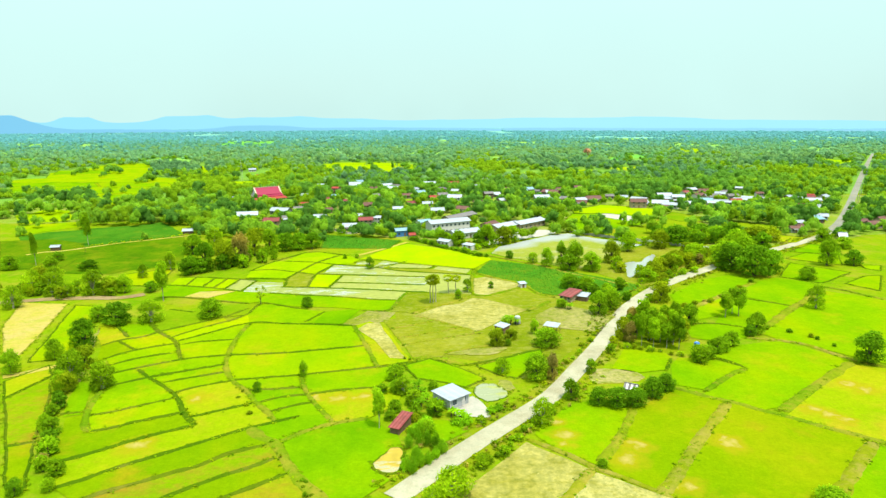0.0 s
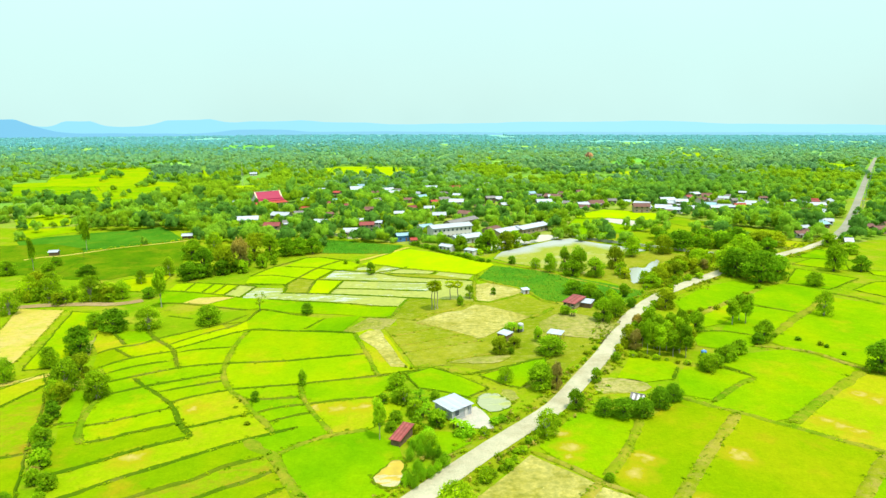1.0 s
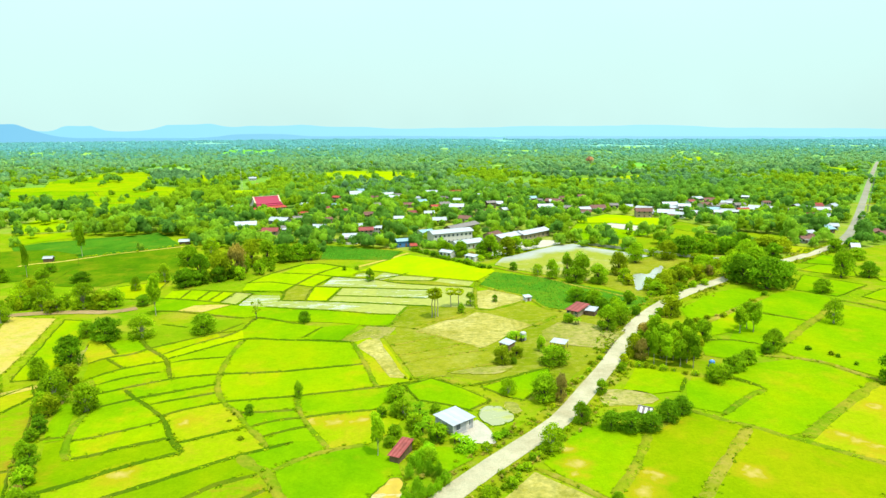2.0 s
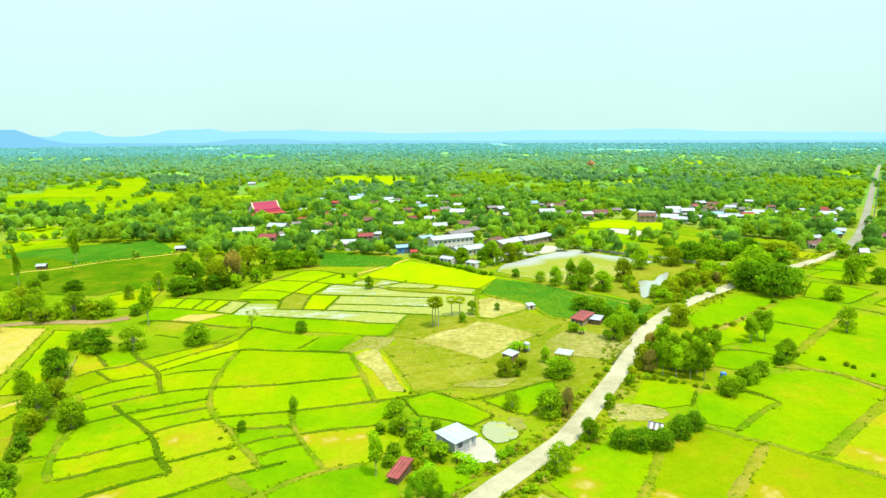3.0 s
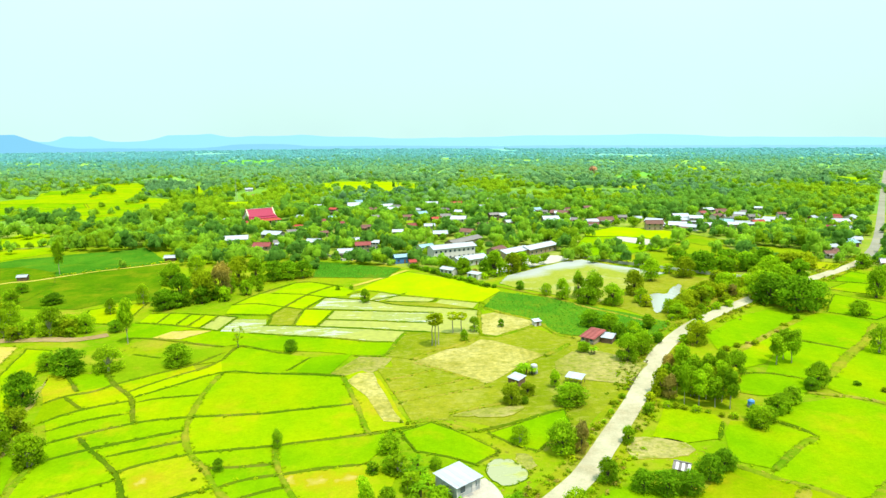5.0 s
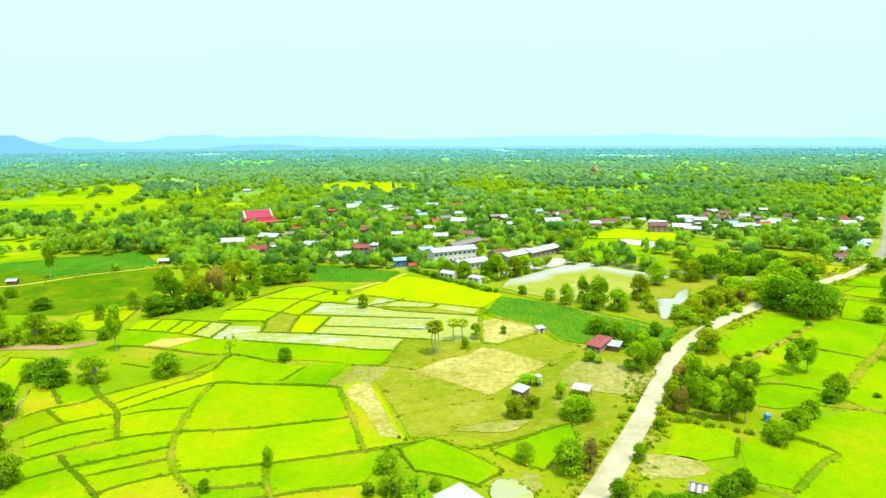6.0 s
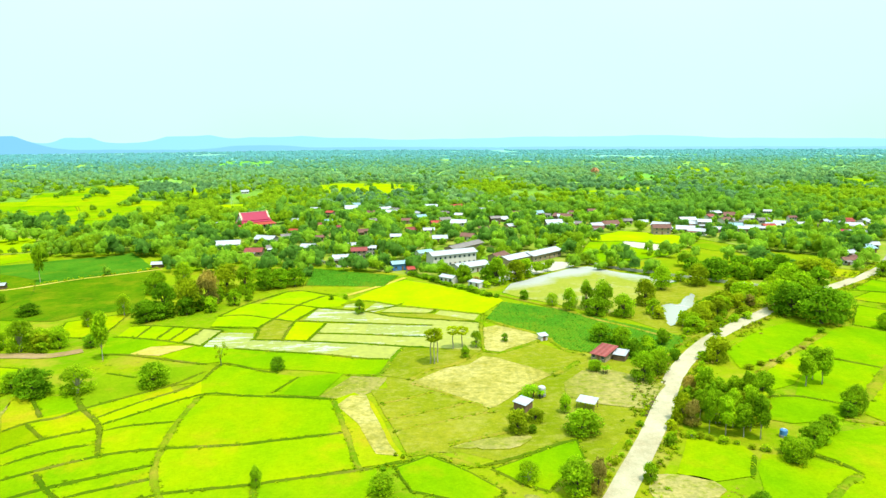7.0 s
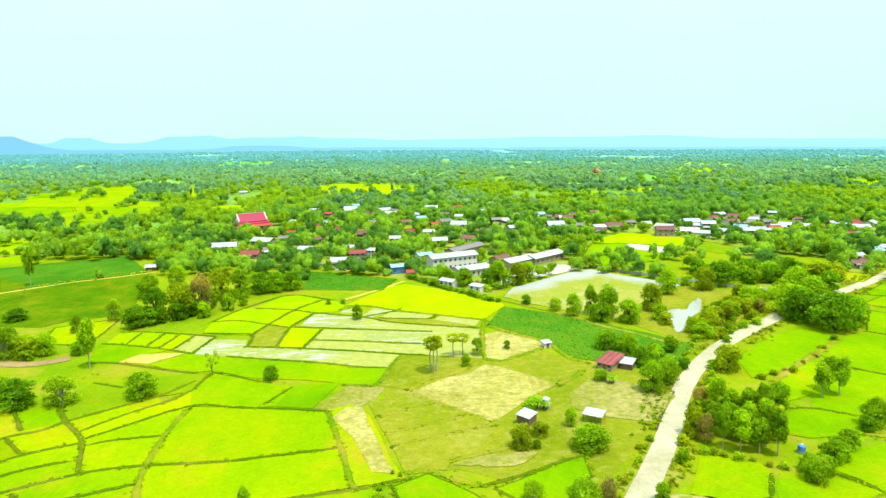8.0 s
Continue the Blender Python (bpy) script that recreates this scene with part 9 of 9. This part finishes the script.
plant("olive", -6.2, 169.7, 1.2, 0.8, 500)

# a dark clump before the far paddies
plant("dark", -282.3, 502.4, 15.8, 15.8, 900)
plant("dark", -269.4, 496.0, 20.0, 18.2, 900)
plant("dark", -253.5, 484.5, 16.7, 14.0, 900)
plant("dark", -333.4, 567.0, 14.0, 8.6, 900)
plant("dark", -216.1, 480.9, 12.6, 15.1, 900)
plant("mid", -288.8, 575.7, 8.4, 8.4, 900)
plant("mid", -323.1, 601.7, 8.9, 6.7, 900)
plant("dark", -239.9, 473.7, 12.7, 10.2, 900)
plant("mid", -207.8, 444.8, 11.7, 10.1, 900)
plant("dark", -193.7, 431.8, 12.7, 8.9, 900)
plant("mid", -190.3, 451.4, 11.6, 10.1, 900)
plant("dark", -322.6, 543.4, 12.4, 9.3, 900)
# trees behind the playing field and round the pond
plant("mid", 93.3, 396.2, 6.2, 6.2, 1200)
plant("dark", 95.2, 368.1, 12.0, 12.0, 1200)
plant("mid", 115.5, 389.3, 5.6, 8.1, 1200)
plant("mid", 124.6, 377.5, 6.7, 7.9, 1200)
plant("olive", 132.4, 368.0, 7.7, 8.3, 1200)
plant("mid", 102.6, 344.9, 7.0, 5.9, 1200)
plant("dark", 72.6, 384.9, 10.1, 11.8, 1200)
plant("light", 123.0, 354.9, 10.2, 8.0, 1200)
plant("dark", 123.2, 322.8, 15.0, 11.9, 1200)
plant("dark", 143.2, 340.7, 12.9, 9.5, 1200)
plant("mid", 147.4, 363.9, 9.0, 8.4, 1200)
plant("olive", 157.5, 331.4, 9.5, 8.4, 1200)
plant("olive", 162.2, 320.1, 14.1, 12.0, 1200)
plant("dark", 120.0, 328.4, 8.9, 6.8, 1200)
plant("light", 140.3, 327.0, 8.0, 5.9, 1200)
plant("mid", 79.9, 350.4, 7.0, 3.8, 1200)
plant("light", 77.5, 362.5, 5.0, 3.3, 1200)
plant("mid", 146.3, 326.6, 8.1, 6.5, 1200)
plant("light", 138.1, 302.0, 8.9, 8.4, 1200)
plant("olive", 152.0, 310.6, 7.8, 7.8, 1200)
plant("mid", 101.9, 329.7, 7.7, 6.7, 1200)
plant("light", 108.3, 323.8, 6.6, 5.6, 1200)
plant("olive", 119.7, 298.7, 8.1, 7.1, 1200)
plant("light", 120.0, 286.0, 7.7, 9.1, 1200)
plant("light", 104.7, 275.4, 8.5, 7.3, 1200)
plant("olive", 95.4, 265.5, 8.1, 7.3, 1200)
plant("light", 86.9, 256.3, 6.9, 6.5, 1200)
plant("olive", 112.3, 278.7, 6.6, 6.6, 1200)

# ---- grass and crops in tufts ----
tuft_spots = []
for (xa, ya), (xb, yb) in BUND_LINE:
    for _ in range(max(1, int(math.hypot(xb - xa, yb - ya) / 0.8))):
        if RNG.uniform() < 0.8:
            t, w = RNG.uniform(), RNG.uniform(0.5, 1.2)
            tuft_spots.append((xa + (xb - xa) * t + RNG.normal() * 0.3, ya + (yb - ya) * t + RNG.normal() * 0.3, w, 0.16 + w * RNG.uniform(0.1, 0.28)))
for k, tone in enumerate(("olive", "mid", "light")):
    tufts("grass_tufts", f"{('olive', 'green', 'yellow green')[k]} grass tufts on the paddy bunds", tuft_spots[k::3], 6, 2.4, LEAF["grass_" + tone], 60 + k, 4.0)
cane_spots = []
for p in CANE:
    xs, ys = [c[0] for c in p], [c[1] for c in p]
    for r in np.arange(min(ys) - 60, max(ys) + 60, 2.1):
        for u in np.arange(min(xs) - 10, max(xs) + 10, 1.5):
            x, y = u + RNG.normal() * 0.25, r + 0.55 * (u - min(xs)) - 20 + RNG.normal() * 0.2
            if inside(p, x, y) and y < 400:
                cane_spots.append((x, y, RNG.uniform(0.9, 1.6), RNG.uniform(0.25, 0.45)))
roadside = {"olive": [], "mid": [], "light": [], "brown": []}
for (xa, ya), (xb, yb) in zip(LANE_LINE, LANE_LINE[1:]):
    d = Vector((xb - xa, yb - ya)).normalized()
    for _ in range(16):
        side, t = RNG.choice((-1, 1)), RNG.uniform()
        off = side * (3.0 + abs(RNG.normal()) * 2.2)
        x, y = xa + (xb - xa) * t - d.y * off, ya + (yb - ya) * t + d.x * off
        w = RNG.uniform(0.5, 1.5)
        if noise.noise((x * 0.09, y * 0.09, 4.0)) > -0.25 and not any(math.hypot(x - bx, y - by) < br + 0.5 for bx, by, br in BUILT):
            tone = ("olive", "mid", "light", "olive", "mid", "brown")[int(RNG.integers(0, 6))]
            roadside[tone].append((float(x), float(y), float(w), float(w * RNG.uniform(0.3, 0.7))))
for k, (tone, group) in enumerate(roadside.items()):
    tufts("roadside_scrub", f"{('olive', 'green', 'yellow green', 'dry brown')[k]} weeds and low shrubs along the road", group, 22, 1.7, LEAF["grass_" + tone], 90 + k, 1.0)
straw_spots = []
for p in STRAW:
    xs, ys = [c[0] for c in p], [c[1] for c in p]
    if min(ys) < 330:
        count = int((max(xs) - min(xs)) * (max(ys) - min(ys)) / 0.9)
        for x, y in zip(RNG.uniform(min(xs), max(xs), count), RNG.uniform(min(ys), max(ys), count)):
            if inside(p, x, y) and noise.noise((x * 0.12, y * 0.12, 2.0)) > -0.1:
                straw_spots.append((float(x), float(y), float(RNG.uniform(0.25, 0.7)), float(RNG.uniform(0.05, 0.16))))
track_weeds = [(float(x), float(y), float(RNG.uniform(0.8, 1.6)), float(RNG.uniform(0.5, 1.1))) for x, y in ((-190 + 52 * u + RNG.normal(), 328 + 41 * u + 2.2 + 2.2 * abs(RNG.normal())) for u in RNG.uniform(0.1, 1.0, 70))]
tufts("track_weeds", "pale green weeds beside the farm track", track_weeds, 14, 2.0, LEAF["grass_light"], 75, 1.0)
tufts("straw_tufts", "pale straw stubble on harvested plots", straw_spots[::2], 5, 2.2, LEAF["straw"], 71, 4.0)
tufts("weed_tufts", "olive weeds on harvested plots", straw_spots[1::4], 5, 2.2, LEAF["grass_olive"], 72, 4.0)
tufts("cane_rows", "dark green cane plants in rows", cane_spots, 6, 2.2, LEAF["cane"], 70, 1.6)


# ---- village trees and woods ----
OPEN_BOX = {}


def on_plot(x, y):
    for p in OPEN:
        key = id(p)
        if key not in OPEN_BOX:
            OPEN_BOX[key] = (min(c[0] for c in p), max(c[0] for c in p), min(c[1] for c in p), max(c[1] for c in p))
        x0, x1, y0, y1 = OPEN_BOX[key]
        if x0 < x < x1 and y0 < y < y1 and inside(p, x, y):
            return True
    return False


def free(x, y, gap):
    if near_way(x, y, gap + 2) or (y > 355 and x > 200 and any((x - px) ** 2 + (y - py) ** 2 < 75 for px, py in HIGHWAY_LINE)):
        return False
    if any(abs(x - bx) < br + gap and (x - bx) ** 2 + (y - by) ** 2 < (br + gap * 0.3) ** 2 for bx, by, br in BUILT):
        return False
    if y > 600 and noise.noise((x * 0.05, y * 0.02, 4.0)) > (0.42 if y < 960 else 0.12):        # odd trees out on the far plots
        return True
    return not on_plot(x, y)


SEEN = [(-269, 446, 12), (-260, 453, 12), (-240, 402, 12), (-235, 413, 12), (-255, 528, 14), (-262, 572, 14), (-331, 605, 16), (-288, 463, 14), (97, 447, 6), (108, 452, 7), (124, 460, 8), (146, 452, 8), (98, 425, 8), (118, 412, 9), (165, 410, 7), (185, 368, 11)]      # open plots kept in the camera's view over the trees before them


def view_cap(x, y):
    """Tallest a tree may be at a spot so that the camera still sees the roof or plot behind it."""
    top = 99.0
    for bx, by, br in SEEN:
        if by > y and by - y < 75 and abs(x - bx * y / by) < br + 2.0:
            top = min(top, 1.0 + 64.0 * (by - y) / by)
    for bx, by, br in BUILT:
        if by > y and by - y < 45 and abs(x - bx * y / by) < br + 1.0:
            top = min(top, 2.6 + 64.0 * (by - y) / by + 2.5 * noise.noise((x * 0.7, y * 0.7, 3.0)))
    return top


def scatter(count, y0, y1, gap, clear, tries=60000, power=1.0, left=-0.78, right=0.80):
    """Spots in a fan of land, never closer than gap, thinned where clear() says so."""
    out, cells = [], {}
    for _ in range(tries):
        if len(out) >= count:
            break
        y = 1.0 / (1.0 / y0 + (1.0 / y1 - 1.0 / y0) * RNG.uniform() ** power)
        x = RNG.uniform(left, right) * y
        g = gap(y)
        key = (int(x // g), int(y // g))
        if any((x - px) ** 2 + (y - py) ** 2 < g * g for i in (-1, 0, 1) for j in (-1, 0, 1) for px, py in cells.get((key[0] + i, key[1] + j), ())):
            continue
        if not clear(x, y) or not free(x, y, 2.5):
            continue
        cells.setdefault(key, []).append((x, y))
        out.append((x, y))
    return out


def village_ground(x, y):
    front = 338 + 60 * noise.noise((x * 0.01, 0, 7)) - 0.12 * max(0, x - 90)
    if x < -60:
        front = 352 + 0.05 * abs(x)
    if x < -0.40 * (y - 30):        # open fields west of the village
        front = 408 if y < 474 and noise.noise((x * 0.02, y * 0.02, 6)) > -0.25 else 720
    return y > front


village_spots = sorted(scatter(1900, 300, 700, lambda y: 5.6 + y * 0.003, village_ground, 40000), key=lambda s: s[1])
for x, y in village_spots[:16]:
    kind = ("mid", "dark", "light", "mid", "olive", "mid", "dark", "brown")[int(RNG.choice(8, p=(0.2, 0.17, 0.2, 0.15, 0.1, 0.1, 0.06, 0.02)))]
    w = float(RNG.uniform(6, 12))
    plant(kind, x, y, w, w * float(RNG.uniform(0.75, 1.1)), 1400)


def village_tree(x, y):
    """Width and height of a village tree: mostly broad crowns, a few tall ones, low ones that keep houses in the
    camera's view.
    """
    w = float(RNG.uniform(6.0, 12.5))
    h = w * float(RNG.uniform(0.65, 1.05))
    if RNG.uniform() < 0.12:
        w, h = w * 0.6, h * 1.25
    top = view_cap(x, y)
    if h > top and RNG.uniform() > 0.07:
        w, h = max(2.4, w * max(0.45, top / h)), max(2.0, top)
    return (x, y, w, h)


village_stand = {tone: [] for tone in ("mid", "dark", "light")}
for x, y in village_spots[16:]:
    if y < 545:
        v = 0.8 * noise.noise((x * 0.02, y * 0.012, 9.0)) + float(RNG.uniform(-0.5, 0.5))
        village_stand["dark" if v < -0.15 else "mid" if v < 0.28 else "light"].append(village_tree(x, y))
for k, (tone, group) in enumerate(village_stand.items()):
    woods("village_trees", f"leafy {('green', 'dark green', 'yellow green')[k]} trees among the village houses", group + FAR_SPOTS[tone], 7, 46, 0.5, LEAF["wood_" + tone], 40 + k)


def beyond(x, y):
    """Woods with open glades between them."""
    return y > 560 and noise.noise((x * 0.0045, y * 0.002, 2.0)) > -0.47 and noise.noise((x * 0.016, y * 0.006, 5.0)) > -0.42


def free_plot(x, y, a_, b_):
    """Whether a plot of that half size keeps clear of all others."""
    for p in OPEN:
        xs, ys = [c[0] for c in p], [c[1] for c in p]
        if min(xs) < x + a_ * 1.3 and max(xs) > x - a_ * 1.3 and min(ys) < y + b_ * 1.5 + a_ * 0.3 and max(ys) > y - b_ * 1.5 - a_ * 0.3:
            return False
    return True


# far plots glimpsed between the woods
for i in range(110):
    y = float(1.0 / RNG.uniform(1 / 2600, 1 / 640))
    x = float(RNG.uniform(-0.72, 0.75) * y)
    a_, b_ = float(RNG.uniform(0.02, 0.05)) * y, float(RNG.uniform(12, 34)) * y / 900
    if not near_way(x, y, 60) and free_plot(x, y, a_ + 6, b_ + 6):
        t = float(RNG.uniform(-0.3, 0.3))
        c, s = math.cos(t), math.sin(t)
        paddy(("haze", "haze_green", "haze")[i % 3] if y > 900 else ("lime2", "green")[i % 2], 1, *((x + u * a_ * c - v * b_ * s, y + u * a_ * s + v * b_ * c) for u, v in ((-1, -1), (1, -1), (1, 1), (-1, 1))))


scrub = [(float(x), float(y)) for x, y in zip(RNG.uniform(-150, 165, 26000), RNG.uniform(98, 345, 26000)) if abs(x) < 0.72 * y + 12 and noise.noise((x * 0.05, y * 0.05, 1.0)) > -0.15]
scrub = [(x, y) for x, y in scrub if free(x, y, 1.5)]
for k, tone in enumerate(("olive", "mid", "light", "brown")):
    group = [(x, y, float(RNG.uniform(0.4, 1.2)), float(RNG.uniform(0.04, 0.1))) for x, y in scrub[k::16 if k < 3 else 26]]
    tufts("scrub", f"low {('olive', 'green', 'yellow green', 'dry brown')[k]} scrub on rough ground", group, 7, 2.2, LEAF["grass_" + tone], 80 + k, 4.0)
# woods in stands of one tone; past the village, haze painted in by distance
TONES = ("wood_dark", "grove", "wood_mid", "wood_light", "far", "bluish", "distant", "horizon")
TONE_LABEL = ("deep green woodland behind the village", "dark woodland behind the village, faint blue haze painted in", "green woodland behind the village", "yellow green woodland behind the village", "green woodland on the plain, haze painted into its leaves",
              "woodland on the plain, bluer haze painted into its leaves", "woodland towards the horizon, pale haze painted into its leaves", "woodland on the horizon, blue haze painted into its leaves")
stand = {tone: [] for tone in TONES}


def rows_of(y0, y1, row, across, wide, high):
    """Trees row behind row on the plain, the rows further apart with distance."""
    out, y = [], y0
    while y < y1:
        step = row * y / y0
        x = -0.78 * y
        while x < 0.8 * y:
            px, py = x + float(RNG.uniform(-0.4, 0.4)) * across, y + float(RNG.uniform(-0.6, 0.6)) * step
            if beyond(px, py) and free(px, py, 2.5):
                w = float(RNG.uniform(*wide))
                out.append((px, py, w, min(float(RNG.uniform(*high)), view_cap(px, py) if py < 720 else 99)))
            x += across * float(RNG.uniform(0.6, 1.4))
        y += step
    return out


spots = rows_of(565, 1150, 12, 8.5, (6.5, 13), (4.5, 9.5))
spots += rows_of(1150, 2250, 25, 10.0, (8, 15), (4, 8))
spots += rows_of(2250, 3450, 60, 12.0, (12, 22), (3, 5.5))
spots += [village_tree(x, y) for x, y in village_spots if y >= 545]
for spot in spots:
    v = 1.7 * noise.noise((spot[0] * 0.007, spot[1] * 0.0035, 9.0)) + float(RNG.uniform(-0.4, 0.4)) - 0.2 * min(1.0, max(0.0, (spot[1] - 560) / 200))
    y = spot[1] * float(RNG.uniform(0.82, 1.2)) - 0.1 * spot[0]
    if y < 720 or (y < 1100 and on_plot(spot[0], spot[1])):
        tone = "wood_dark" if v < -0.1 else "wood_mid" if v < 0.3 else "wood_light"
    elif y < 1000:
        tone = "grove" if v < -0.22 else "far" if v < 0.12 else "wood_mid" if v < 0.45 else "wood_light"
    # farther trees take leaf tones with more painted haze
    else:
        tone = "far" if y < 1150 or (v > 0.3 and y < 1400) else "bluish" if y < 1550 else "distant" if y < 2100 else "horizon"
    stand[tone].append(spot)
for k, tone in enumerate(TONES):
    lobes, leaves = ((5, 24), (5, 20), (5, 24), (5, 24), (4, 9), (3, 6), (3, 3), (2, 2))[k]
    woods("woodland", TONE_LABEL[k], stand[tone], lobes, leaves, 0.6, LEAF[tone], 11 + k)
